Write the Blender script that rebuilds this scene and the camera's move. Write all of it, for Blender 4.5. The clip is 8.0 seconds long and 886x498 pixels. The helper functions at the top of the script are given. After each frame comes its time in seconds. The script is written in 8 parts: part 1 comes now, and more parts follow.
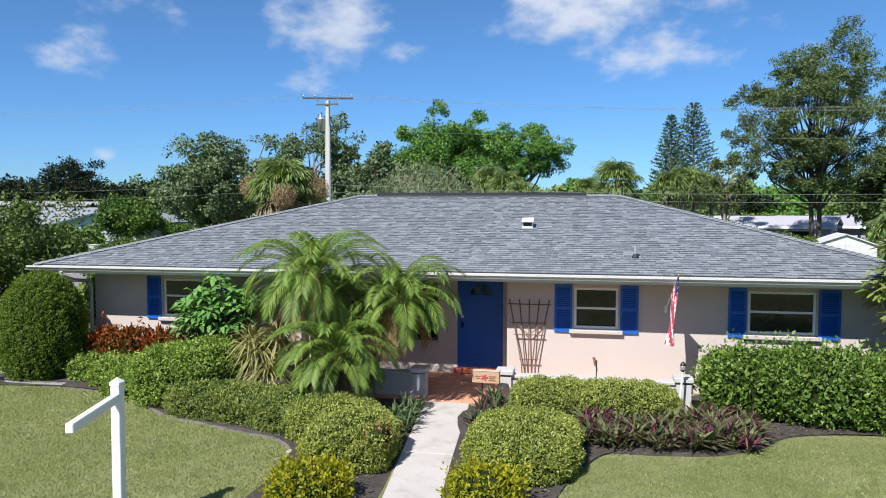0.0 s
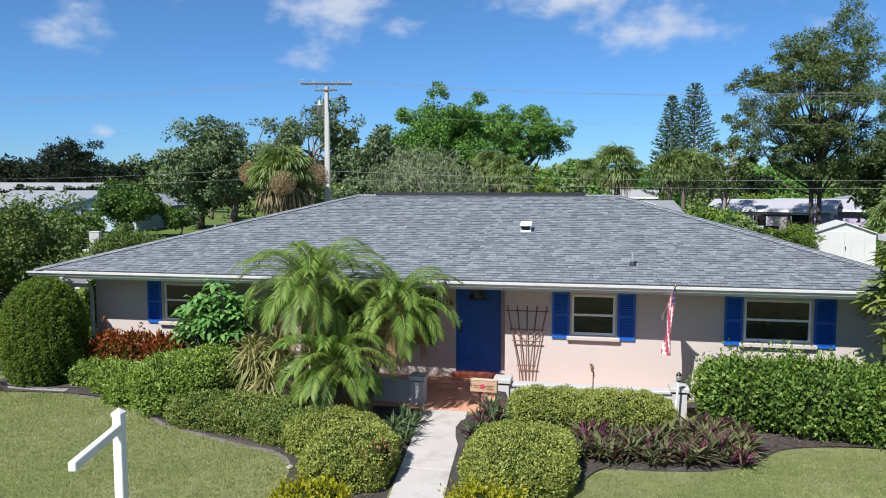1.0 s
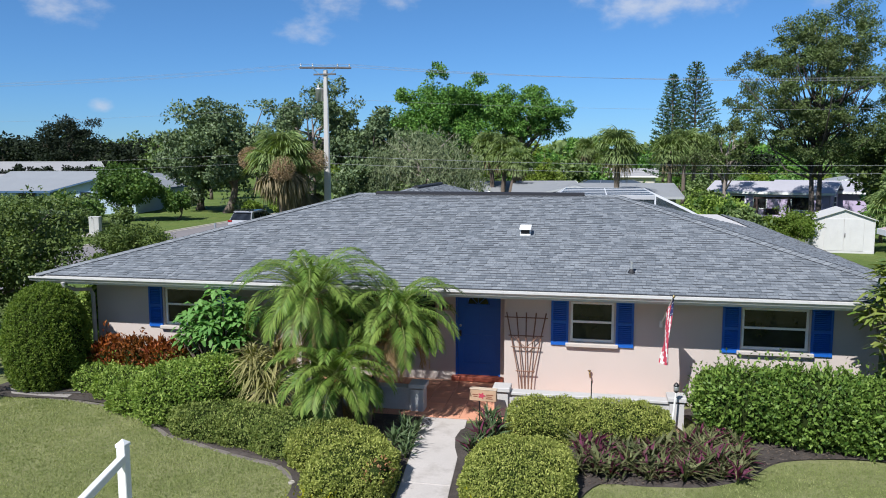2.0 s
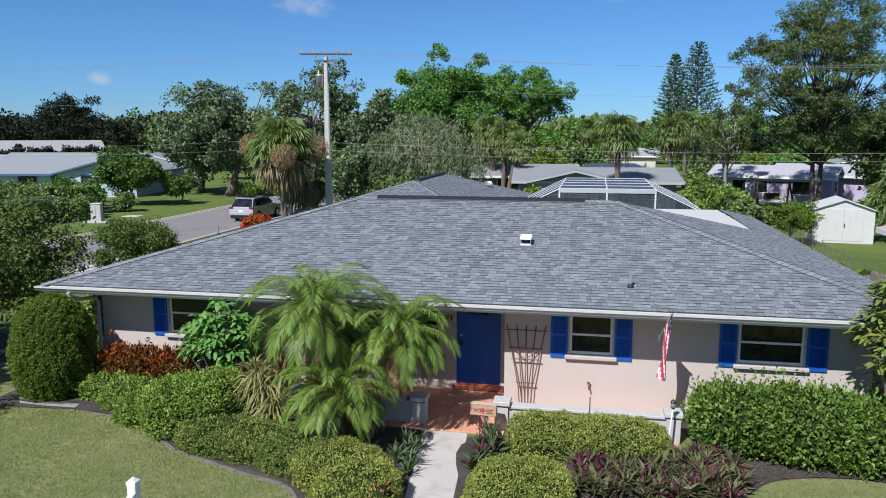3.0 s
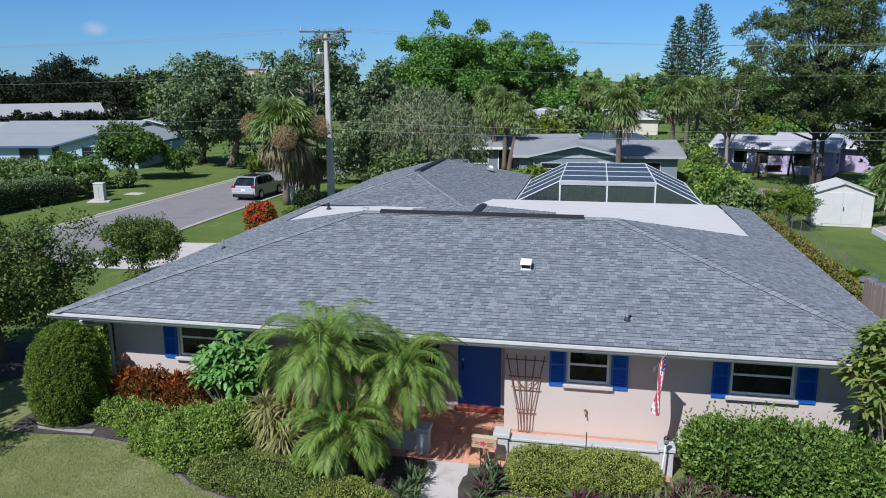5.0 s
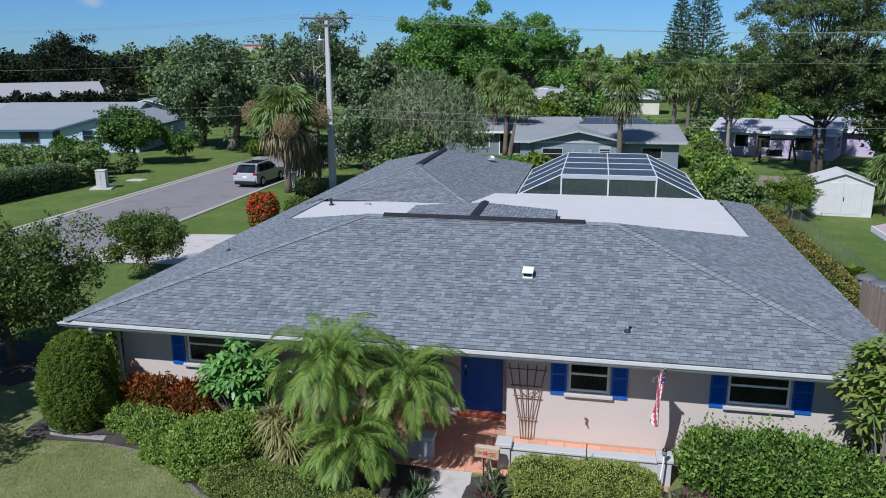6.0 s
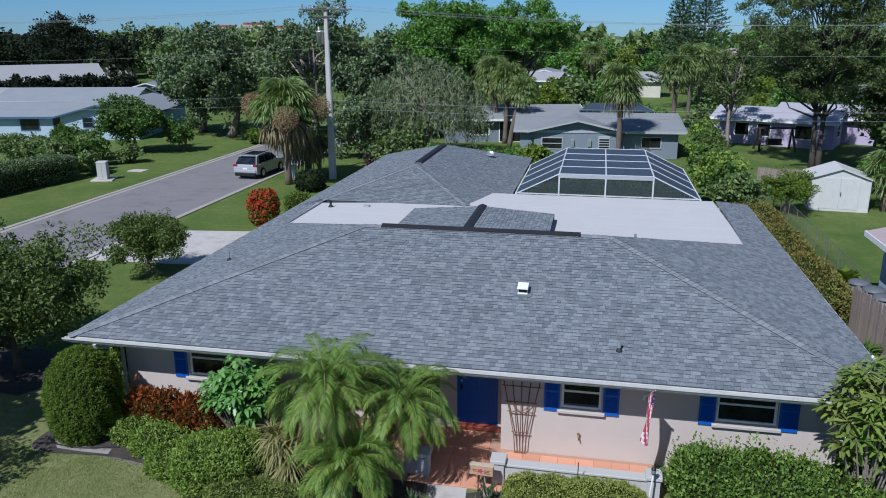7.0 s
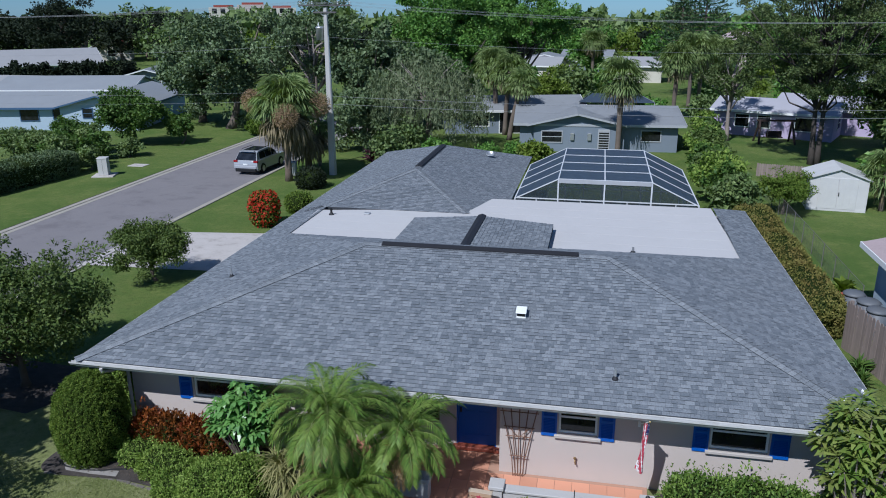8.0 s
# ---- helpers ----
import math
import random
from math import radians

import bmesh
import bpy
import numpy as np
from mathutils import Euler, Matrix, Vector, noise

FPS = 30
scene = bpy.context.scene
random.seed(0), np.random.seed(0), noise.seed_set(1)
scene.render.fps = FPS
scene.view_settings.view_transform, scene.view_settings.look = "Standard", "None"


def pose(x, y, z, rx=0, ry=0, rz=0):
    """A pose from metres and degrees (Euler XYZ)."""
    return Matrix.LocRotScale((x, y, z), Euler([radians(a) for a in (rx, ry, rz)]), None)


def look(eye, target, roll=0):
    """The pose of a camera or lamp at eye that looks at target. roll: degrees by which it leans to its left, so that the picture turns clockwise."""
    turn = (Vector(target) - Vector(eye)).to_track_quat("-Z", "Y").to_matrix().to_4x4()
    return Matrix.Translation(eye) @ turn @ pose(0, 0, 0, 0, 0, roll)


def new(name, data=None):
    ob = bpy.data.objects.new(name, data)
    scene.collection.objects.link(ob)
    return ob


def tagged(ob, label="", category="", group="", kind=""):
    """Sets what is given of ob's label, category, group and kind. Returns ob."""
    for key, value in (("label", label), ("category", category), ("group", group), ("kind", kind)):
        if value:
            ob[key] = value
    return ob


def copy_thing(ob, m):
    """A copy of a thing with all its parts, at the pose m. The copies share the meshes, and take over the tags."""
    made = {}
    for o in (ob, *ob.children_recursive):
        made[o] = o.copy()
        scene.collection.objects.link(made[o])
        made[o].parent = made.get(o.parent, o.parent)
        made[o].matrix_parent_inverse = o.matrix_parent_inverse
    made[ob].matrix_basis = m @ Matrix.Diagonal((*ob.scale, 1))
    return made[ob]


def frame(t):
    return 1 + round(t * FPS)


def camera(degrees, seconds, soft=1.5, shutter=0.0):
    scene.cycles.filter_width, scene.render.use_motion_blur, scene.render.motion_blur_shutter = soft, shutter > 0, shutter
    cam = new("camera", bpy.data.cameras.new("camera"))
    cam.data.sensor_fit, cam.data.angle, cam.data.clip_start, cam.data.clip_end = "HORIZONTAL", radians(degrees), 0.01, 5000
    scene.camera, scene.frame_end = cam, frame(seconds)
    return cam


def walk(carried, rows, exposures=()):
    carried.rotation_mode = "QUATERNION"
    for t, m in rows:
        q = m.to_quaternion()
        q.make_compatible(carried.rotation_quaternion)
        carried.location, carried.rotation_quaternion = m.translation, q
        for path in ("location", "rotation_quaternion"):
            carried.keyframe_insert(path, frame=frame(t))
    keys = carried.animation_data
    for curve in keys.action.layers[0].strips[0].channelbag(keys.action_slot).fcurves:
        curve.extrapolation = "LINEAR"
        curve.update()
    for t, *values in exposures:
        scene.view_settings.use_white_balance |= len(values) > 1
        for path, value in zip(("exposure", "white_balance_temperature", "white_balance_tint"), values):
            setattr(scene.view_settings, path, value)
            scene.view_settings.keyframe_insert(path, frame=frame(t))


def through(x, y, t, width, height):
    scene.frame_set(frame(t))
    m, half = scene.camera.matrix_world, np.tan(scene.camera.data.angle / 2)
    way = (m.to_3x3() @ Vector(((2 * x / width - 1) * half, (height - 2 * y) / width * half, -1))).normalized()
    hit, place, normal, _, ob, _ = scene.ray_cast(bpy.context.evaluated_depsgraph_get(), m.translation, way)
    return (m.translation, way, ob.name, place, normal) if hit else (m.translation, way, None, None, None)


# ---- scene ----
cam = camera(60.5, 8.0, 1.0)
PATH = [
    (0, (2.905, -15.565, 3.658), (2.515, -13.606, 3.551), 0.1),
    (0.5, (2.943, -15.589, 3.976), (2.552, -13.633, 3.84), -0.0),
    (1, (2.952, -15.582, 4.287), (2.562, -13.628, 4.119), 0.0),
    (1.5, (2.953, -15.562, 4.605), (2.564, -13.61, 4.404), -0.0),
    (3, (2.95, -15.621, 5.789), (2.562, -13.682, 5.488), -0.0),
    (3.5, (2.949, -15.664, 6.247), (2.561, -13.73, 5.914), 0.1),
    (4, (2.959, -15.647, 6.687), (2.571, -13.719, 6.324), 0.0),
    (4.5, (2.976, -15.659, 7.134), (2.588, -13.736, 6.741), -0.1),
    (6, (2.901, -15.752, 8.407), (2.516, -13.852, 7.917), -0.2),
    (6.5, (2.963, -15.739, 8.874), (2.577, -13.846, 8.355), -0.1),
    (7, (3.026, -15.79, 9.427), (2.641, -13.906, 8.878), -0.2),
    (7.5, (3.025, -15.769, 9.998), (2.64, -13.893, 9.422), -0.2),
    (8, (3.024, -15.722, 10.621), (2.642, -13.854, 10.017), -0.2),
]
EXPOSURES = [(0, 0.78, 6350, 10), (1.5, 0.62, 6250, 10), (3, 0.46, 6150, 10), (4.5, 0.40, 6000, 10), (6, 0.24, 5800, 10), (8, -0.02, 5600, 10)]
walk(cam, [(t, look(eye, target, roll)) for t, eye, target, roll in PATH], EXPOSURES)

# ---- sky and sun ----
SUN_TO = Vector((-0.36, -0.82, 0.98)).normalized()


def build_world():
    w = bpy.data.worlds.new("sky")
    scene.world = w
    w.use_nodes = True
    nt = w.node_tree
    nt.nodes.clear()
    N = nt.nodes.new
    L = nt.links.new
    sky = N("ShaderNodeTexSky")
    sky.sky_type = "NISHITA"
    sky.sun_disc = False
    sky.sun_elevation = math.asin(SUN_TO.z)
    sky.sun_rotation = math.atan2(SUN_TO.x, SUN_TO.y) % (2 * math.pi)
    sky.altitude = 0
    sky.air_density = 1.0
    sky.dust_density = 0.0
    sky.ozone_density = 2.5
    tc = N("ShaderNodeTexCoord")
    # cumulus: fractal noise on the direction, kept to loose banks by a slow noise
    mp = N("ShaderNodeMapping")
    mp.inputs["Scale"].default_value = (1.0, 1.0, 1.7)
    mp.inputs["Location"].default_value = CLOUD_SHIFT
    L(tc.outputs["Generated"], mp.inputs["Vector"])
    n1 = N("ShaderNodeTexNoise")
    n1.inputs["Scale"].default_value = 7.0
    n1.inputs["Detail"].default_value = 10
    n1.inputs["Roughness"].default_value = 0.56
    L(mp.outputs["Vector"], n1.inputs["Vector"])
    total = None
    for (cx, cy, cz), r, amp in CLOUD_AND_FILL_BANKS:
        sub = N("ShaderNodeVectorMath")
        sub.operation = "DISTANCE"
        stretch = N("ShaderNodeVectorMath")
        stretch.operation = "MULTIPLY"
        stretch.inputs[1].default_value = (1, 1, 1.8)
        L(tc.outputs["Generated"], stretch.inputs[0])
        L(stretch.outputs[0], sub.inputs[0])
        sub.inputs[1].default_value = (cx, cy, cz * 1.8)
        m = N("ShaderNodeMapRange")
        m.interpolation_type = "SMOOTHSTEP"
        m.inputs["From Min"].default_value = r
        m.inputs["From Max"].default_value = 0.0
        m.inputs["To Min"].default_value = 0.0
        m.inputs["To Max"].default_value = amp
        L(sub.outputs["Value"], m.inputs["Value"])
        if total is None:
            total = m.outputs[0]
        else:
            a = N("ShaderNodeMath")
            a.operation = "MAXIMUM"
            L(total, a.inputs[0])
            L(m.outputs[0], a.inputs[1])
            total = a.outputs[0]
    add = N("ShaderNodeMath")
    add.operation = "ADD"
    crisp = N("ShaderNodeMapRange")
    crisp.clamp = False
    crisp.inputs["To Min"].default_value = -0.45
    crisp.inputs["To Max"].default_value = 1.45
    L(n1.outputs["Fac"], crisp.inputs["Value"])
    L(crisp.outputs[0], add.inputs[0])
    L(total, add.inputs[1])
    ramp = N("ShaderNodeMapRange")
    ramp.interpolation_type = "SMOOTHSTEP"
    ramp.inputs["From Min"].default_value = 0.82
    ramp.inputs["From Max"].default_value = 1.24
    ramp.inputs["To Max"].default_value = 0.92
    L(add.outputs[0], ramp.inputs["Value"])
    n2 = N("ShaderNodeTexNoise")
    n2.inputs["Scale"].default_value = 9
    n2.inputs["Detail"].default_value = 4
    L(mp.outputs["Vector"], n2.inputs["Vector"])
    shade = N("ShaderNodeMix")
    shade.data_type = "RGBA"
    shade.inputs[6].default_value = (4.8, 5.5, 6.9, 1)
    shade.inputs[7].default_value = (7.9, 8.1, 8.6, 1)
    L(n2.outputs["Fac"], shade.inputs[0])
    tint = N("ShaderNodeMix")
    tint.data_type = "RGBA"
    tint.blend_type = "MULTIPLY"
    tint.inputs[0].default_value = 1.0
    sep = N("ShaderNodeSeparateXYZ")
    L(tc.outputs["Generated"], sep.inputs[0])
    rise = N("ShaderNodeMapRange")
    rise.inputs["From Max"].default_value = 0.35
    L(sep.outputs["Z"], rise.inputs["Value"])
    low_high = N("ShaderNodeMix")
    low_high.data_type = "RGBA"
    low_high.inputs[6].default_value = SKY_TINT_LOW
    low_high.inputs[7].default_value = SKY_TINT
    L(rise.outputs[0], low_high.inputs[0])
    L(low_high.outputs[2], tint.inputs[7])
    L(sky.outputs[0], tint.inputs[6])
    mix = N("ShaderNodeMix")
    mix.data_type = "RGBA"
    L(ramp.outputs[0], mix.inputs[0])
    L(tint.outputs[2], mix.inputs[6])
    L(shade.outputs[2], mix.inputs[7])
    bg = N("ShaderNodeBackground")
    bg.inputs["Strength"].default_value = 0.066
    L(mix.outputs[2], bg.inputs["Color"])
    out = N("ShaderNodeOutputWorld")
    L(bg.outputs[0], out.inputs["Surface"])


SKY_TINT = (0.50, 0.78, 0.98, 1)
SKY_TINT_LOW = (0.40, 0.70, 1.20, 1)
CLOUD_SHIFT = (0.3, 0.1, 0.0)
CLOUD_AND_FILL_BANKS = [
    ((-0.333, 0.910, 0.247), 0.23, 0.55),
    ((0.085, 0.967, 0.255), 0.36, 0.62),
    ((-0.515, 0.822, 0.244), 0.17, 0.48),
    ((-0.580, 0.793, 0.187), 0.15, 0.46),
    ((-0.237, 0.952, 0.194), 0.09, 0.50),
    ((-0.578, 0.813, 0.064), 0.035, 0.50),
    # out-of-view banks, added for more white fill light on the shaded walls
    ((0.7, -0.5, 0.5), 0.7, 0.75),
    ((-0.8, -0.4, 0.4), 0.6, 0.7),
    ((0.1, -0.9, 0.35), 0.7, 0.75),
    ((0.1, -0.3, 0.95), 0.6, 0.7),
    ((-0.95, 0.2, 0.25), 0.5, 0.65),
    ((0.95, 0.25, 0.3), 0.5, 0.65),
]
build_world()
sun = new("sun", bpy.data.lights.new("sun", "SUN"))
sun.data.energy = 4.4
sun.data.angle = radians(0.5)
sun.data.color = (1.0, 0.965, 0.91)
sun.matrix_world = look((0, 0, 60), Vector((0, 0, 60)) - SUN_TO)


# ---- building tools ----
rng = np.random.default_rng(7)


class Geo:
    """Collects vertices and faces for one mesh."""

    def __init__(self):
        self.v, self.f = [], []

    def add(self, vs, fs):
        n = len(self.v)
        self.v += [tuple(p) for p in vs]
        self.f += [tuple(i + n for i in f) for f in fs]
        return self

    def box(self, x0, x1, y0, y1, z0, z1, m=None):
        vs = [Vector((x, y, z)) for z in (z0, z1) for x, y in ((x0, y0), (x1, y0), (x1, y1), (x0, y1))]
        if m is not None:
            vs = [m @ p for p in vs]
        return self.add(vs, [(3, 2, 1, 0), (4, 5, 6, 7), (0, 1, 5, 4), (1, 2, 6, 5), (2, 3, 7, 6), (3, 0, 4, 7)])

    def prism(self, poly, z0, z1, m=None):
        n = len(poly)
        vs = [Vector((x, y, z0)) for x, y in poly] + [Vector((x, y, z1)) for x, y in poly]
        if m is not None:
            vs = [m @ p for p in vs]
        fs = [tuple(reversed(range(n))), tuple(range(n, 2 * n))]
        fs += [(i, (i + 1) % n, n + (i + 1) % n, n + i) for i in range(n)]
        return self.add(vs, fs)

    def slab(self, pts, t):
        """A plate of thickness t below a polygon in space."""
        pts = [Vector(p) for p in pts]
        nrm = (pts[1] - pts[0]).cross(pts[2] - pts[0]).normalized()
        n = len(pts)
        vs = [p - nrm * t for p in pts] + pts
        fs = [tuple(reversed(range(n))), tuple(range(n, 2 * n))]
        fs += [(i, (i + 1) % n, n + (i + 1) % n, n + i) for i in range(n)]
        return self.add(vs, fs)

    def tube(self, pts, radii, n=8, cap=True):
        pts = [Vector(p) for p in pts]
        if not hasattr(radii, "__len__"):
            radii = [radii] * len(pts)
        rings, base = [], len(self.v)
        ref = Vector((0.31, 0.17, 0.94))
        for i, p in enumerate(pts):
            d = (pts[min(i + 1, len(pts) - 1)] - pts[max(i - 1, 0)]).normalized()
            a = d.cross(ref)
            if a.length < 0.05:
                a = d.cross(Vector((1, 0, 0)))
            a.normalize()
            b = d.cross(a)
            rings.append([p + (a * math.cos(2 * math.pi * k / n) + b * math.sin(2 * math.pi * k / n)) * radii[i] for k in range(n)])
        vs = [q for r in rings for q in r]
        fs = []
        for i in range(len(pts) - 1):
            for k in range(n):
                fs.append((i * n + k, i * n + (k + 1) % n, (i + 1) * n + (k + 1) % n, (i + 1) * n + k))
        if cap:
            fs.append(tuple(reversed(range(n))))
            fs.append(tuple((len(pts) - 1) * n + k for k in range(n)))
        return self.add(vs, fs)

    def lathe(self, prof, n=20, at=(0, 0, 0)):
        at = Vector(at)
        vs = [at + Vector((r * math.cos(2 * math.pi * k / n), r * math.sin(2 * math.pi * k / n), z)) for r, z in prof for k in range(n)]
        fs = [(i * n + k, i * n + (k + 1) % n, (i + 1) * n + (k + 1) % n, (i + 1) * n + k) for i in range(len(prof) - 1) for k in range(n)]
        fs += [tuple(reversed(range(n))), tuple((len(prof) - 1) * n + k for k in range(n))]
        return self.add(vs, fs)

    def mesh(self, name, bevel=0.0, segs=1):
        me = bpy.data.meshes.new(name)
        me.from_pydata(self.v, [], self.f)
        if bevel:
            bm = bmesh.new()
            bm.from_mesh(me)
            bmesh.ops.recalc_face_normals(bm, faces=bm.faces)
            bmesh.ops.bevel(bm, geom=[e for e in bm.edges if len(e.link_faces) == 2 and e.calc_face_angle(0) > 0.5], offset=bevel, segments=segs, affect="EDGES", profile=0.5)
            bm.to_mesh(me)
            bm.free()
        return me


def smooth(me):
    me.polygons.foreach_set("use_smooth", [True] * len(me.polygons))
    return me


def thing(name, label, category, at=(0, 0, 0), turn=0.0, group="", kind=""):
    ob = new(name)
    ob.empty_display_size = 0.2
    ob.matrix_basis = pose(*at, 0, 0, turn)
    return tagged(ob, label, category, group, kind)


def part(name, me, material, parent=None, label="", kind=""):
    """Links a mesh (or a Geo) as one object under a thing or a part, in the parent's own space."""
    if isinstance(me, Geo):
        me = me.mesh(name)
    if material is not None and not me.materials:
        me.materials.append(material)
    ob = new(name, me)
    if parent is not None:
        ob.parent = parent
    return tagged(ob, label, kind=kind)


def solid(name, me, material, label, category, at=(0, 0, 0), turn=0.0, group="", kind=""):
    """A thing of a single mesh."""
    ob = part(name, me, material)
    ob.matrix_basis = pose(*at, 0, 0, turn)
    return tagged(ob, label, category, group, kind)


def quads(name, V, closed_quads=None):
    """A mesh from an array of separate quads, shape (n, 4, 3)."""
    V = np.asarray(V, dtype=np.float32)
    n = len(V)
    me = bpy.data.meshes.new(name)
    me.vertices.add(n * 4)
    me.vertices.foreach_set("co", V.reshape(-1))
    me.loops.add(n * 4)
    me.loops.foreach_set("vertex_index", np.arange(n * 4, dtype=np.int32))
    me.polygons.add(n)
    me.polygons.foreach_set("loop_start", np.arange(0, n * 4, 4, dtype=np.int32))
    me.polygons.foreach_set("loop_total", np.full(n, 4, dtype=np.int32))
    me.update(calc_edges=True)
    return me


def unit(a):
    return a / np.maximum(np.linalg.norm(a, axis=-1, keepdims=True), 1e-9)


def leaf_quads(P, D, Nn, length, width, fold=0.12, droop=0.0):
    """Kite-shaped leaves at P that point along D and face Nn."""
    D = unit(D)
    S = unit(np.cross(D, Nn))
    U = np.cross(S, D)
    length = np.broadcast_to(np.asarray(length, float), (len(P),))[:, None]
    width = np.broadcast_to(np.asarray(width, float), (len(P),))[:, None]
    mid = P + D * length * 0.45 + U * length * fold
    tip = P + D * length - np.array([0, 0, 1.0]) * length * droop
    return np.stack([P, mid + S * width * 0.5, tip, mid - S * width * 0.5], axis=1)


def oval_quads(P, D, Nn, length, width, droop=0.2):
    """Broad leaves with blunt tips, two faces each, folded down past the middle."""
    D = unit(D)
    S = unit(np.cross(D, Nn))
    length = np.broadcast_to(np.asarray(length, float), (len(P),))[:, None]
    width = np.broadcast_to(np.asarray(width, float), (len(P),))[:, None]
    mid = P + D * length * 0.58
    tip = P + D * length - np.array([0, 0, 1.0]) * length * droop
    a = np.stack([P - S * width * 0.12, P + S * width * 0.12, mid + S * width * 0.5, mid - S * width * 0.5], axis=1)
    b = np.stack([mid - S * width * 0.5, mid + S * width * 0.5, tip + S * width * 0.16, tip - S * width * 0.16], axis=1)
    return np.concatenate([a, b])


def blob_points(blobs, per_m2, rough=0.06, depth=0.10, floor=None, seed=1):
    """Points and normals on the skin of a union of superellipsoids: (centre, half sizes, turn, squareness)."""
    g = np.random.default_rng(seed)
    P_all, N_all = [], []
    for bi, (c, h, turn, sq) in enumerate(blobs):
        c, h = np.array(c, float), np.array(h, float)
        area = 4 * math.pi * ((h[0] * h[1]) ** 1.6 / 3 + (h[0] * h[2]) ** 1.6 / 3 + (h[1] * h[2]) ** 1.6 / 3) ** (1 / 1.6)
        n = int(area * per_m2 * 1.25)
        d = unit(g.normal(size=(n, 3)))
        # push the directions towards the corners, so that box-like forms are covered evenly
        d = unit(np.sign(d) * np.abs(d) ** (2 / (sq ** 0.5 + 0.6)))
        r = (np.abs(d) ** sq).sum(1) ** (-1 / sq)
        q = d * r[:, None]
        nrm = unit(np.sign(q) * np.abs(q) ** (sq - 1) / h)
        ca, sa = math.cos(math.radians(turn)), math.sin(math.radians(turn))
        R = np.array([[ca, -sa, 0], [sa, ca, 0], [0, 0, 1]])
        wob = 0.6 * rough * (np.sin(d @ np.array([5.1, 3.7, 4.3]) * 2 + bi) + np.sin(d @ np.array([-9.3, 7.7, 8.1]) + 2 * bi)) * 0.5
        skin = q * h
        # twig clumps about a hand wide, with dark crevices between them
        clump = sum(np.sin(skin @ (unit(g.normal(size=3)) * w) + g.random() * 6.28) for w in (33, 45, 58, 76)) / 2.0
        inw = depth * (g.random(n) ** 2 + 0.55 * np.clip(0.35 - clump, 0, 1.2))
        loc = skin + nrm * (wob - inw + 0.3 * rough * g.normal(size=n))[:, None]
        ok = g.random(n) < 1.0 - 0.55 * np.clip(0.1 - clump, 0, 1)
        P_all.append((loc @ R.T + c)[ok])
        N_all.append((nrm @ R.T)[ok])
    P, Nn, own = np.concatenate(P_all), np.concatenate(N_all), np.concatenate([np.full(len(p), i) for i, p in enumerate(P_all)])
    keep = np.ones(len(P), bool)
    for bi, (c, h, turn, sq) in enumerate(blobs):
        ca, sa = math.cos(math.radians(turn)), math.sin(math.radians(turn))
        R = np.array([[ca, -sa, 0], [sa, ca, 0], [0, 0, 1]])
        q = (P - np.array(c)) @ R / np.array(h)
        keep &= ((np.abs(q) ** sq).sum(1) > 0.72) | (own == bi)
    if floor is not None:
        keep &= P[:, 2] > floor
    return P[keep], Nn[keep]


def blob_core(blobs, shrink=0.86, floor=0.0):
    """A core inside a hedge or bush, dark to stand in for shade among twigs."""
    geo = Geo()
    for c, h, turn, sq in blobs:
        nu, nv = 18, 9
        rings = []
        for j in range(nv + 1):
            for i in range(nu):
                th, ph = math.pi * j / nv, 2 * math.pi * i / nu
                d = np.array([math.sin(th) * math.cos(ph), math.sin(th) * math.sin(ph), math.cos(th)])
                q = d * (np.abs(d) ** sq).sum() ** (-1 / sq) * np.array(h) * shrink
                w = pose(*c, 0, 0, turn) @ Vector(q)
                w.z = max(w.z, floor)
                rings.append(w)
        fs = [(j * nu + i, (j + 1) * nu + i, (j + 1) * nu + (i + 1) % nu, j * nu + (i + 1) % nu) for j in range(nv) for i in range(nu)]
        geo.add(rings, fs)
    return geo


def shrub(name, label, category, blobs, leaf, per_m2, mat_leaf, mat_core, group="", upright=0.4, depth=0.1, rough=0.06, seed=1, aspect=0.55, spread=0.7, shrink=0.86, sprigs=0, floor=0.02):
    """A hedge or bush: a shade-dark twiggy core and a skin of single leaves."""
    base = np.mean([b[0] for b in blobs], axis=0)
    base[2] = 0
    blobs = [(tuple(np.array(b[0]) - base), b[1], b[2], b[3]) for b in blobs]
    ob = thing(name, label, category, tuple(base), group=group)
    g = np.random.default_rng(seed)
    P, Nn = blob_points(blobs, per_m2, rough, depth, floor, seed)
    if sprigs:
        pick = g.choice(len(P), sprigs)
        for k in range(5):
            P = np.concatenate([P, P[pick] + (Nn[pick] * 0.4 + np.array([0, 0, 0.9])) * leaf * (0.5 + 0.7 * k) + g.normal(size=(sprigs, 3)) * leaf * 0.3])
            Nn = np.concatenate([Nn, Nn[pick]])
    n = len(P)
    D = unit(Nn * 0.5 + g.normal(size=(n, 3)) * spread + np.array([0, 0, upright]))
    F = unit(Nn + g.normal(size=(n, 3)) * 0.75 + np.array([0, 0, 0.25]))
    size = leaf * (0.65 + 0.7 * g.random(n))
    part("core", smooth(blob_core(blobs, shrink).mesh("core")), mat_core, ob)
    part("foliage", quads("foliage", leaf_quads(P, D, F, size, size * aspect)), mat_leaf, ob, kind="stuff")
    return ob


# ---- materials ----
def nodes_of(name):
    m = bpy.data.materials.new(name)
    m.use_nodes = True
    nt = m.node_tree
    nt.nodes.clear()
    out = nt.nodes.new("ShaderNodeOutputMaterial")
    return m, nt, out


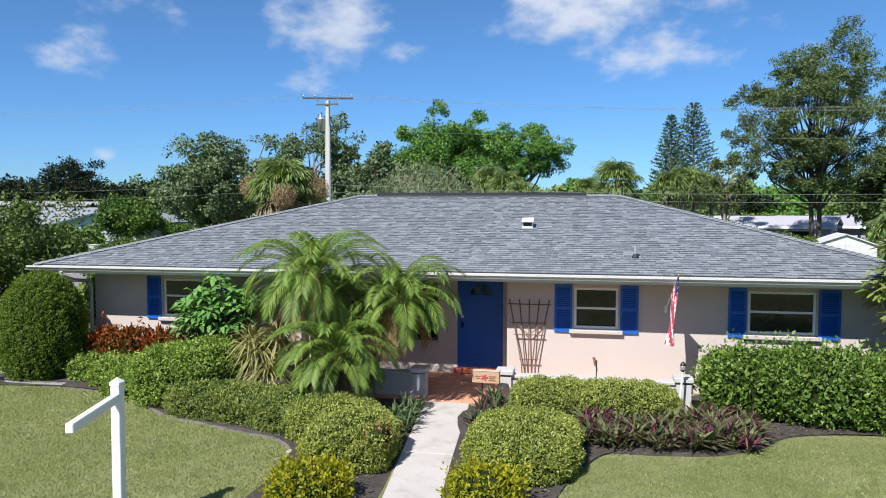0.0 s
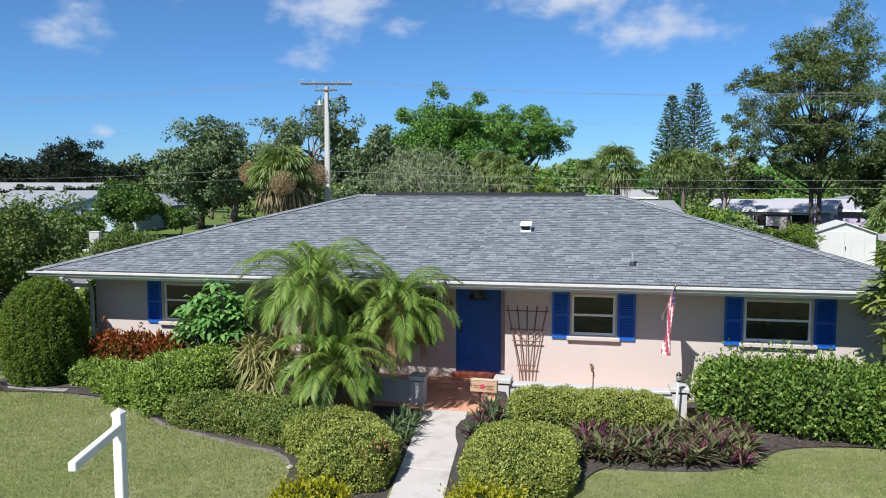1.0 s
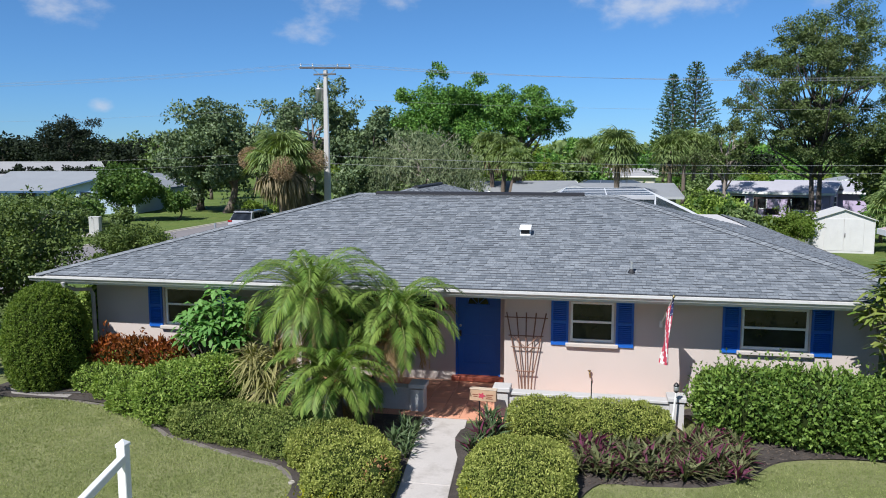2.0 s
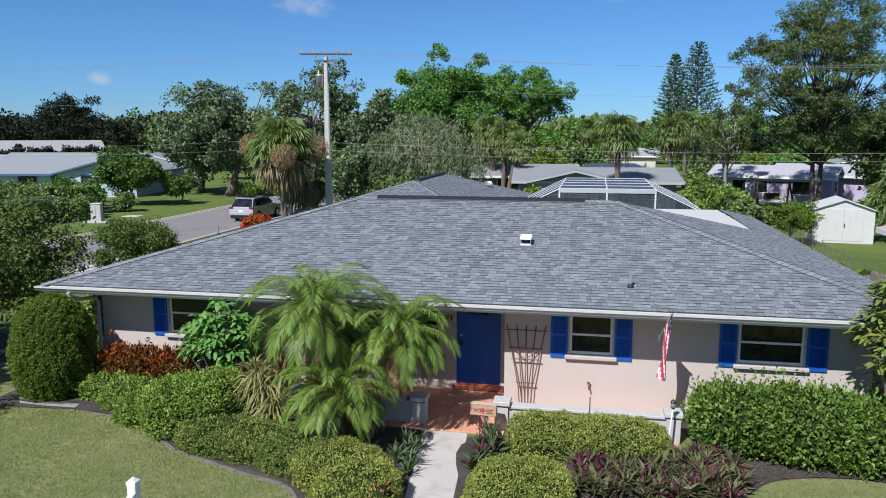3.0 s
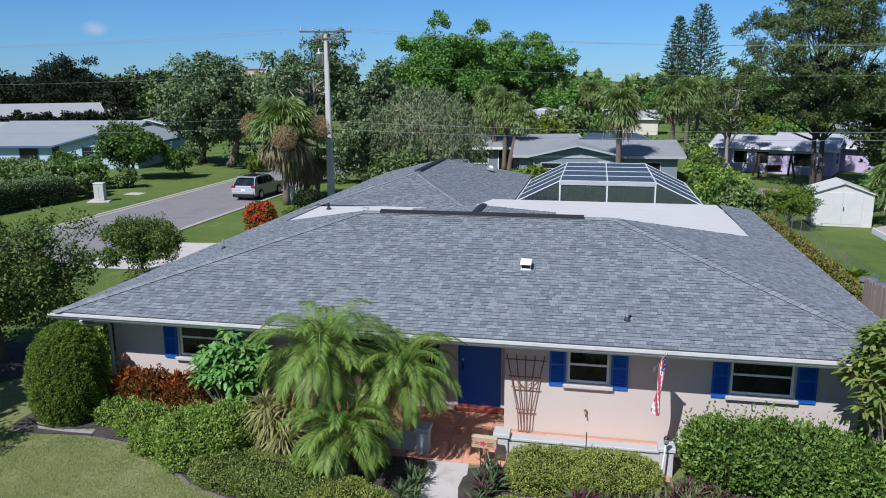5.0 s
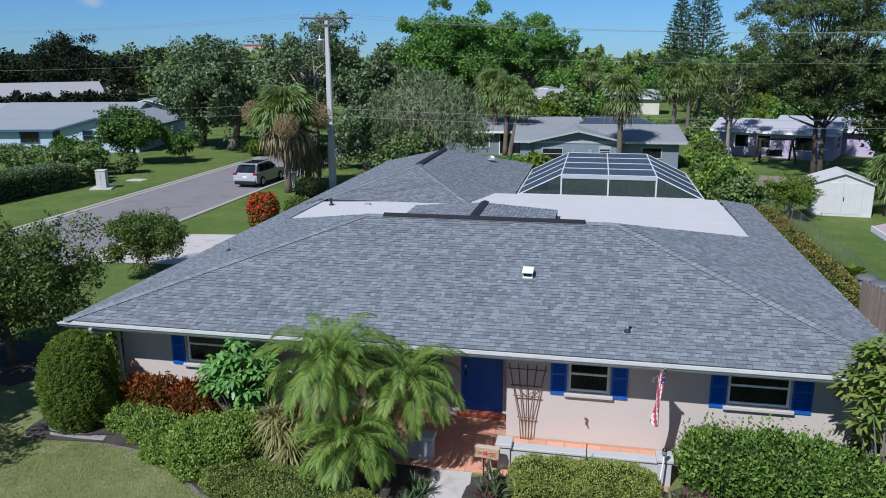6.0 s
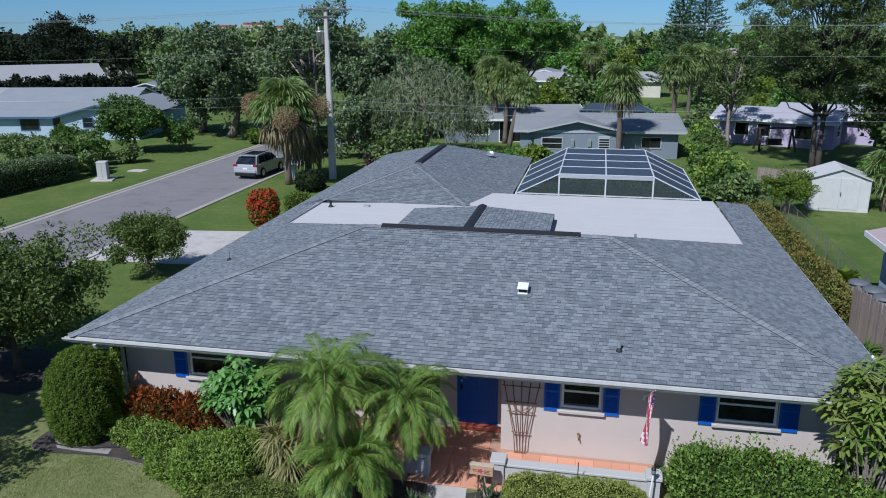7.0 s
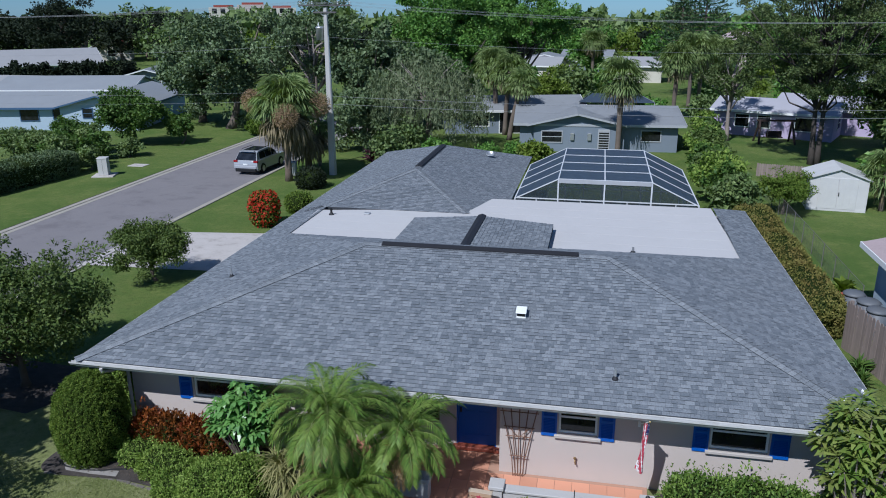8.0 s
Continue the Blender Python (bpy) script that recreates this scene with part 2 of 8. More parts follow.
def mixed(nt, a, b, fac, mode="MIX"):
    n = nt.nodes.new("ShaderNodeMix")
    n.data_type = "RGBA"
    n.blend_type = mode
    for sock, val in ((n.inputs[0], fac), (n.inputs[6], a), (n.inputs[7], b)):
        if isinstance(val, (int, float)):
            sock.default_value = val
        elif isinstance(val, tuple):
            sock.default_value = (*val, 1) if len(val) == 3 else val
        else:
            nt.links.new(val, sock)
    return n.outputs[2]


def noise_of(nt, scale, detail=4, rough=0.55, vector=None):
    n = nt.nodes.new("ShaderNodeTexNoise")
    n.inputs["Scale"].default_value = scale
    n.inputs["Detail"].default_value = detail
    n.inputs["Roughness"].default_value = rough
    if vector is None:
        tc = nt.nodes.new("ShaderNodeTexCoord")
        vector = tc.outputs["Object"]
    nt.links.new(vector, n.inputs["Vector"])
    return n.outputs["Fac"]


def ranged(nt, val, a, b, c=0.0, d=1.0):
    n = nt.nodes.new("ShaderNodeMapRange")
    n.inputs["From Min"].default_value, n.inputs["From Max"].default_value = a, b
    n.inputs["To Min"].default_value, n.inputs["To Max"].default_value = c, d
    nt.links.new(val, n.inputs["Value"])
    return n.outputs[0]


def random_of(nt):
    """One random value for each object and each loose piece of a mesh."""
    a = nt.nodes.new("ShaderNodeObjectInfo")
    b = nt.nodes.new("ShaderNodeNewGeometry")
    s = nt.nodes.new("ShaderNodeMath")
    s.operation = "ADD"
    nt.links.new(a.outputs["Random"], s.inputs[0])
    nt.links.new(b.outputs["Random Per Island"], s.inputs[1])
    f = nt.nodes.new("ShaderNodeMath")
    f.operation = "FRACT"
    nt.links.new(s.outputs[0], f.inputs[0])
    return f.outputs[0]


def surface(name, base, other=None, rough=0.7, fine=30.0, coarse=1.2, amount=0.5, bump=0.15, bump_scale=None, metal=0.0, spec=0.4, pieces=0.0, stain=None, stain_amount=0.0, stain_scale=0.6, coat=0.0):
    m, nt, out = nodes_of(name)
    other = other or tuple(c * 0.72 for c in base)
    p = nt.nodes.new("ShaderNodeBsdfPrincipled")
    fine_n, coarse_n = noise_of(nt, fine, 6, 0.6), noise_of(nt, coarse, 5, 0.6)
    col = mixed(nt, base, other, ranged(nt, coarse_n, 0.35, 0.7, 0, amount))
    dark = mixed(nt, col, tuple(c * 0.8 for c in base), ranged(nt, fine_n, 0.4, 0.75, 0, amount))
    if pieces:
        r = random_of(nt)
        dark = mixed(nt, dark, mixed(nt, tuple(c * (1 - pieces) for c in base), tuple(min(1, c * (1 + pieces)) for c in base), r), 0.6)
    if stain:
        dark = mixed(nt, dark, stain, ranged(nt, noise_of(nt, stain_scale, 8, 0.7), 0.5, 0.72, 0, stain_amount))
    nt.links.new(dark, p.inputs["Base Color"])
    p.inputs["Roughness"].default_value = rough
    p.inputs["Metallic"].default_value = metal
    p.inputs["Specular IOR Level"].default_value = spec
    p.inputs["Coat Weight"].default_value = coat
    if bump:
        b = nt.nodes.new("ShaderNodeBump")
        b.inputs["Strength"].default_value = bump
        b.inputs["Distance"].default_value = 0.02
        nt.links.new(noise_of(nt, bump_scale or fine * 2, 5, 0.6), b.inputs["Height"])
        nt.links.new(b.outputs[0], p.inputs["Normal"])
    nt.links.new(p.outputs[0], out.inputs["Surface"])
    return m


def foliage(name, a, b, c=None, through=0.3, rough=0.55, patch=1.5, patch_amount=0.5, gloss=0.22):
    """Leaves: three tones mixed leaf by leaf and in soft patches, with light passing through."""
    m, nt, out = nodes_of(name)
    c = c or tuple(0.5 * (x + y) for x, y in zip(a, b))
    r = random_of(nt)
    col = mixed(nt, a, b, r)
    col = mixed(nt, col, c, ranged(nt, noise_of(nt, patch, 4, 0.6), 0.42, 0.62, 0, patch_amount))
    p = nt.nodes.new("ShaderNodeBsdfPrincipled")
    nt.links.new(col, p.inputs["Base Color"])
    p.inputs["Roughness"].default_value = rough
    p.inputs["Specular IOR Level"].default_value = gloss
    t = nt.nodes.new("ShaderNodeBsdfTranslucent")
    warm = mixed(nt, col, (1.0, 1.0, 0.35), 1.0, "MULTIPLY")
    lighter = mixed(nt, warm, (1.05, 1.15, 0.8), 1.0, "MULTIPLY")
    nt.links.new(lighter, t.inputs["Color"])
    mix = nt.nodes.new("ShaderNodeMixShader")
    mix.inputs[0].default_value = through
    nt.links.new(p.outputs[0], mix.inputs[1])
    nt.links.new(t.outputs[0], mix.inputs[2])
    nt.links.new(mix.outputs[0], out.inputs["Surface"])
    return m


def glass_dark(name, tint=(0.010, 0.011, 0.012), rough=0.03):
    """Dark opaque glass; the dim interior behind is put into its colour."""
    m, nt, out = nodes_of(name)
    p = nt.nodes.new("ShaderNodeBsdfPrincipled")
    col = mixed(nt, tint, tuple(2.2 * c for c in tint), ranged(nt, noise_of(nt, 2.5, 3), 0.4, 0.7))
    nt.links.new(col, p.inputs["Base Color"])
    p.inputs["Roughness"].default_value = rough
    p.inputs["Specular IOR Level"].default_value = 0.42
    nt.links.new(p.outputs[0], out.inputs["Surface"])
    return m


def screen_mesh(name, dens=0.45, col=(0.02, 0.025, 0.03)):
    m, nt, out = nodes_of(name)
    p = nt.nodes.new("ShaderNodeBsdfPrincipled")
    p.inputs["Base Color"].default_value = (*col, 1)
    p.inputs["Roughness"].default_value = 0.5
    t = nt.nodes.new("ShaderNodeBsdfTransparent")
    mix = nt.nodes.new("ShaderNodeMixShader")
    nt.links.new(ranged(nt, noise_of(nt, 3.0, 2), 0.3, 0.7, dens - 0.06, dens + 0.06), mix.inputs[0])
    nt.links.new(t.outputs[0], mix.inputs[1])
    nt.links.new(p.outputs[0], mix.inputs[2])
    nt.links.new(mix.outputs[0], out.inputs["Surface"])
    return m


def lawn_material(name, dry, pale, green, deep):
    m, nt, out = nodes_of(name)
    p = nt.nodes.new("ShaderNodeBsdfPrincipled")
    big, mid, fine = noise_of(nt, 0.25, 5), noise_of(nt, 1.8, 6, 0.65), noise_of(nt, 45, 4, 0.7)
    col = mixed(nt, dry, pale, ranged(nt, mid, 0.35, 0.68))
    col = mixed(nt, col, green, ranged(nt, big, 0.42, 0.65))
    col = mixed(nt, col, deep, ranged(nt, noise_of(nt, 5.5, 6, 0.72), 0.48, 0.68, 0, 0.60))
    col = mixed(nt, col, tuple(1.25 * c for c in pale), ranged(nt, noise_of(nt, 0.9, 7, 0.7), 0.52, 0.72, 0, 0.55))
    col = mixed(nt, col, deep, ranged(nt, fine, 0.45, 0.75, 0, 0.75))
    nt.links.new(col, p.inputs["Base Color"])
    p.inputs["Roughness"].default_value = 0.9
    p.inputs["Specular IOR Level"].default_value = 0.15
    b = nt.nodes.new("ShaderNodeBump")
    b.inputs["Strength"].default_value = 0.8
    b.inputs["Distance"].default_value = 0.04
    nt.links.new(noise_of(nt, 60, 5, 0.7), b.inputs["Height"])
    nt.links.new(b.outputs[0], p.inputs["Normal"])
    nt.links.new(p.outputs[0], out.inputs["Surface"])
    return m


def shingle_material(name, dark=(0.128, 0.148, 0.170), mean=(0.190, 0.212, 0.238), pale=(0.272, 0.295, 0.320)):
    m, nt, out = nodes_of(name)
    p = nt.nodes.new("ShaderNodeBsdfPrincipled")
    r = random_of(nt)
    cr = nt.nodes.new("ShaderNodeValToRGB")
    cr.color_ramp.elements[0].color = (*dark, 1)
    cr.color_ramp.elements[1].color = (*pale, 1)
    e = cr.color_ramp.elements.new(0.45)
    e.color = (*mean, 1)
    nt.links.new(r, cr.inputs[0])
    grit = noise_of(nt, 220, 3, 0.8)
    col = mixed(nt, cr.outputs[0], (0.10, 0.105, 0.12), ranged(nt, grit, 0.42, 0.7, 0, 0.6))
    col = mixed(nt, col, (0.26, 0.265, 0.28), ranged(nt, noise_of(nt, 170, 2, 0.5), 0.58, 0.7, 0, 0.5))
    col = mixed(nt, col, (0.15, 0.155, 0.16), ranged(nt, noise_of(nt, 0.5, 5, 0.6), 0.45, 0.7, 0, 0.2))
    col = mixed(nt, col, (0.085, 0.092, 0.105), ranged(nt, noise_of(nt, 26, 3, 0.6), 0.50, 0.66, 0, 0.55))
    col = mixed(nt, col, (0.33, 0.34, 0.36), ranged(nt, noise_of(nt, 31, 2, 0.6), 0.55, 0.70, 0, 0.40))
    # the cut edge of a tab shows bare black asphalt; its face looks up, its edge does not
    gm = nt.nodes.new("ShaderNodeNewGeometry")
    sep = nt.nodes.new("ShaderNodeSeparateXYZ")
    nt.links.new(gm.outputs["True Normal"], sep.inputs[0])
    col = mixed(nt, (0.070, 0.075, 0.085), col, ranged(nt, sep.outputs["Z"], 0.35, 0.55))
    nt.links.new(col, p.inputs["Base Color"])
    p.inputs["Roughness"].default_value = 0.85
    p.inputs["Specular IOR Level"].default_value = 0.3
    b = nt.nodes.new("ShaderNodeBump")
    b.inputs["Strength"].default_value = 0.35
    b.inputs["Distance"].default_value = 0.004
    nt.links.new(grit, b.inputs["Height"])
    nt.links.new(b.outputs[0], p.inputs["Normal"])
    nt.links.new(p.outputs[0], out.inputs["Surface"])
    return m


STUCCO = surface("pale pink stucco", (0.55, 0.480, 0.440), (0.50, 0.438, 0.402), 0.9, 60, 0.8, 0.35, 0.35, 90, stain=(0.45, 0.38, 0.33), stain_amount=0.12)
STUCCO_WHITE = surface("white painted masonry", (0.50, 0.485, 0.475), (0.44, 0.425, 0.415), 0.85, 40, 1.5, 0.4, 0.25, 80, stain=(0.40, 0.37, 0.33), stain_amount=0.25, stain_scale=2.5)
WHITE = surface("white paint", (0.80, 0.80, 0.78), (0.74, 0.74, 0.72), 0.5, 30, 2, 0.3, 0.05)
GUTTER = surface("white enamelled gutter", (0.56, 0.555, 0.55), (0.48, 0.48, 0.48), 0.45, 20, 1.5, 0.4, 0.05, stain=(0.30, 0.28, 0.26), stain_amount=0.4, stain_scale=3)
SOFFIT = surface("soffit paint", (0.62, 0.60, 0.56), None, 0.8, 20, 2, 0.3, 0.05)
BLUE = surface("royal blue paint", (0.010, 0.105, 0.46), (0.008, 0.085, 0.39), 0.45, 25, 2, 0.35, 0.06, spec=0.45)
SHINGLE = shingle_material("grey asphalt shingle")
CAP = shingle_material("cap shingle", (0.180, 0.200, 0.220), (0.228, 0.248, 0.270), (0.290, 0.310, 0.330))
DECK = surface("roof felt", (0.07, 0.075, 0.085), None, 0.95, 30, 2, 0.4, 0.1)
RIDGE_VENT = surface("black ridge vent plastic", (0.022, 0.022, 0.026), None, 0.6, 20, 2, 0.4, 0.1)
FLAT_ROOF = surface("white roll roofing", (0.52, 0.505, 0.50), (0.47, 0.455, 0.455), 0.85, 25, 0.6, 0.4, 0.1, stain=(0.45, 0.44, 0.43), stain_amount=0.35, stain_scale=0.9)
GLASS = glass_dark("window glass")
BRONZE = surface("brown window frame", (0.16, 0.085, 0.06), None, 0.5, 20, 2, 0.3, 0.05)
TERRACOTTA = surface("terracotta floor tile", (0.64, 0.31, 0.20), (0.57, 0.26, 0.165), 0.65, 30, 3, 0.45, 0.12, pieces=0.18)
GROUT = surface("pinkish grout", (0.46, 0.27, 0.19), None, 0.9, 60, 4, 0.4, 0.1)
CONCRETE = surface("pale concrete", (0.52, 0.48, 0.455), (0.42, 0.386, 0.360), 0.9, 35, 1.2, 0.5, 0.3, 120, stain=(0.24, 0.205, 0.175), stain_amount=0.6, stain_scale=1.8)
KERB = surface("kerb concrete", (0.38, 0.35, 0.30), (0.28, 0.255, 0.22), 0.9, 35, 1.2, 0.5, 0.3)
ASPHALT = surface("worn asphalt", (0.225, 0.208, 0.212), (0.190, 0.174, 0.180), 0.9, 60, 0.5, 0.5, 0.3, 150, stain=(0.10, 0.09, 0.098), stain_amount=0.55, stain_scale=0.6)
MULCH = surface("dark mulch", (0.045, 0.037, 0.033), (0.105, 0.088, 0.078), 0.95, 30, 3, 0.8, 0.9, 45)
GRAVEL = surface("grey bed edging", (0.19, 0.168, 0.148), (0.095, 0.084, 0.072), 0.95, 25, 4, 0.7, 0.6)
LAWN = lawn_material("lawn", (0.125, 0.180, 0.042), (0.165, 0.195, 0.056), (0.085, 0.145, 0.030), (0.055, 0.088, 0.022))
LAWN_PALE = lawn_material("sunburnt lawn", (0.245, 0.265, 0.100), (0.320, 0.318, 0.160), (0.185, 0.222, 0.072), (0.105, 0.122, 0.044))
STEEL = surface("galvanised steel", (0.55, 0.56, 0.57), None, 0.4, 20, 3, 0.4, 0.05, metal=0.7)
BLACK = surface("black metal", (0.015, 0.015, 0.016), None, 0.45, 20, 3, 0.3, 0.05)
BAMBOO = surface("weathered trellis wood", (0.175, 0.090, 0.062), (0.260, 0.155, 0.110), 0.8, 14, 4, 0.7, 0.3)
BARK = surface("grey brown bark", (0.17, 0.135, 0.11), (0.10, 0.08, 0.065), 0.95, 9, 2, 0.7, 0.8, 16)
BARK_PALM = surface("palm bark", (0.15, 0.11, 0.085), (0.25, 0.21, 0.17), 0.95, 7, 2, 0.7, 0.8, 14)
BARK_PALE = surface("pale bark", (0.33, 0.28, 0.25), (0.21, 0.17, 0.15), 0.95, 6, 1.5, 0.7, 0.6, 12)
# twig colour for stems; hedge cores use it as painted inner shade
TWIG_AND_SHADE = surface("twigs", (0.028, 0.042, 0.012), (0.016, 0.022, 0.008), 1.0, 22, 5, 0.7, 0.5, spec=0.0)


# ---- ground and hard surfaces ----
EX, EY, EZ = 9.28, -0.85, 2.40          # eave lines and height
RY, SL = 4.90, 0.279                    # ridge line and roof slope
RZ = EZ + SL * (RY - EY)
RX = EX - (RY - EY)
FLAT = 2.79                             # height of the flat roof
BRUN = (RZ - FLAT) / SL + 0.02          # run from the ridge back to the flat roof
SRUN = (FLAT - EZ) / SL - 0.01          # run from a side eave up to the flat roof
WSL = 0.30                              # slope of the rear wing
DOOR_Y, PORCH = 0.82, 0.04


def sheet(name, pts, z, material, label, category, thick=0.0):
    geo = Geo()
    if thick:
        geo.prism(pts, z - thick, z)
    else:
        geo.add([(x, y, z) for x, y in pts], [tuple(range(len(pts)))])
    return solid(name, geo, material, label, category, kind="structure")


def ground_sheet():
    geo = Geo()
    step = [-900, -300, -120, -60, -30, -12, 0, 12, 30, 60, 120, 300, 900]
    n = len(step)
    geo.add([(x, y + 30, 0.0) for y in step for x in step], [(j * n + i, j * n + i + 1, (j + 1) * n + i + 1, (j + 1) * n + i) for j in range(n - 1) for i in range(n - 1)])
    solid("ground", geo, LAWN, "mown green lawn running out to the horizon", "lawn", kind="structure")


ground_sheet()
sheet("front_lawn", [(-18.2, -30), (14, -30), (14, -0.3), (9, 0.5), (-9.5, 0.5), (-18.2, 3.0)], 0.003, LAWN_PALE, "pale sun-bleached front lawn of short grass", "lawn")
ROAD_E, ROAD_W = -18.75, -25.75
sheet("road", [(ROAD_W, -60), (ROAD_E, -60), (ROAD_E, 56), (ROAD_E + 0.5, 64), (ROAD_W + 1, 64), (ROAD_W, 50)], 0.012, ASPHALT, "worn grey asphalt street with dark patches", "road")


def kerb(name, x, side):
    geo = Geo()
    w = 0.32
    for k in range(38):
        y = -60 + k * 3.05
        geo.box(min(x, x + side * w), max(x, x + side * w), y, y + 3.03, -0.05, 0.055)
    solid(name, geo.mesh(name, 0.015), KERB, "low concrete kerb along the street", "kerb", kind="structure")


kerb("kerb_east", ROAD_E, 1)
kerb("kerb_west", ROAD_W, -1)
sheet("gutter_west", [(ROAD_W + 0.01, -30), (ROAD_W + 0.34, -30), (ROAD_W + 0.34, 70), (ROAD_W + 0.01, 70)], 0.021, KERB, "pale concrete gutter strip along the kerb", "gutter")
sheet("verge_west", [(ROAD_W - 0.50, -30), (ROAD_W - 0.37, -30), (ROAD_W - 0.37, 70), (ROAD_W - 0.50, 70)], 0.012, MULCH, "dark bare soil along the back of the kerb", "soil")
sheet("driveway", [(-18.4, 11.9), (-9.0, 12.4), (-9.0, 18.4), (-18.4, 17.2)], 0.016, CONCRETE, "pale concrete driveway beside the house", "driveway")
sheet("driveway_apron", [(-18.75, 11.2), (-18.38, 11.9), (-18.38, 17.2), (-18.75, 17.9)], 0.06, CONCRETE, "pale concrete driveway apron at the kerb", "driveway", 0.1)

# the front walk, cast in slabs, bearing off a little to the right
walk_path = thing("pavement", "pale concrete front walk leading to the porch", "path", kind="structure")
edges = [(-1.72, -0.20, 0.66), (-4.70, 0.12, 0.90), (-7.70, 0.46, 1.18), (-10.7, 0.78, 1.46), (-13.7, 1.10, 1.74), (-17.0, 1.45, 2.06), (-20.3, 1.8, 2.4), (-23.55, 2.15, 2.75)]
for (ya, la, ra), (yb, lb, rb) in zip(edges, edges[1:]):
    g_ = Geo().prism([(lb, yb + 0.012), (rb, yb + 0.012), (ra, ya), (la, ya)], -0.06, 0.022)
    part("slab", g_.mesh("slab", 0.006), CONCRETE, walk_path)


def bed(name, pts, label):
    """A planting bed: a slightly heaped sheet of mulch with a rounded, uneven rim."""
    c = np.mean(pts, axis=0)
    geo = Geo()
    outer, n = [], len(pts)
    for i in range(n):
        a, b, d, e = (np.array(pts[(i + k) % n]) for k in (-1, 0, 1, 2))
        for s in range(6):
            t = s / 6
            outer.append(0.5 * (2 * b + (d - a) * t + (2 * a - 5 * b + 4 * d - e) * t * t + (3 * b - a - 3 * d + e) * t ** 3))
    m = len(outer)
    vs = [(p[0], p[1], 0.004) for p in outer] + [(c[0] + 0.93 * (p[0] - c[0]), c[1] + 0.93 * (p[1] - c[1]), 0.03) for p in outer]
    geo.add(vs, [(i, (i + 1) % m, m + (i + 1) % m, m + i) for i in range(m)] + [tuple(range(m, 2 * m))])
    return solid(name, geo, MULCH, label, "planting bed", kind="structure")


bed("bed_west", [(-9.9, -1.6), (-9.6, -2.1), (-8.6, -2.05), (-7.7, -2.02), (-6.4, -2.28), (-5.3, -2.95), (-4.5, -3.52), (-3.0, -4.10), (-2.0, -4.42), (-1.35, -5.08), (-1.12, -6.2), (-1.02, -7.6), (0.2, -7.4), (0.1, -4.7), (-0.25, -1.8), (-0.5, -1.2), (-3.4, -1.2), (-3.4, -0.2), (-8.3, -0.2), (-9.6, -0.4)], "dark mulch planting bed along the house front")
bed("bed_east", [(0.62, -1.9), (0.86, -4.7), (1.10, -7.2), (2.0, -7.3), (2.45, -5.6), (3.0, -4.25), (3.9, -4.1), (4.7, -3.95), (5.4, -3.5), (6.1, -2.7), (7.5, -2.35), (9.2, -2.5), (10.2, -1.8), (10.0, 0.2), (8.6, -0.15), (4.9, -0.15), (4.7, -1.6)], "dark mulch planting bed beside the front walk")


def edging(pts, label):
    """A line of rough cast kerb pieces round a bed."""
    ob = thing("bed_edging", label, "edging", kind="structure")
    g = np.random.default_rng(5)
    for (xa, ya), (xb, yb) in zip(pts, pts[1:]):
        d = math.hypot(xb - xa, yb - ya)
        n = max(1, round(d / 0.42))
        for k in range(n):
            t = (k + 0.5) / n
            geo = Geo().box(-d / n / 2 + 0.006, d / n / 2 - 0.006, -0.055, 0.055, -0.03, 0.010 + 0.014 * g.random())
            me = geo.mesh("edging_piece", 0.022)
            o = part("edging_piece", me, GRAVEL, ob)
            o.matrix_basis = pose(xa + (xb - xa) * t, ya + (yb - ya) * t, 0, g.normal() * 2, g.normal() * 2, math.degrees(math.atan2(yb - ya, xb - xa)) + g.normal() * 2)


edging([(-9.6, -2.14), (-8.6, -2.09), (-7.7, -2.06), (-6.4, -2.32), (-5.3, -2.99), (-4.5, -3.56), (-3.0, -4.14), (-2.0, -4.46), (-1.35, -5.12), (-1.12, -6.24), (-1.02, -7.64)], "rough grey concrete edging round the curved bed")

# ---- the house ----
house = thing("house", "single-storey pink stucco house with a grey shingled hip roof", "house")
WT = 0.22


def wall_with_openings(name, x0, x1, y, z1, holes, label=""):
    """A wall facing south, with openings cut through its thickness: (x0, x1, z0, z1)."""
    xs = sorted({x0, x1, *(v for h in holes for v in h[:2])})
    zs = sorted({-0.1, z1, *(v for h in holes for v in h[2:])})
    cells = {(i, k) for i in range(len(xs) - 1) for k in range(len(zs) - 1) if not any(h[0] < (xs[i] + xs[i + 1]) / 2 < h[1] and h[2] < (zs[k] + zs[k + 1]) / 2 < h[3] for h in holes)}
    ids, geo = {}, Geo()

    def corner(i, k, back):
        key = (i, k, back)
        if key not in ids:
            ids[key] = len(geo.v)
            geo.v.append((xs[i], y + WT * back, zs[k]))
        return ids[key]

    for i, k in cells:
        ring = [(i, k), (i + 1, k), (i + 1, k + 1), (i, k + 1)]
        geo.f.append(tuple(corner(*c, 0) for c in ring))
        geo.f.append(tuple(corner(*c, 1) for c in reversed(ring)))
        for (p, q), nb in zip(zip(ring, ring[1:] + ring[:1]), ((i, k - 1), (i + 1, k), (i, k + 1), (i - 1, k))):
            if nb not in cells:
                geo.f.append((corner(*q, 0), corner(*p, 0), corner(*p, 1), corner(*q, 1)))
    return part(name, geo, STUCCO, house, label)


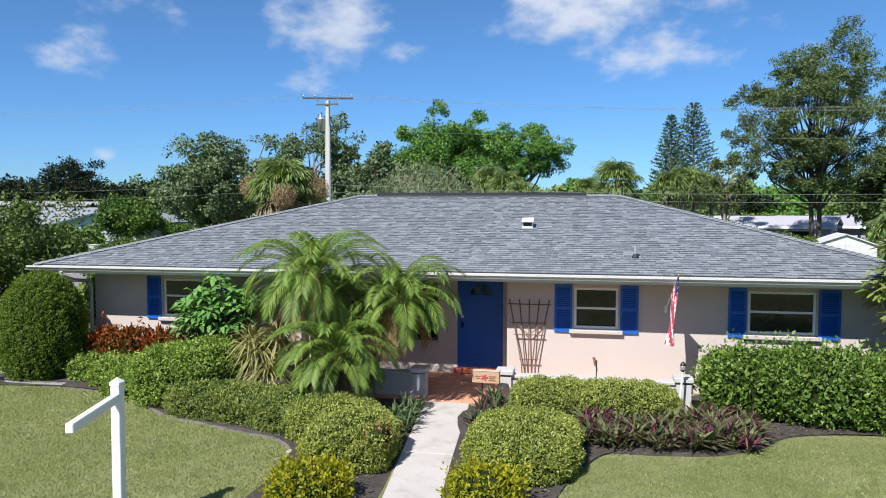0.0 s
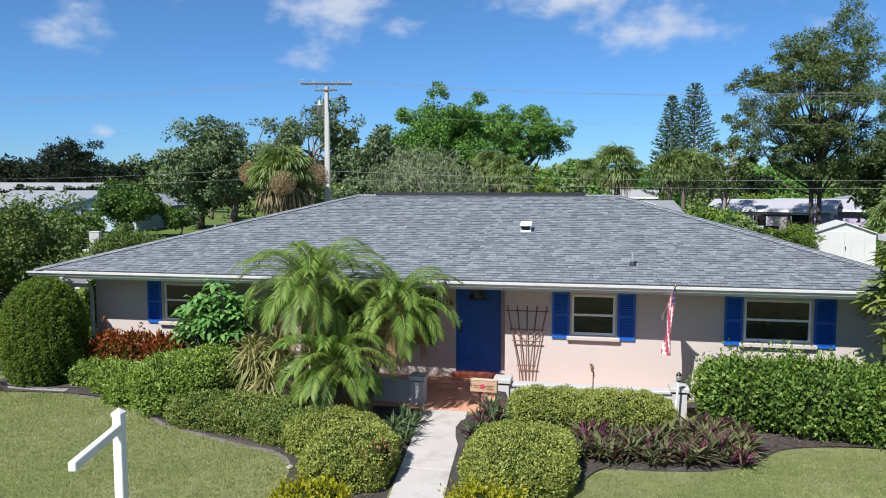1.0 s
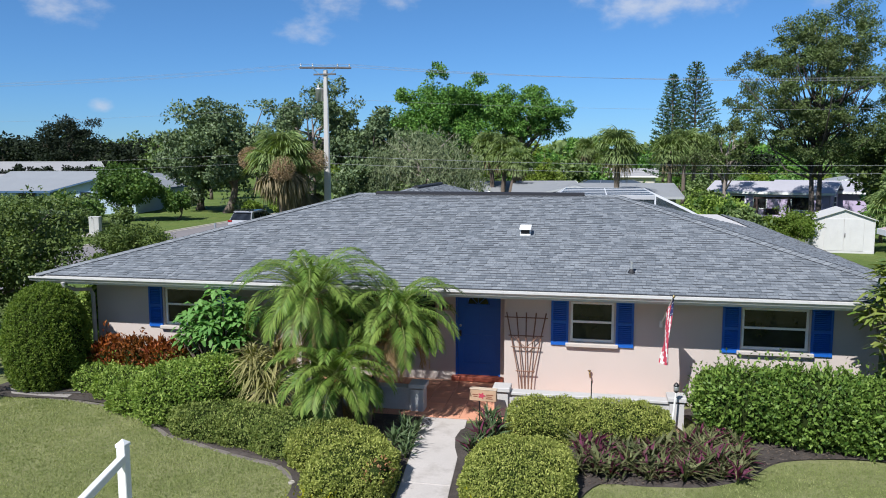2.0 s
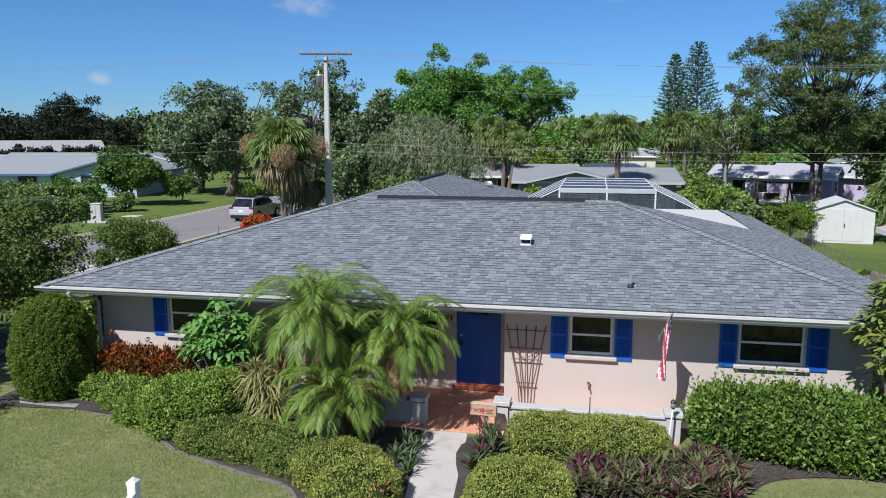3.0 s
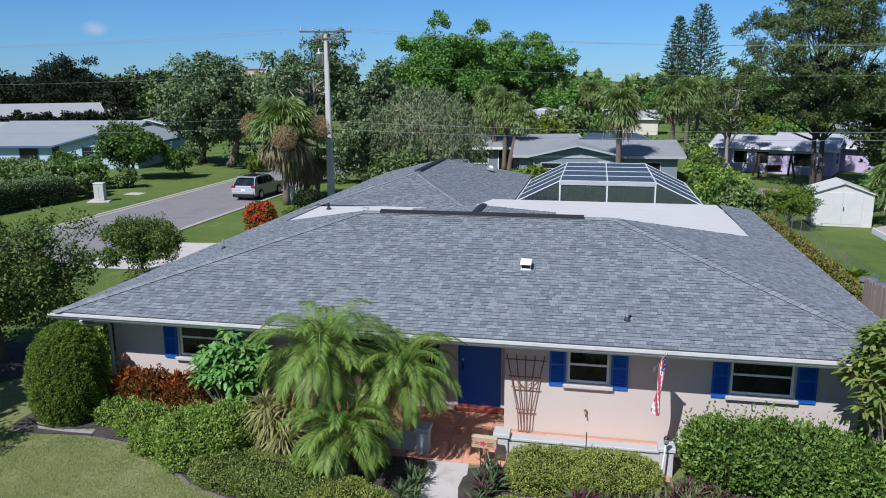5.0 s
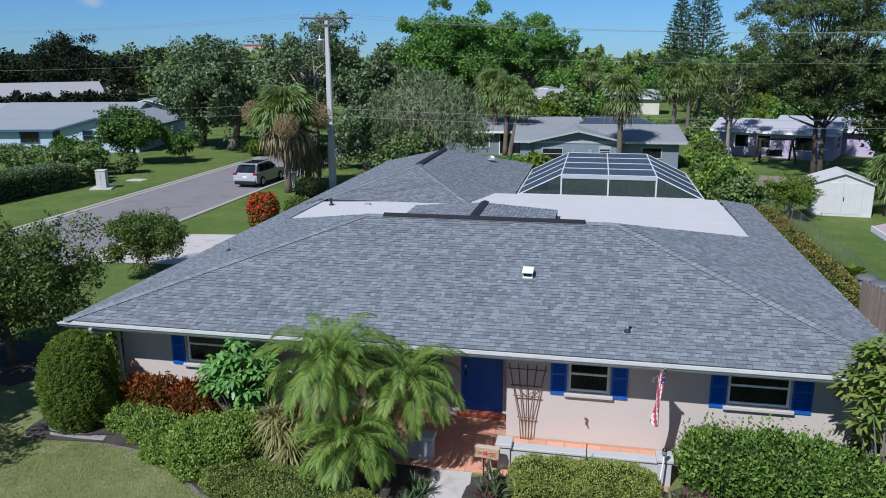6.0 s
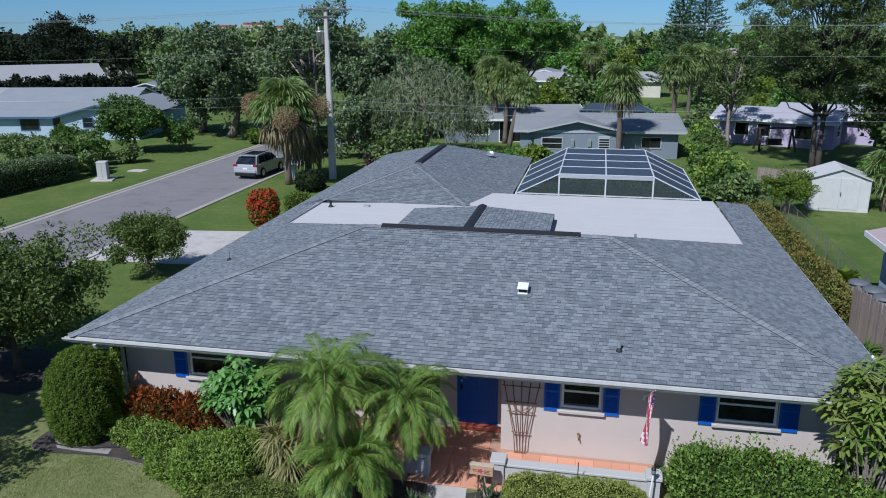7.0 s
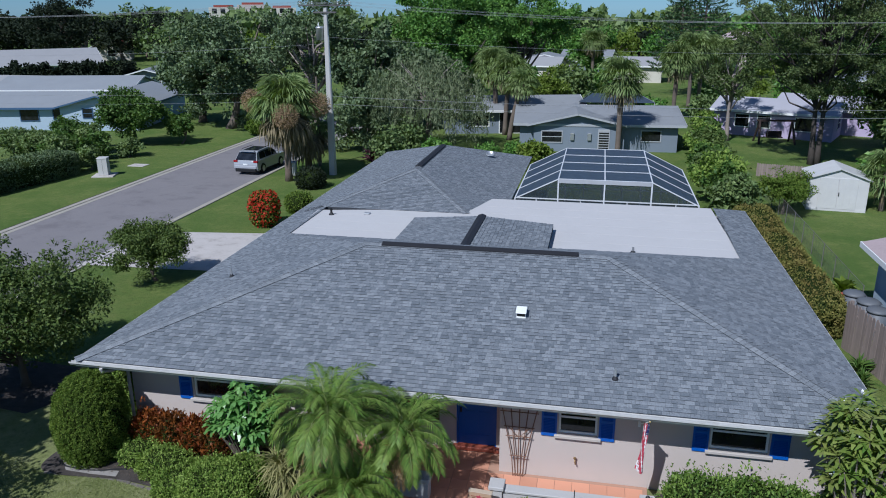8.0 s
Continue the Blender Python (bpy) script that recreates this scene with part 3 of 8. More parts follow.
W2 = (2.52, 3.40, 1.22, 2.06)
W3 = (5.86, 7.10, 1.22, 2.06)
W1 = (-6.66, -5.42, 1.20, 2.06)
WB = (-2.95, -0.46, 0.72, 2.05)
wall_with_openings("wall", 1.16, 8.36, 0.0, EZ + 0.1, [W2, W3])
wall_with_openings("wall", -8.38, -3.35, 0.0, EZ + 0.1, [W1])
wall_with_openings("wall", -3.35 + WT, 1.16, DOOR_Y, EZ + 0.1, [WB, (-0.03, 0.98, -0.1, 2.16)])
for x0, x1, y0, y1 in ((1.16, 1.16 + WT, WT, DOOR_Y + WT), (-3.35, -3.35 + WT, WT, DOOR_Y + WT), (8.36 - WT, 8.36, WT, 17.0), (-8.38, -8.38 + WT, WT, 27.2), (-1.6, -1.38, 15.6, 27.2), (-8.38 + WT, -1.6, 26.98, 27.2), (-1.38, 8.36 - WT, 15.4, 15.62)):
    part("wall", Geo().box(x0, x1, y0, y1, -0.1, EZ + 0.1), STUCCO, house)


def sash_window(x0, x1, z0, z1, y, frame_mat, split=0.5, sill=True, mullions=()):
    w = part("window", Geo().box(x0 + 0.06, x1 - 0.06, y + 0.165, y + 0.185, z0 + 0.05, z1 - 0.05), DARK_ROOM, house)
    d0, d1 = y + 0.05, y + 0.12
    zm = z0 + (z1 - z0) * split
    fr = Geo()
    fr.box(x0, x0 + 0.05, d0, d1, z0, z1).box(x1 - 0.05, x1, d0, d1, z0, z1)
    fr.box(x0 + 0.05, x1 - 0.05, d0, d1, z1 - 0.05, z1).box(x0 + 0.05, x1 - 0.05, d0, d1, z0, z0 + 0.055)
    part("frame", fr.mesh("frame", 0.004), frame_mat, w)
    part("meeting_rail", Geo().box(x0 + 0.05, x1 - 0.05, d0 - 0.012, d1 - 0.01, zm - 0.022, zm + 0.022).mesh("meeting_rail", 0.004), frame_mat, w)
    for mx in mullions:
        part("mullion", Geo().box(mx - 0.03, mx + 0.03, d0 - 0.005, d1, z0 + 0.055, z1 - 0.05), frame_mat, w)
    part("pane", Geo().box(x0 + 0.05, x1 - 0.05, d0 + 0.035, d0 + 0.041, z0 + 0.055, zm - 0.022), GLASS, w)
    part("pane", Geo().box(x0 + 0.05, x1 - 0.05, d0 + 0.015, d0 + 0.021, zm + 0.022, z1 - 0.05), GLASS, w)
    if sill:
        part("sill", Geo().box(x0 - 0.09, x1 + 0.09, y - 0.09, y + 0.05, z0 - 0.09, z0 - 0.012).mesh("sill", 0.01), SILL, w)
    return w


def shutter(x0, x1, z0, z1, y):
    s = part("shutter", Geo().box(x0 + 0.03, x1 - 0.03, y - 0.014, y - 0.004, z0 + 0.02, z1 - 0.02), BLUE, house, "royal blue louvred shutter")
    fr = Geo()
    zm = (z0 + z1) / 2
    fr.box(x0, x0 + 0.045, y - 0.036, y - 0.003, z0, z1).box(x1 - 0.045, x1, y - 0.036, y - 0.003, z0, z1)
    for a, b in ((z0, z0 + 0.06), (zm - 0.03, zm + 0.03), (z1 - 0.06, z1)):
        fr.box(x0 + 0.045, x1 - 0.045, y - 0.036, y - 0.003, a, b)
    part("shutter_frame", fr, BLUE, s)
    for a, b in ((z0 + 0.06, zm - 0.03), (zm + 0.03, z1 - 0.06)):
        n = int((b - a) / 0.036)
        for k in range(n):
            z = a + (k + 0.5) * (b - a) / n
            m = Matrix.Translation((0, y - 0.022, z)) @ Matrix.Rotation(radians(38), 4, "X")
            part("louvre", Geo().box(x0 + 0.046, x1 - 0.046, -0.018, 0.018, -0.004, 0.004, m), BLUE, s)


SILL = surface("stucco sill", (0.50, 0.455, 0.42), None, 0.85, 30, 2, 0.3, 0.2)
# dark panel behind the panes; the room's dimness is in its colour
DARK_ROOM = surface("dark backing for dim room", (0.030, 0.026, 0.022), (0.05, 0.045, 0.04), 0.9, 8, 2, 0.5, 0.0)
sash_window(*W2, 0.0, WHITE)
sash_window(*W3, 0.0, WHITE, 0.52)
sash_window(*W1, 0.0, WHITE, 0.55)
sash_window(*WB, DOOR_Y, BRONZE, 0.42, False, (-1.86, -1.26))
part("sill", Geo().box(WB[0] - 0.05, WB[1] + 0.05, DOOR_Y - 0.06, DOOR_Y + 0.04, WB[2] - 0.09, WB[2] - 0.01).mesh("sill", 0.01), SILL, house)
for a, b in ((2.13, 2.485), (3.435, 3.79), (5.49, 5.83), (7.13, 7.52), (-7.04, -6.70), (-5.38, -5.04)):
    shutter(a, b, 1.15, 2.12, 0.0)

# front door with its fan light, lock and threshold
door = part("door", Geo().box(0.012, 0.938, DOOR_Y + 0.07, DOOR_Y + 0.115, 0.15, 2.12), BLUE, house, "royal blue front door with a fan light")
for x0, x1, z0, z1 in ((0.012, 0.15, 0.15, 2.12), (0.80, 0.938, 0.15, 2.12), (0.15, 0.80, 0.15, 0.42), (0.15, 0.80, 1.62, 1.70), (0.15, 0.80, 0.95, 1.07), (0.15, 0.80, 2.05, 2.12), (0.44, 0.51, 0.42, 0.95), (0.44, 0.51, 1.07, 1.62)):
    part("stile" if z1 - z0 > x1 - x0 else "rail", Geo().box(x0, x1, DOOR_Y + 0.058, DOOR_Y + 0.0705, z0, z1), BLUE, door)
fan = [(0.475 + 0.24 * math.cos(a), 1.76 + 0.24 * math.sin(a)) for a in np.linspace(0, math.pi, 13)]
m_fan = Matrix(((1, 0, 0, 0), (0, 0, 1, DOOR_Y + 0.05), (0, 1, 0, 0), (0, 0, 0, 1)))
part("fan_light", Geo().prism(fan, 0.0, 0.02, m_fan), GLASS, door)
rim = Geo()
for i in range(12):
    (xa, za), (xb, zb) = fan[i], fan[i + 1]
    rim.tube([(xa, DOOR_Y + 0.048, za), (xb, DOOR_Y + 0.048, zb)], 0.014, 6)
rim.tube([(fan[0][0], DOOR_Y + 0.048, 1.76), (fan[-1][0], DOOR_Y + 0.048, 1.76)], 0.014, 6)
for i in (3, 6, 9):
    rim.tube([(0.475, DOOR_Y + 0.048, 1.76), (fan[i][0], DOOR_Y + 0.048, fan[i][1])], 0.008, 5)
part("fan_rim", rim, BLUE, door)
hd = Geo().box(0.05, 0.10, DOOR_Y + 0.04, DOOR_Y + 0.06, 1.02, 1.16).tube([(0.075, DOOR_Y + 0.03, 1.04), (0.075, DOOR_Y - 0.01, 1.06), (0.075, DOOR_Y - 0.01, 1.12), (0.075, DOOR_Y + 0.03, 1.14)], 0.012, 8)
part("door_handle", hd.mesh("door_handle", 0.004), BLACK, door)
part("deadbolt", Geo().lathe([(0.03, 0), (0.03, 0.02), (0.012, 0.03)], 14).mesh("deadbolt"), STEEL, door).matrix_basis = pose(0.075, DOOR_Y + 0.058, 1.27, 90, 0, 0)
part("door_frame", Geo().box(-0.03, 0.010, DOOR_Y + 0.02, DOOR_Y + 0.14, 0.15, 2.16).box(0.94, 0.98, DOOR_Y + 0.02, DOOR_Y + 0.14, 0.15, 2.16).box(0.010, 0.94, DOOR_Y + 0.02, DOOR_Y + 0.14, 2.122, 2.16), BLUE, house)
RUST = surface("painted brick red threshold", (0.30, 0.075, 0.045), None, 0.6, 20, 3, 0.4, 0.1)
part("threshold", Geo().box(-0.10, 1.06, DOOR_Y - 0.13, DOOR_Y + 0.14, PORCH, 0.149).mesh("threshold", 0.012), RUST, house, "brick red painted threshold")

# ---- roof ----
XL, XR = -EX, EX
roof = part("roof", Geo().slab([(XL, EY, EZ), (XR, EY, EZ), (RX, RY, RZ), (-RX, RY, RZ)], 0.08), DECK, house, "grey asphalt shingle hip roof")
for deck in (
    [(-RX, RY, RZ), (RX, RY, RZ), (RX + BRUN, RY + BRUN, RZ - SL * BRUN), (-RX - BRUN, RY + BRUN, RZ - SL * BRUN)],
    [(XL, 13.6, EZ), (XL, EY, EZ), (-RX, RY, RZ), (-RX - BRUN, RY + BRUN, RZ - SL * BRUN), (-RX - BRUN, 13.6, RZ - SL * BRUN)],
    [(XR, EY, EZ), (XR, 17.3, EZ), (XR - SRUN, 16.0, EZ + SL * SRUN), (RX + BRUN, RY + BRUN, RZ - SL * BRUN), (RX, RY, RZ)],
):
    part("roof_slope", Geo().slab(deck, 0.08), DECK, house)
part("flat_roof", Geo().prism([(-7.88, RY + BRUN + 0.03), (7.88, RY + BRUN + 0.03), (7.74, 15.95), (-1.28, 15.95), (-1.85, 13.95), (-8.02, 12.75)], FLAT - 0.1, FLAT).mesh("flat_roof", 0.02), FLAT_ROOF, house, "white low-slope roll roofing")
for ym in (10.2, 11.3, 12.4, 13.5, 14.6):
    x0 = -7.9 if ym < 12.8 else -1.3
    part("roofing_seam", Geo().box(x0, 7.85, ym, ym + 0.05, FLAT - 0.01, FLAT + 0.004), FLAT_ROOF, house)
part("ceiling", Geo().box(-8.1, 8.1, WT + 0.05, 15.3, EZ + 0.105, EZ + 0.13), SOFFIT, house)

# rear wing: hip roof with the ridge running away from the street
WX, WHALF, WY0, WY1 = -4.95, 4.33, 13.0, 28.0
WZ = EZ + WSL * WHALF
HY0, HY1 = 17.33, WY1 - WHALF
HZ = FLAT
hf = (WZ - HZ) / WSL
HB = 13.25                              # foot of the front hip on the flat roof


def hip_y(s):
    return HY0 - (WHALF - s) * (HY0 - HB) / hf


for deck in (
    [(WX - WHALF, WY1, EZ), (WX - WHALF, WY0, EZ), (WX - hf, HB, HZ), (WX, HY0, WZ), (WX, HY1, WZ)],
    [(WX - hf, HB, HZ), (WX + hf, HB, HZ), (WX, HY0, WZ)],
    [(WX + hf, HB, HZ), (WX + WHALF, HB, EZ), (WX + WHALF, WY1, EZ), (WX, HY1, WZ), (WX, HY0, WZ)],
    [(WX + WHALF, WY1, EZ), (WX - WHALF, WY1, EZ), (WX, HY1, WZ)],
):
    part("wing_roof_slope", Geo().slab(deck, 0.08), DECK, house)
# low shingled saddle behind the ridge
SX, SZ, SE = -1.02, 3.24, 3.05
part("saddle_roof", Geo()
    .slab([(-3.60, 11.35, SE), (-3.60, 7.4, SE), (SX, 7.4, SZ), (SX, 11.35, SZ)], 0.06)
    .slab([(SX, 11.35, SZ), (SX, 7.4, SZ), (1.62, 7.4, SE), (1.62, 11.35, SE)], 0.06)
    .add([(-3.60, 11.33, SE - 0.03), (1.62, 11.33, SE - 0.03), (1.62, 11.33, FLAT - 0.02), (-3.60, 11.33, FLAT - 0.02), (SX, 11.33, SZ - 0.04)], [(3, 0, 4, 1, 2)])
    .add([(1.60, 7.4, SE - 0.02), (1.60, 11.33, SE - 0.02), (1.60, 11.33, FLAT - 0.02), (1.60, 7.4, FLAT - 0.02)], [(0, 1, 2, 3)])
    .add([(-3.58, 7.4, SE - 0.02), (-3.58, 11.33, SE - 0.02), (-3.58, 11.33, FLAT - 0.02), (-3.58, 7.4, FLAT - 0.02)], [(0, 1, 2, 3)]), DECK, house)

# soffit, fascia and gutter on the four outer eaves
def eave_trim(a, b, inward, with_gutter):
    a, b, inward = Vector(a), Vector(b), Vector(inward)
    d = (b - a).normalized()
    length = (b - a).length
    m = Matrix((( *d, 0), (*inward, 0), (0, 0, 1, 0), (0, 0, 0, 1))).transposed()
    m.translation = a
    part("soffit", Geo().box(0.02, length - 0.02, 0.03, 0.95, -0.16, -0.145, m), SOFFIT, house)
    part("fascia", Geo().box(0, length, -0.01, 0.028, -0.17, -0.012, m), SOFFIT, house)
    if not with_gutter:
        part("drip_edge", Geo().box(0, length, -0.028, -0.011, -0.045, 0.004, m).mesh("drip_edge", 0.004), GUTTER, house)
        return
    prof = [(-0.012, -0.02), (-0.012, -0.115), (-0.070, -0.115), (-0.092, -0.075), (-0.120, -0.050), (-0.120, -0.012), (-0.108, -0.012), (-0.108, -0.045), (-0.082, -0.070), (-0.062, -0.103), (-0.024, -0.103), (-0.024, -0.02)]
    geo = Geo()
    n = len(prof)
    vs = [m @ Vector((s, y, z)) for s in (-0.10, length + 0.10) for y, z in prof]
    geo.add(vs, [(i, (i + 1) % n, n + (i + 1) % n, n + i) for i in range(n)] + [(11, 10, 9, 8, 7, 6, 5, 4, 3, 2, 1, 0)[::-1], tuple(n + i for i in range(n))[::-1]])
    part("gutter", geo, GUTTER, house, "white enamelled rain gutter")


eave_trim((XL, EY, EZ), (XR, EY, EZ), (0, 1, 0), True)
eave_trim((XL, WY1, EZ), (XL, EY, EZ), (1, 0, 0), False)
eave_trim((XR, EY, EZ), (XR, 17.3, EZ), (-1, 0, 0), False)
ds = Geo().tube([(-8.55, EY - 0.07, EZ - 0.14), (-8.55, EY - 0.05, EZ - 0.24), (-8.52, EY + 0.30, EZ - 0.36), (-8.47, -0.10, EZ - 0.42), (-8.44, -0.06, EZ - 0.55), (-8.44, -0.06, 0.15), (-8.44, -0.14, 0.05)], 0.045, 8)
part("downspout", ds, GUTTER, house)

# ---- shingles ----
TAB, COURSE = 0.013, 0.127
TAB_WIDTHS = (0.09, 0.12, 0.16, 0.21)
tab_meshes = {}


def tab_box(geo, m, u0, u1, v0, t=TAB, skew0=0.0, skew1=0.0):
    """One shingle tab: thick at its butt, tapering under the course above."""
    vs = [(u0, v0, 0), (u1, v0, 0), (u1 + skew1, v0 + COURSE + 0.02, 0), (u0 + skew0, v0 + COURSE + 0.02, 0), (u0, v0, t), (u1, v0, t), (u1 + skew1, v0 + COURSE + 0.02, 0.003), (u0 + skew0, v0 + COURSE + 0.02, 0.003)]
    geo.add([m @ Vector(p) for p in vs], [(4, 5, 6, 7), (0, 1, 5, 4), (1, 2, 6, 5), (3, 0, 4, 7)])


def shingle_slope(geo, origin, u, v, length, span, picked=None, seed=1):
    """Courses of tabs on a slope. span(v) gives the stretch of u that is covered at the height v up the slope."""
    u, v = Vector(u).normalized(), Vector(v).normalized()
    nrm = u.cross(v)
    m = Matrix(((*u, 0), (*v, 0), (*nrm, 0), (0, 0, 0, 1))).transposed()
    m.translation = Vector(origin) + nrm * 0.002
    g = np.random.default_rng(seed)
    k = 0
    while k * COURSE < length - 0.03:
        v0 = k * COURSE
        a, b = span(v0)
        a2, b2 = span(min(v0 + COURSE, length))
        x = a
        while x < b - 0.02:
            w = float(g.choice(TAB_WIDTHS))
            first, e = x <= a + 1e-6, x + w
            if b - e < 0.07:
                e = b
            t = TAB * (1.5 if g.random() < 0.5 else 0.8)
            if picked is not None and picked(x, v0) and not first and e != b:
                if w not in tab_meshes:
                    q = Geo()
                    tab_box(q, Matrix.Identity(4), 0.002, w - 0.002, 0.0, TAB * 1.3)
                    tab_meshes[w] = q.mesh("shingle")
                    tab_meshes[w].materials.append(SHINGLE)
                picked_tabs.append((tab_meshes[w], m @ Matrix.Translation((x, v0, 0))))
            else:
                tab_box(geo, m, x + 0.002, e - 0.002, v0, t, (a2 - a) if first else 0.0, (b2 - b) if e == b else 0.0)
            x = e
        k += 1


picked_tabs = []
SLEN = math.hypot(1, SL)                # slope length for each metre of run
front_geo, back_geo = Geo(), Geo()
run = RY - EY
shingle_slope(front_geo, (0, EY, EZ), (1, 0, 0), (0, 1, SL), run * SLEN, lambda s: (XL + s / SLEN, XR - s / SLEN), lambda x, s: -2.2 < x < 3.7 and s < 0.74, 3)
shingle_slope(back_geo, (XL, 0, EZ), (0, -1, 0), (1, 0, SL), run * SLEN, lambda s: (-13.6 if s / SLEN < SRUN else -(RY + run - s / SLEN), -(EY + s / SLEN)), None, 4)
shingle_slope(back_geo, (XR, 0, EZ), (0, 1, 0), (-1, 0, SL), run * SLEN, lambda s: (EY + s / SLEN, 17.3 - s / SLEN) if s / SLEN < SRUN else (EY + s / SLEN, RY + run - s / SLEN), None, 5)
shingle_slope(back_geo, (0, RY + BRUN, RZ - SL * BRUN), (-1, 0, 0), (0, -1, SL), BRUN * SLEN, lambda s: (-(RX + BRUN - s / SLEN), RX + BRUN - s / SLEN), None, 6)
shingle_slope(back_geo, (WX - WHALF, 0, EZ), (0, -1, 0), (1, 0, WSL), WHALF * SLEN, lambda s: (-(WY1 - s / SLEN), -13.62 if s / SLEN < WHALF - hf else -hip_y(s / SLEN)), None, 7)
shingle_slope(back_geo, (WX + WHALF, 0, EZ), (0, 1, 0), (-1, 0, WSL), WHALF * SLEN, lambda s: (HB if s / SLEN < WHALF - hf else hip_y(s / SLEN), WY1 - s / SLEN), None, 8)
HL = math.hypot(HY0 - HB, WZ - HZ)
shingle_slope(back_geo, (WX, HB, HZ), (1, 0, 0), (0, HY0 - HB, WZ - HZ), HL, lambda s: (-hf * (1 - s / HL), hf * (1 - s / HL)), None, 9)
ssl = (SZ - SE) / (SX + 3.60)
shingle_slope(back_geo, (-3.60, 0, SE), (0, -1, 0), (1, 0, ssl), 2.58 * math.hypot(1, ssl), lambda s: (-11.35, -7.4), None, 10)
ssr = (SZ - SE) / (1.62 - SX)
shingle_slope(back_geo, (1.62, 0, SE), (0, 1, 0), (-1, 0, ssr), 2.64 * math.hypot(1, ssr), lambda s: (7.4, 11.35), None, 11)


def hip_caps(geo, a, b, normals):
    """Overlapping cap shingles folded over a hip or ridge."""
    a, b = Vector(a), Vector(b)
    d = (b - a).normalized()
    n = int((b - a).length / 0.145)
    for k in range(n):
        p = a + d * (k * 0.145)
        q = p + d * 0.17
        for nv in normals:
            nv = Vector(nv).normalized()
            s = nv.cross(d).normalized()
            if s.z > 0:
                s = -s
            up = nv * 0.036
            lo = nv * 0.024
            geo.add([p + up, p + s * 0.17 + up, q + s * 0.17 + lo, q + lo, p + s * 0.17, q + s * 0.17, p], [(0, 1, 2, 3), (1, 4, 5, 2), (0, 6, 4, 1)])


nf, nw, ne, nb = (0, -SL, 1), (-SL, 0, 1), (SL, 0, 1), (0, SL, 1)
cap_geo = Geo()
hip_caps(cap_geo, (XL, EY, EZ), (-RX, RY, RZ), (nf, nw))
hip_caps(cap_geo, (XR, EY, EZ), (RX, RY, RZ), (nf, ne))
hip_caps(cap_geo, (-RX, RY, RZ), (RX, RY, RZ), (nf, nb))
hip_caps(cap_geo, (WX - hf, HB, HZ), (WX, HY0, WZ), (nf, nw))
hip_caps(cap_geo, (WX + hf, HB, HZ), (WX, HY0, WZ), (nf, ne))
hip_caps(cap_geo, (WX, HY0, WZ), (WX, HY1, WZ), (nw, ne))
part("hip_cap", cap_geo, CAP, roof, "pale grey cap shingles along the hips", kind="stuff")
part("shingle_field", front_geo, SHINGLE, roof, kind="stuff")
part("shingle_field", back_geo, SHINGLE, roof, kind="stuff")

# ridge vents, roof vents and pipes
def ridge_vent(a, b):
    a, b = Vector(a), Vector(b)
    d = (b - a).normalized()
    s = d.cross(Vector((0, 0, 1))).normalized()
    geo = Geo()
    prof = [(-0.15, -0.02), (-0.15, 0.025), (-0.02, 0.07), (0.02, 0.07), (0.15, 0.025), (0.15, -0.02)]
    vs = [p + s * y + Vector((0, 0, z)) for p in (a, b) for y, z in prof]
    geo.add(vs, [(i, i + 1, 7 + i, 6 + i) for i in range(5)] + [(0, 1, 2, 3, 4, 5), (6, 7, 8, 9, 10, 11)])
    part("ridge_vent", geo, RIDGE_VENT, house, "black plastic ridge vent")


ridge_vent((-3.0, RY, RZ + 0.01), (2.69, RY, RZ + 0.01))
ridge_vent((SX, 7.3, SZ + 0.01), (SX, 11.4, SZ + 0.01))
ridge_vent((WX, HY0 + 0.4, WZ + 0.02), (WX, HY1 - 0.2, WZ + 0.02))


def on_front(x, y):
    return (x, y, EZ + SL * (y - EY))


bx, by, bz = on_front(1.40, 2.08)
m = Matrix.Translation((bx, by, bz)) @ Matrix.Rotation(math.atan(SL), 4, "X")
rv = part("roof_vent", Geo().box(-0.115, 0.115, -0.10, 0.13, 0.0, 0.165, m).box(-0.135, 0.135, -0.145, 0.155, 0.165, 0.195, m).box(-0.125, 0.125, -0.13, -0.101, 0.0, 0.055, m).mesh("roof_vent", 0.012), WHITE, house, "white metal roof vent")
part("flashing", Geo().box(-0.22, 0.22, -0.2, 0.24, 0.012, 0.02, m), SHINGLE, rv)
# black plate stands in for the shade in the vent's open gap
part("vent_throat", Geo().box(-0.10, 0.10, -0.1045, -0.1005, 0.06, 0.15, m), BLACK, rv)


def vent_pipe(x, y, z, r=0.035, h=0.22, mat=STEEL):
    p = part("vent_pipe", Geo().lathe([(r, -0.05), (r, h), (r * 0.75, h), (r * 0.75, h - 0.05)], 14, (x, y, z)), mat, house)
    part("pipe_boot", Geo().lathe([(r * 2.4, -0.03), (r * 2.2, 0.03), (r * 1.1, 0.09)], 14, (x, y, z)), RIDGE_VENT, p)


vent_pipe(*on_front(3.72, 0.10), 0.032, 0.26)
vent_pipe(-7.62, 4.3, EZ + SL * (EX - 7.62), 0.032, 0.30)
vent_pipe(-7.2, 12.1, FLAT, 0.045, 0.26, BLACK)
vent_pipe(4.4, 9.25, FLAT, 0.04, 0.2)
part("roof_jack", Geo().box(-5.95, -5.7, 12.35, 12.55, FLAT, FLAT + 0.05).mesh("roof_jack", 0.01), STEEL, house)
dish = Geo().lathe([(0.02, 0.0), (0.14, 0.03), (0.22, 0.09), (0.21, 0.095), (0.13, 0.04), (0.02, 0.012)], 18)
o = part("vent_cap", dish, STEEL, house)
o.matrix_basis = pose(-2.6, 24.4, EZ + SL * 2.0 + 0.15, 25, 10, 0)

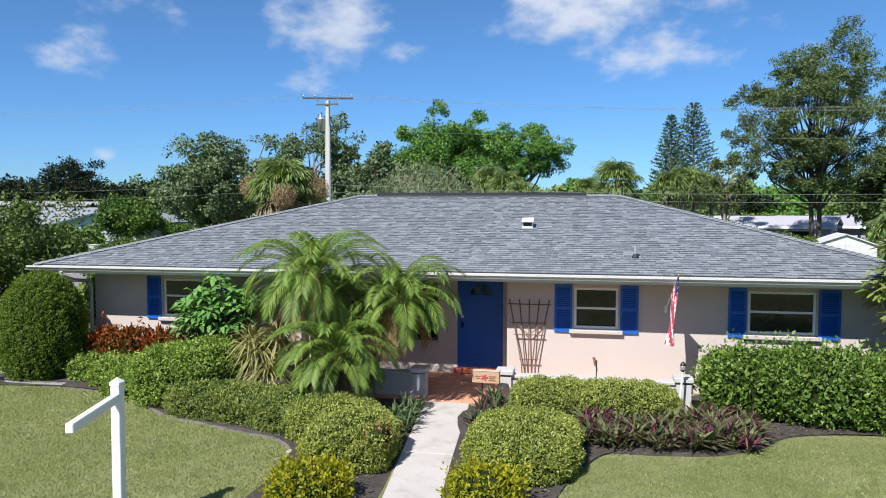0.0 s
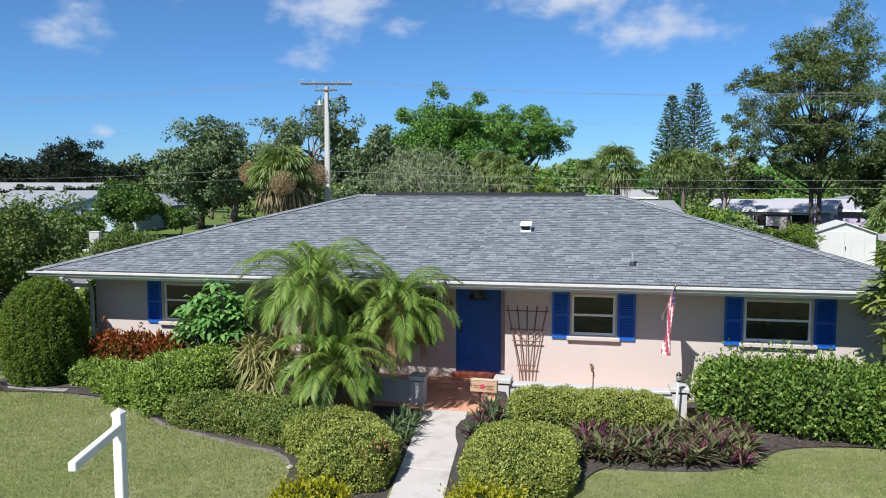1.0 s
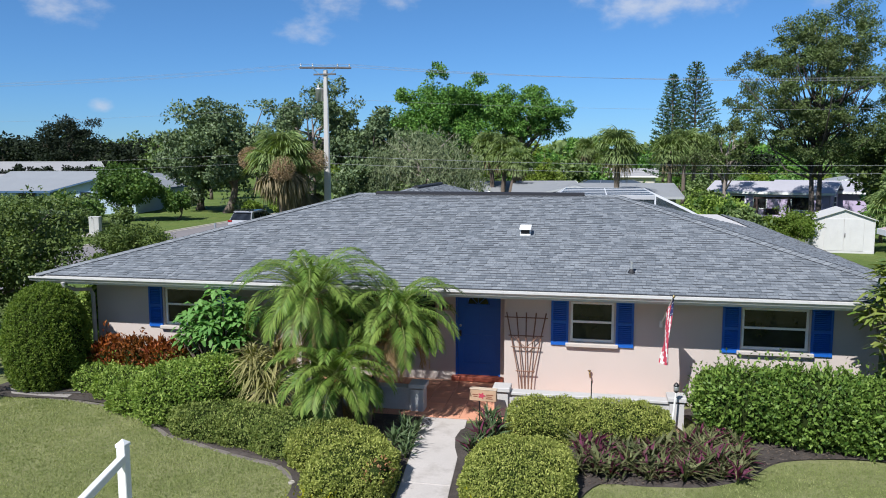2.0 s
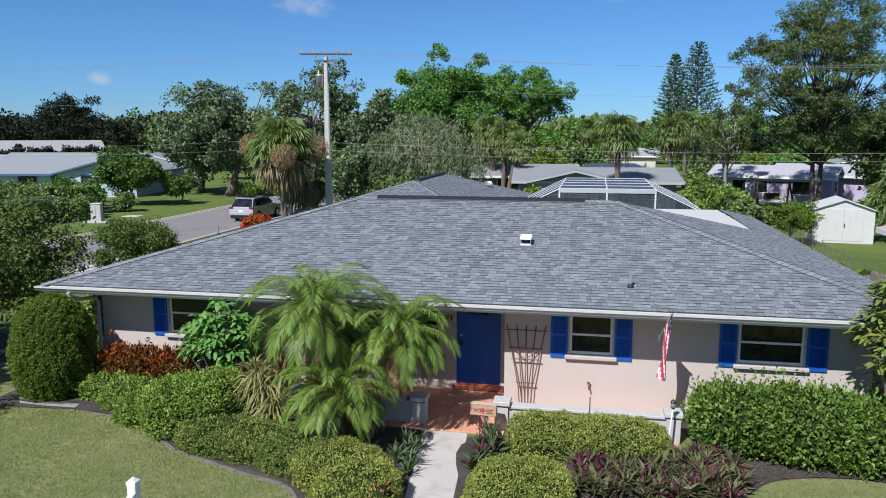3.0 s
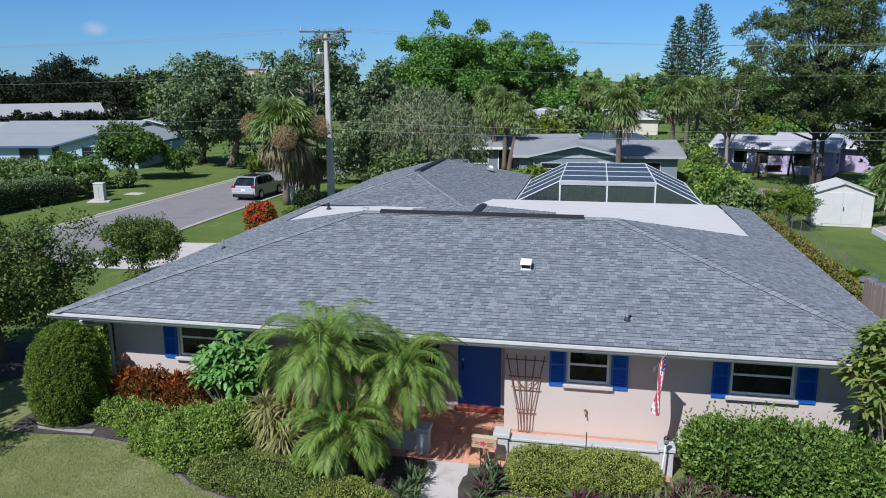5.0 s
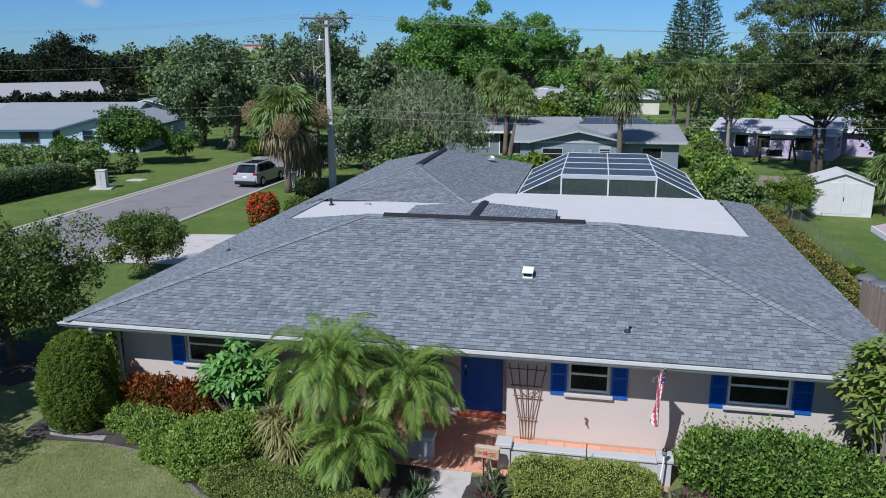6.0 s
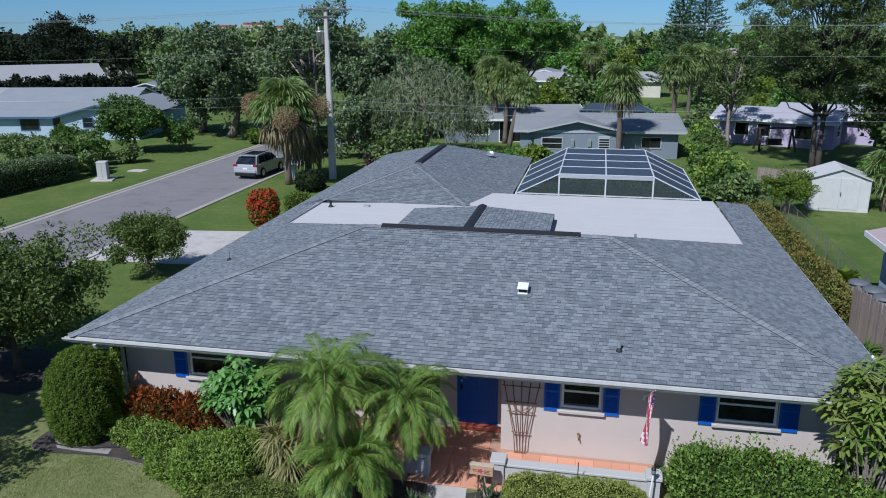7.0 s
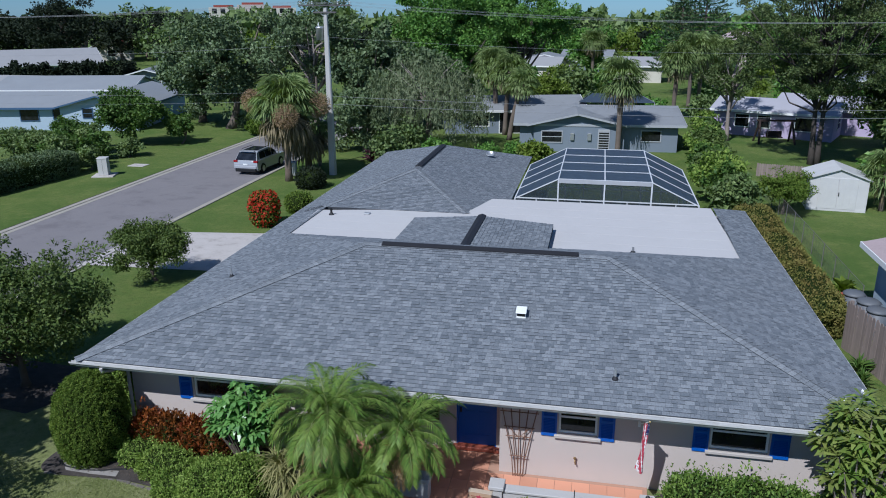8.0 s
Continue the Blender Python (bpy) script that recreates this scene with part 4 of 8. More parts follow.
# number tiles beside the door: plain bars, no figures
pl = part("number_plaque", Geo().box(-0.43, -0.07, DOOR_Y - 0.022, DOOR_Y - 0.002, 1.60, 1.76).mesh("number_plaque", 0.004), surface("glazed cream tile", (0.55, 0.42, 0.30), None, 0.4), house, "tan tile plaque with dark bars")
for k in range(4):
    part("bar", Geo().box(-0.40 + k * 0.08, -0.36 + k * 0.08, DOOR_Y - 0.026, DOOR_Y - 0.0225, 1.63, 1.73), BLACK, pl)
# wall lamp and hose bib
hb = part("hose_bib", Geo().tube([(2.93, -0.002, 0.62), (2.93, -0.06, 0.62), (2.935, -0.10, 0.58), (2.95, -0.10, 0.50)], 0.016, 8).lathe([(0.035, 0), (0.035, 0.015)], 10, (2.93, -0.07, 0.64)), surface("brass", (0.35, 0.25, 0.12), None, 0.4, metal=0.8), house)

# ---- porch ----
porch = thing("floor", "terracotta tiled porch floor", "porch", kind="structure")
PX0, PX1, PY0 = -3.1, 4.60, -1.72
part("porch_slab", Geo().box(PX0, PX1, PY0, -0.002, -0.1, PORCH - 0.010).box(PX0, 1.158, 0.0, DOOR_Y - 0.002, -0.1, PORCH - 0.010), GROUT, porch)
TW = 0.40
tile_me = Geo().box(-TW / 2 + 0.005, TW / 2 - 0.005, -TW / 2 + 0.005, TW / 2 - 0.005, -0.012, 0.0).mesh("tile", 0.003)
tile_me.materials.append(TERRACOTTA)
for i in range(int((PX1 - PX0) / TW) + 1):
    for j in range(int((DOOR_Y - PY0) / TW) + 1):
        x, y = PX0 + (i + 0.5) * TW, PY0 + (j + 0.5) * TW
        if x > PX1 - 0.1 or (x > 1.0 and y > -0.15) or y > DOOR_Y - 0.1:
            continue
        o = part("tile", tile_me, None, porch)
        o.matrix_basis = pose(x, y, PORCH + 0.0)


def low_wall(name, x0, x1, piers, y0=-1.42, y1=-1.24, top=0.47, material=None):
    material = material or STUCCO_WHITE
    ob = thing(name, "low white masonry porch wall with capped piers", "wall", kind="structure")
    part("wall_body", Geo().box(x0, x1, y0, y1, -0.1, top), material, ob)
    part("coping", Geo().box(x0, x1, y0 - 0.04, y1 + 0.04, top + 0.002, top + 0.06).mesh("coping", 0.01), material, ob)
    for px in piers:
        part("pier", Geo().box(px - 0.13, px + 0.13, y0 - 0.06, y1 + 0.06, -0.1, top + 0.03), material, ob)
        part("pier_cap", Geo().box(px - 0.17, px + 0.17, y0 - 0.10, y1 + 0.10, top + 0.061, top + 0.15).mesh("pier_cap", 0.012), material, ob)


low_wall("porch_wall_east", 1.40, 4.40, (1.28, 4.52))
# the west wall's cool grey puts its shade into the masonry colour
low_wall("porch_wall_west", -3.1, -0.50, (-0.38, -3.0), top=0.44, material=surface("shaded white masonry", (0.50, 0.51, 0.52), (0.42, 0.43, 0.44), 0.85, 30, 1.2, 0.5, 0.3, stain=(0.28, 0.28, 0.29), stain_amount=0.4, stain_scale=2))


# ---- leaf materials ----
BOX_LEAF = foliage("clipped box leaf", (0.088, 0.155, 0.026), (0.205, 0.270, 0.050), (0.072, 0.130, 0.022), 0.3, 0.6, 2.0, 0.3, 0.12)
LIME_LEAF = foliage("fresh green hedge leaf", (0.105, 0.190, 0.032), (0.380, 0.480, 0.115), (0.115, 0.200, 0.034), 0.3, 0.5, 1.6, 0.4, 0.12)
DARK_LEAF = foliage("dark hedge leaf", (0.070, 0.118, 0.024), (0.400, 0.450, 0.140), (0.085, 0.138, 0.028), 0.25, 0.6, 2.5, 0.5, 0.12)
OLIVE_LEAF = foliage("yellow green hedge leaf", (0.125, 0.170, 0.030), (0.540, 0.560, 0.165), (0.150, 0.200, 0.036), 0.3, 0.6, 2.2, 0.4, 0.12)
GOLD_LEAF = foliage("golden shrub leaf", (0.257, 0.270, 0.014), (0.446, 0.392, 0.022), (0.162, 0.216, 0.016), 0.35, 0.5, 3.0, 0.6)
BROWN_LEAF = foliage("scorched leaf", (0.270, 0.115, 0.054), (0.351, 0.203, 0.095), None, 0.15, 0.7)
CROTON_LEAF = foliage("orange croton leaf", (0.075, 0.028, 0.014), (0.340, 0.105, 0.022), (0.060, 0.048, 0.014), 0.25, 0.45, 2.6, 0.6)
CROTON_RED = foliage("red croton leaf", (0.170, 0.030, 0.016), (0.400, 0.130, 0.028), (0.060, 0.040, 0.014), 0.25, 0.45, 3.0, 0.5)
UMBRELLA_LEAF = foliage("glossy umbrella leaf", (0.085, 0.220, 0.050), (0.220, 0.400, 0.110), None, 0.3, 0.3, 2.0, 0.4, 0.5)
PALM_LEAF = foliage("date palm leaflet", (0.058, 0.130, 0.022), (0.180, 0.275, 0.050), (0.260, 0.325, 0.076), 0.25, 0.5, 3.0, 0.5, 0.2)
PALM_RIB = foliage("palm frond rib", (0.170, 0.220, 0.060), (0.260, 0.300, 0.090), None, 0.1, 0.5)
PALM_DRY = foliage("dry palm frond", (0.320, 0.208, 0.096), (0.480, 0.336, 0.176), None, 0.2, 0.8)
SPIKE_LEAF = foliage("cream striped leaf", (0.256, 0.256, 0.096), (0.480, 0.432, 0.208), (0.112, 0.144, 0.048), 0.25, 0.5, 6, 0.4)
RHOEO_GREEN = foliage("oyster plant leaf", (0.060, 0.082, 0.032), (0.165, 0.180, 0.075), (0.125, 0.065, 0.060), 0.15, 0.6, 5, 0.35)
RHOEO_PURPLE = foliage("purple leaf underside", (0.075, 0.016, 0.036), (0.160, 0.034, 0.080), (0.055, 0.024, 0.032), 0.2, 0.5, 5, 0.5)
LILY_LEAF = foliage("dark strap leaf", (0.048, 0.088, 0.035), (0.128, 0.176, 0.080), None, 0.15, 0.4, 5, 0.5)
FRANGI_LEAF = foliage("long leathery leaf", (0.104, 0.192, 0.029), (0.240, 0.320, 0.064), (0.320, 0.240, 0.112), 0.3, 0.35, 1.5, 0.35, 0.6)
BIG_HEDGE_LEAF = foliage("glossy hedge leaf", (0.046, 0.105, 0.016), (0.260, 0.375, 0.075), (0.050, 0.110, 0.019), 0.25, 0.5, 1.8, 0.5, 0.25)
GRASS_BLADE = foliage("grass blade", (0.190, 0.240, 0.072), (0.430, 0.440, 0.215), (0.150, 0.205, 0.058), 0.3, 0.6, 1.2, 0.5, 0.2)

# ---- clipped hedges and shrubs ----
shrub("boxwood_bush", "large clipped round green bush at the house corner", "bush", [((-8.80, -1.22, 0.92), (0.86, 0.86, 1.36), 0, 2.15)], 0.042, 3600, BOX_LEAF, TWIG_AND_SHADE, depth=0.09, rough=0.05, seed=11, shrink=0.9)
shrub("side_hedge", "light green hedge beside the house wall", "hedge", [((-9.05, 1.5, 0.95), (0.42, 1.1, 1.05), 0, 3.2)], 0.07, 700, LIME_LEAF, TWIG_AND_SHADE, seed=12)
for cx, cy, h, mm, sd in ((-7.65, -0.66, 0.98, CROTON_RED, 13), (-7.0, -0.64, 1.0, CROTON_LEAF, 14), (-6.35, -0.68, 0.98, CROTON_RED, 15), (-5.75, -0.74, 0.96, CROTON_LEAF, 16)):
    shrub("croton", "bushy croton with orange, red and bronze leaves", "shrub", [((cx, cy, h * 0.5), (0.40, 0.40, h * 0.52), 0, 2.3)], 0.10, 900, mm, TWIG_AND_SHADE, "crotons along the wall", 0.8, 0.16, 0.10, sd, 0.42, 0.7, 0.74, 4)
shrub("low_hedge", "low loose bright green hedge along the curved bed", "hedge", [((-7.55, -1.22, 0.2), (0.58, 0.45, 0.34), -12, 2.6), ((-6.65, -1.58, 0.2), (0.72, 0.55, 0.36), -16, 2.6), ((-5.85, -2.16, 0.18), (0.70, 0.66, 0.36), -24, 2.6)], 0.052, 2100, LIME_LEAF, TWIG_AND_SHADE, depth=0.10, rough=0.07, seed=21, sprigs=120)
shrub("rounded_hedge", "tall rounded bright green hedge in the front bed", "hedge", [((-4.88, -2.58, 0.44), (0.72, 0.78, 0.64), -15, 2.5), ((-4.24, -2.50, 0.50), (0.66, 0.76, 0.68), -15, 2.5)], 0.052, 2100, LIME_LEAF, TWIG_AND_SHADE, depth=0.10, rough=0.07, seed=22, sprigs=90)
shrub("clipped_hedge", "clipped dark green hedge with small two-toned leaves", "hedge", [((-3.75, -3.22, 0.20), (0.80, 0.58, 0.36), -12, 3.4), ((-2.75, -3.44, 0.20), (0.86, 0.58, 0.35), -12, 3.4), ((-1.85, -3.74, 0.22), (0.86, 0.62, 0.36), -18, 3.4)], 0.036, 4700, DARK_LEAF, TWIG_AND_SHADE, depth=0.07, rough=0.04, seed=23)
shrub("clipped_hedge", "clipped yellow-green hedge block beside the front walk", "hedge", [((-1.08, -4.22, 0.22), (0.78, 0.66, 0.38), -30, 3.4), ((-0.55, -5.05, 0.22), (0.66, 0.85, 0.38), 4, 3.4)], 0.036, 4700, OLIVE_LEAF, TWIG_AND_SHADE, depth=0.07, rough=0.05, seed=24)
shrub("dry_patch", "scorched brown patch on the clipped hedge", "hedge patch", [((-0.08, -5.35, 0.42), (0.20, 0.30, 0.17), 0, 2.4)], 0.05, 900, BROWN_LEAF, TWIG_AND_SHADE, seed=25, depth=0.12)
shrub("golden_shrub", "small golden-yellow shrub at the lawn edge", "shrub", [((-0.55, -6.75, 0.15), (0.52, 0.48, 0.36), 0, 2.3)], 0.055, 1500, GOLD_LEAF, TWIG_AND_SHADE, "golden shrubs", 0.6, 0.1, 0.09, 26, 0.5, 0.7, 0.8, 60)
shrub("golden_shrub", "small golden-yellow shrub at the lawn edge", "shrub", [((1.62, -6.45, 0.15), (0.50, 0.42, 0.32), 0, 2.3)], 0.055, 1500, GOLD_LEAF, TWIG_AND_SHADE, "golden shrubs", 0.6, 0.1, 0.09, 27, 0.5, 0.7, 0.8, 60)
shrub("clipped_hedge", "low rounded clipped hedge beside the front walk", "hedge", [((1.93, -4.62, 0.18), (0.84, 1.22, 0.40), 0, 2.9)], 0.036, 4700, OLIVE_LEAF, TWIG_AND_SHADE, depth=0.06, rough=0.04, seed=28)
shrub("clipped_hedge", "low clipped hedge in front of the porch wall", "hedge", [((2.25, -2.16, 0.20), (0.78, 0.62, 0.43), 4, 3.1), ((3.45, -2.13, 0.20), (0.95, 0.62, 0.44), 0, 3.1)], 0.036, 4700, OLIVE_LEAF, TWIG_AND_SHADE, depth=0.07, rough=0.05, seed=29)
shrub("tall_hedge", "broad glossy green hedge below the bedroom window", "hedge", [((5.68, -1.36, 0.54), (0.88, 0.84, 0.60), -8, 2.6), ((6.85, -1.50, 0.56), (1.15, 0.94, 0.64), -8, 2.7), ((7.95, -1.70, 0.54), (0.95, 0.92, 0.60), -12, 2.7)], 0.078, 1400, BIG_HEDGE_LEAF, TWIG_AND_SHADE, depth=0.20, rough=0.10, seed=30, sprigs=420)


# ---- rosettes and strap-leaved plants ----
def rosette_quads(g, at, n, length, width, low=0.2, high=1.2, droop=0.15):
    az = g.random(n) * 2 * math.pi
    el = low + (high - low) * g.random(n)
    D = np.stack([np.cos(az) * np.cos(el), np.sin(az) * np.cos(el), np.sin(el)], 1)
    Nn = unit(np.array([0, 0, 1.0]) + g.normal(size=(n, 3)) * 0.25 - D * 0.3)
    P = np.array(at) + D * 0.02 + g.normal(size=(n, 3)) * 0.015
    return leaf_quads(P, D, Nn, length * (0.7 + 0.5 * g.random(n)), width, 0.10, droop)


def rosette_bed(name, label, category, spots, n, length, width, materials, group="", seed=1, low=0.2, high=1.25):
    """One plant to a spot, each with green upper leaves and coloured inner ones."""
    g = np.random.default_rng(seed)
    for x, y, s in spots:
        ob = thing(name, label, category, (x, y, 0.0), group=group)
        part("stem", Geo().tube([(0, 0, -0.02), (0.01, 0, 0.10 * s)], [0.025, 0.018], 6), TWIG_AND_SHADE, ob)
        for mi, (mm, share) in enumerate(materials):
            part("leaves", quads("leaves", rosette_quads(g, (0, 0, 0.06 * s), max(3, int(n * share)), length * s, width * s, low + 0.15 * mi, high)), mm, ob, kind="stuff")


g0 = np.random.default_rng(42)
spots = []
for k in range(400):
    x, y = g0.uniform(2.75, 5.45), g0.uniform(-3.95, -2.0)
    front = -3.35 - 0.35 * math.sin((x - 2.7) * 1.3) - 0.15 * max(0, 4.2 - x)
    if not (front - 0.25 < y < min(-2.55 + 0.30 * max(0, x - 4.0) * 2.2, -1.9)):
        continue
    if all((x - a) ** 2 + (y - b) ** 2 > 0.155 ** 2 for a, b, _ in spots):
        spots.append((x, y, g0.uniform(0.85, 1.25)))
rosette_bed("oyster_plant", "oyster plant rosette with green and purple leaves", "plant", spots, 34, 0.34, 0.042, [(RHOEO_GREEN, 0.80), (RHOEO_PURPLE, 0.20)], "oyster plants in the bed", 51)
rosette_bed("cordyline", "bright purple spiky cordyline", "plant", [(2.98, -3.15, 1.25), (3.12, -3.30, 1.0), (2.82, -3.32, 0.95), (3.05, -1.75, 0.9), (5.2, -3.75, 0.9)], 26, 0.42, 0.05, [(RHOEO_PURPLE, 0.75), (RHOEO_GREEN, 0.25)], "purple cordylines", 52, 0.5, 1.4)
rosette_bed("border_lily", "clump of dark strap leaves beside the front walk", "plant", [(1.12, -2.15, 1.2), (1.22, -2.45, 1.2), (1.05, -2.72, 1.15), (1.30, -2.78, 1.2), (1.15, -3.05, 1.1), (1.42, -2.35, 1.1), (1.02, -3.35, 0.9)], 36, 0.40, 0.045, [(LILY_LEAF, 0.8), (RHOEO_PURPLE, 0.2)], "strap-leaved border plants", 53, 0.45, 1.4)
rosette_bed("border_lily", "clump of dark strap leaves beside the front walk", "plant", [(-0.12, -2.7, 1.0), (-0.20, -3.05, 1.1), (-0.08, -3.4, 1.0), (-0.32, -2.6, 1.0), (-0.36, -3.35, 1.1), (-0.05, -3.75, 0.9)], 30, 0.36, 0.04, [(LILY_LEAF, 1.0)], "strap-leaved border plants", 54, 0.45, 1.4)


def spiky_head(ob, g, at, n=170, length=0.66):
    Q = rosette_quads(g, at, n, length, 0.032, -0.5, 1.35, 0.35)
    part("leaf_head", quads("leaf_head", Q), SPIKE_LEAF, ob, kind="stuff")


g1 = np.random.default_rng(9)
dr = thing("dracaena", "variegated spiky dracaena with cream striped leaves", "plant", (-3.22, -2.35, 0))
for dx, dy, h in ((0, 0, 0.85), (0.22, -0.12, 0.55), (-0.20, 0.08, 1.05), (0.30, 0.15, 1.15)):
    part("stem", Geo().tube([(dx * 0.3, dy * 0.3, -0.02), (dx, dy, h)], [0.035, 0.028], 7), BARK_PALM, dr)
    spiky_head(dr, g1, (dx, dy, h))


# ---- pygmy date palms ----
def frond_quads(g, base, az, el, length, pairs, leaflet, arch):
    """Leaflets on both sides of an arching rib; also gives the rib's points."""
    pts, p, e = [], np.array(base, float), el
    n = 14
    for i in range(n + 1):
        pts.append(p.copy())
        d = np.array([math.cos(az) * math.cos(e), math.sin(az) * math.cos(e), math.sin(e)])
        p = p + d * length / n
        e -= arch / n * (0.5 + 1.2 * i / n)
    pts = np.array(pts)
    t = np.linspace(0.14, 0.99, pairs)
    idx = t * n
    i0 = np.minimum(idx.astype(int), n - 1)
    P = pts[i0] + (pts[i0 + 1] - pts[i0]) * (idx - i0)[:, None]
    T = unit(pts[i0 + 1] - pts[i0])
    side = unit(np.cross(T, np.array([0, 0, 1.0])))
    up = np.cross(side, T)
    out = []
    for s in (-1, 1):
        fwd = 0.45 + 0.75 * t
        D = unit(T * fwd[:, None] + side * s + up * 0.30 + g.normal(size=P.shape) * 0.04)
        ln = leaflet * (0.55 + 0.6 * np.sin(np.clip(t * 0.95 + 0.08, 0, 1) * math.pi)) * (0.85 + 0.3 * g.random(pairs))
        out.append(leaf_quads(P, D, up + g.normal(size=P.shape) * 0.14, ln, 0.0185, 0.04, 0.36))
    return np.concatenate(out), pts


STALK = surface("orange brown stalk", (0.32, 0.12, 0.05), None, 0.8)


def date_palm(name, label, at, top, fronds, length, seed, lean=(0, 0), dry=6, group="", trunk_r=0.085):
    g = np.random.default_rng(seed)
    ob = thing(name, label, "palm", at, group=group)
    c = np.array([lean[0], lean[1], top])
    n = 9
    tr = [(lean[0] * (i / n) ** 1.6, lean[1] * (i / n) ** 1.6, -0.05 + top * i / n) for i in range(n + 1)]
    part("trunk", smooth(Geo().tube(tr, [trunk_r * (1.15 - 0.2 * i / n + 0.07 * (i % 2)) for i in range(n + 1)], 10).mesh("trunk")), BARK_PALM, ob)
    boots = Geo()
    for k in range(46):
        a, z = k * 2.4, top - 0.04 - 0.45 * g.random()
        d = Vector((math.cos(a), math.sin(a), 0))
        b = Vector((lean[0], lean[1], z)) * 1.0 + d * trunk_r * 0.8
        boots.tube([b, b + d * 0.06 + Vector((0, 0, 0.07)), b + d * 0.09 + Vector((0, 0, 0.15))], [0.022, 0.018, 0.008], 5)
    part("leaf_bases", boots, BARK_PALM, ob, kind="stuff")
    greens, ribs, drys = [], Geo(), []
    for k in range(fronds):
        t = k / (fronds - 1)
        az = k * 2.399963 + g.normal() * 0.12
        el = 1.45 - 1.75 * t ** 0.9 + g.normal() * 0.08
        arch = 1.32 + 0.72 * (1 - t) + g.normal() * 0.12
        L = length * (0.78 + 0.3 * math.sin(math.pi * min(1, t + 0.25))) * (0.92 + 0.16 * g.random())
        q, pts = frond_quads(g, c + np.array([math.cos(az), math.sin(az), 0]) * 0.05, az, el, L, 60, 0.26 * length / 1.3, arch)
        greens.append(q)
        ribs.tube([tuple(p) for p in pts[::2]], list(np.linspace(0.015, 0.004, len(pts[::2]))), 4, False)
    for k in range(dry):
        az = g.random() * 6.28
        q, pts = frond_quads(g, c - np.array([0, 0, 0.12]), az, -0.75 + 0.3 * g.random(), length * 0.8, 40, 0.2, 1.1)
        drys.append(q)
    part("fronds", quads("fronds", np.concatenate(greens)), PALM_LEAF, ob, kind="stuff")
    part("frond_ribs", ribs, PALM_RIB, ob, kind="stuff")
    if drys:
        part("dry_fronds", quads("dry_fronds", np.concatenate(drys)), PALM_DRY, ob, kind="stuff")
    for k in range(10):
        a = g.random() * 6.28
        b = Vector(c) + Vector((math.cos(a), math.sin(a), 0)) * 0.08
        part("fruit_stalk", Geo().tube([b, b + Vector((math.cos(a) * 0.16, math.sin(a) * 0.16, 0.02)), b + Vector((math.cos(a) * 0.26, math.sin(a) * 0.26, -0.16))], [0.010, 0.008, 0.016], 4), STALK, ob)
    return ob


date_palm("date_palm", "tall pygmy date palm with arching green fronds", (-2.15, -2.25, 0), 2.36, 46, 1.54, 61, (-0.08, 0.05), 14, "date palm clump")
date_palm("date_palm", "leaning pygmy date palm beside the porch", (-1.15, -2.30, 0), 1.98, 34, 1.34, 62, (0.50, 0.35), 10, "date palm clump", 0.07)
date_palm("date_palm", "short young pygmy date palm with drooping fronds", (-1.50, -2.85, 0), 1.04, 44, 1.28, 63, (-0.05, -0.05), 3, "date palm clump", 0.07)


# ---- umbrella tree and frangipani ----
def whorled_shrub(name, label, category, at, heads, mat_leaf, length, width, count, seed, droop=0.25, mat_stem=None, jitter=0.25, low=-0.25):
    g = np.random.default_rng(seed)
    ob = thing(name, label, category, at)
    Q = []
    for (x, y, z) in heads:
        part("stem", Geo().tube([(0.15 * x, 0.15 * y, -0.02), (0.55 * x, 0.55 * y, z * 0.5), (x, y, z)], [0.03, 0.022, 0.014], 6), mat_stem or BARK, ob)
        n = count
        az = np.arange(n) * 2.4 + g.random() * 6
        el = low + 0.9 * g.random(n)
        D = np.stack([np.cos(az) * np.cos(el), np.sin(az) * np.cos(el), np.sin(el)], 1)
        Nn = unit(np.array([0, 0, 1.0]) + g.normal(size=(n, 3)) * jitter)
        P = np.array([x, y, z]) + D * 0.04 + np.array([0, 0, 0.05]) * g.random((n, 1))
        Q.append(oval_quads(P, D, Nn, length * (0.7 + 0.5 * g.random(n)), width, droop))
    part("foliage", quads("foliage", np.concatenate(Q)), mat_leaf, ob, kind="stuff")
    return ob


g2 = np.random.default_rng(17)
heads = []
for k in range(230):
    d = unit(g2.normal(size=3))
    r = g2.random() ** 0.4
    heads.append((d[0] * 0.85 * r, d[1] * 0.6 * r, 1.42 + d[2] * 0.82 * r))
whorled_shrub("umbrella_tree", "glossy green umbrella tree in front of the window", "shrub", (-4.82, -0.95, 0), heads[:130], UMBRELLA_LEAF, 0.25, 0.10, 10, 71, 0.35)
heads = []
for k in range(150):
    d = unit(g2.normal(size=3))
    r = g2.random() ** 0.4
    heads.append((d[0] * 0.95 * r, d[1] * 0.85 * r, 2.25 + d[2] * 1.15 * r))
fp = whorled_shrub("frangipani", "leafy frangipani with long leathery leaves", "shrub", (8.62, -1.25, 0), heads, FRANGI_LEAF, 0.33, 0.085, 13, 72, 0.25, BARK_PALE)
fl = []
for k in range(16):
    x, y, z = heads[k * 3]
    fl.append(rosette_quads(g2, (x, y, z + 0.12), 6, 0.07, 0.045, 0.2, 0.9, 0.0))
part("blossom", quads("blossom", np.concatenate(fl)), WHITE, fp, kind="stuff")


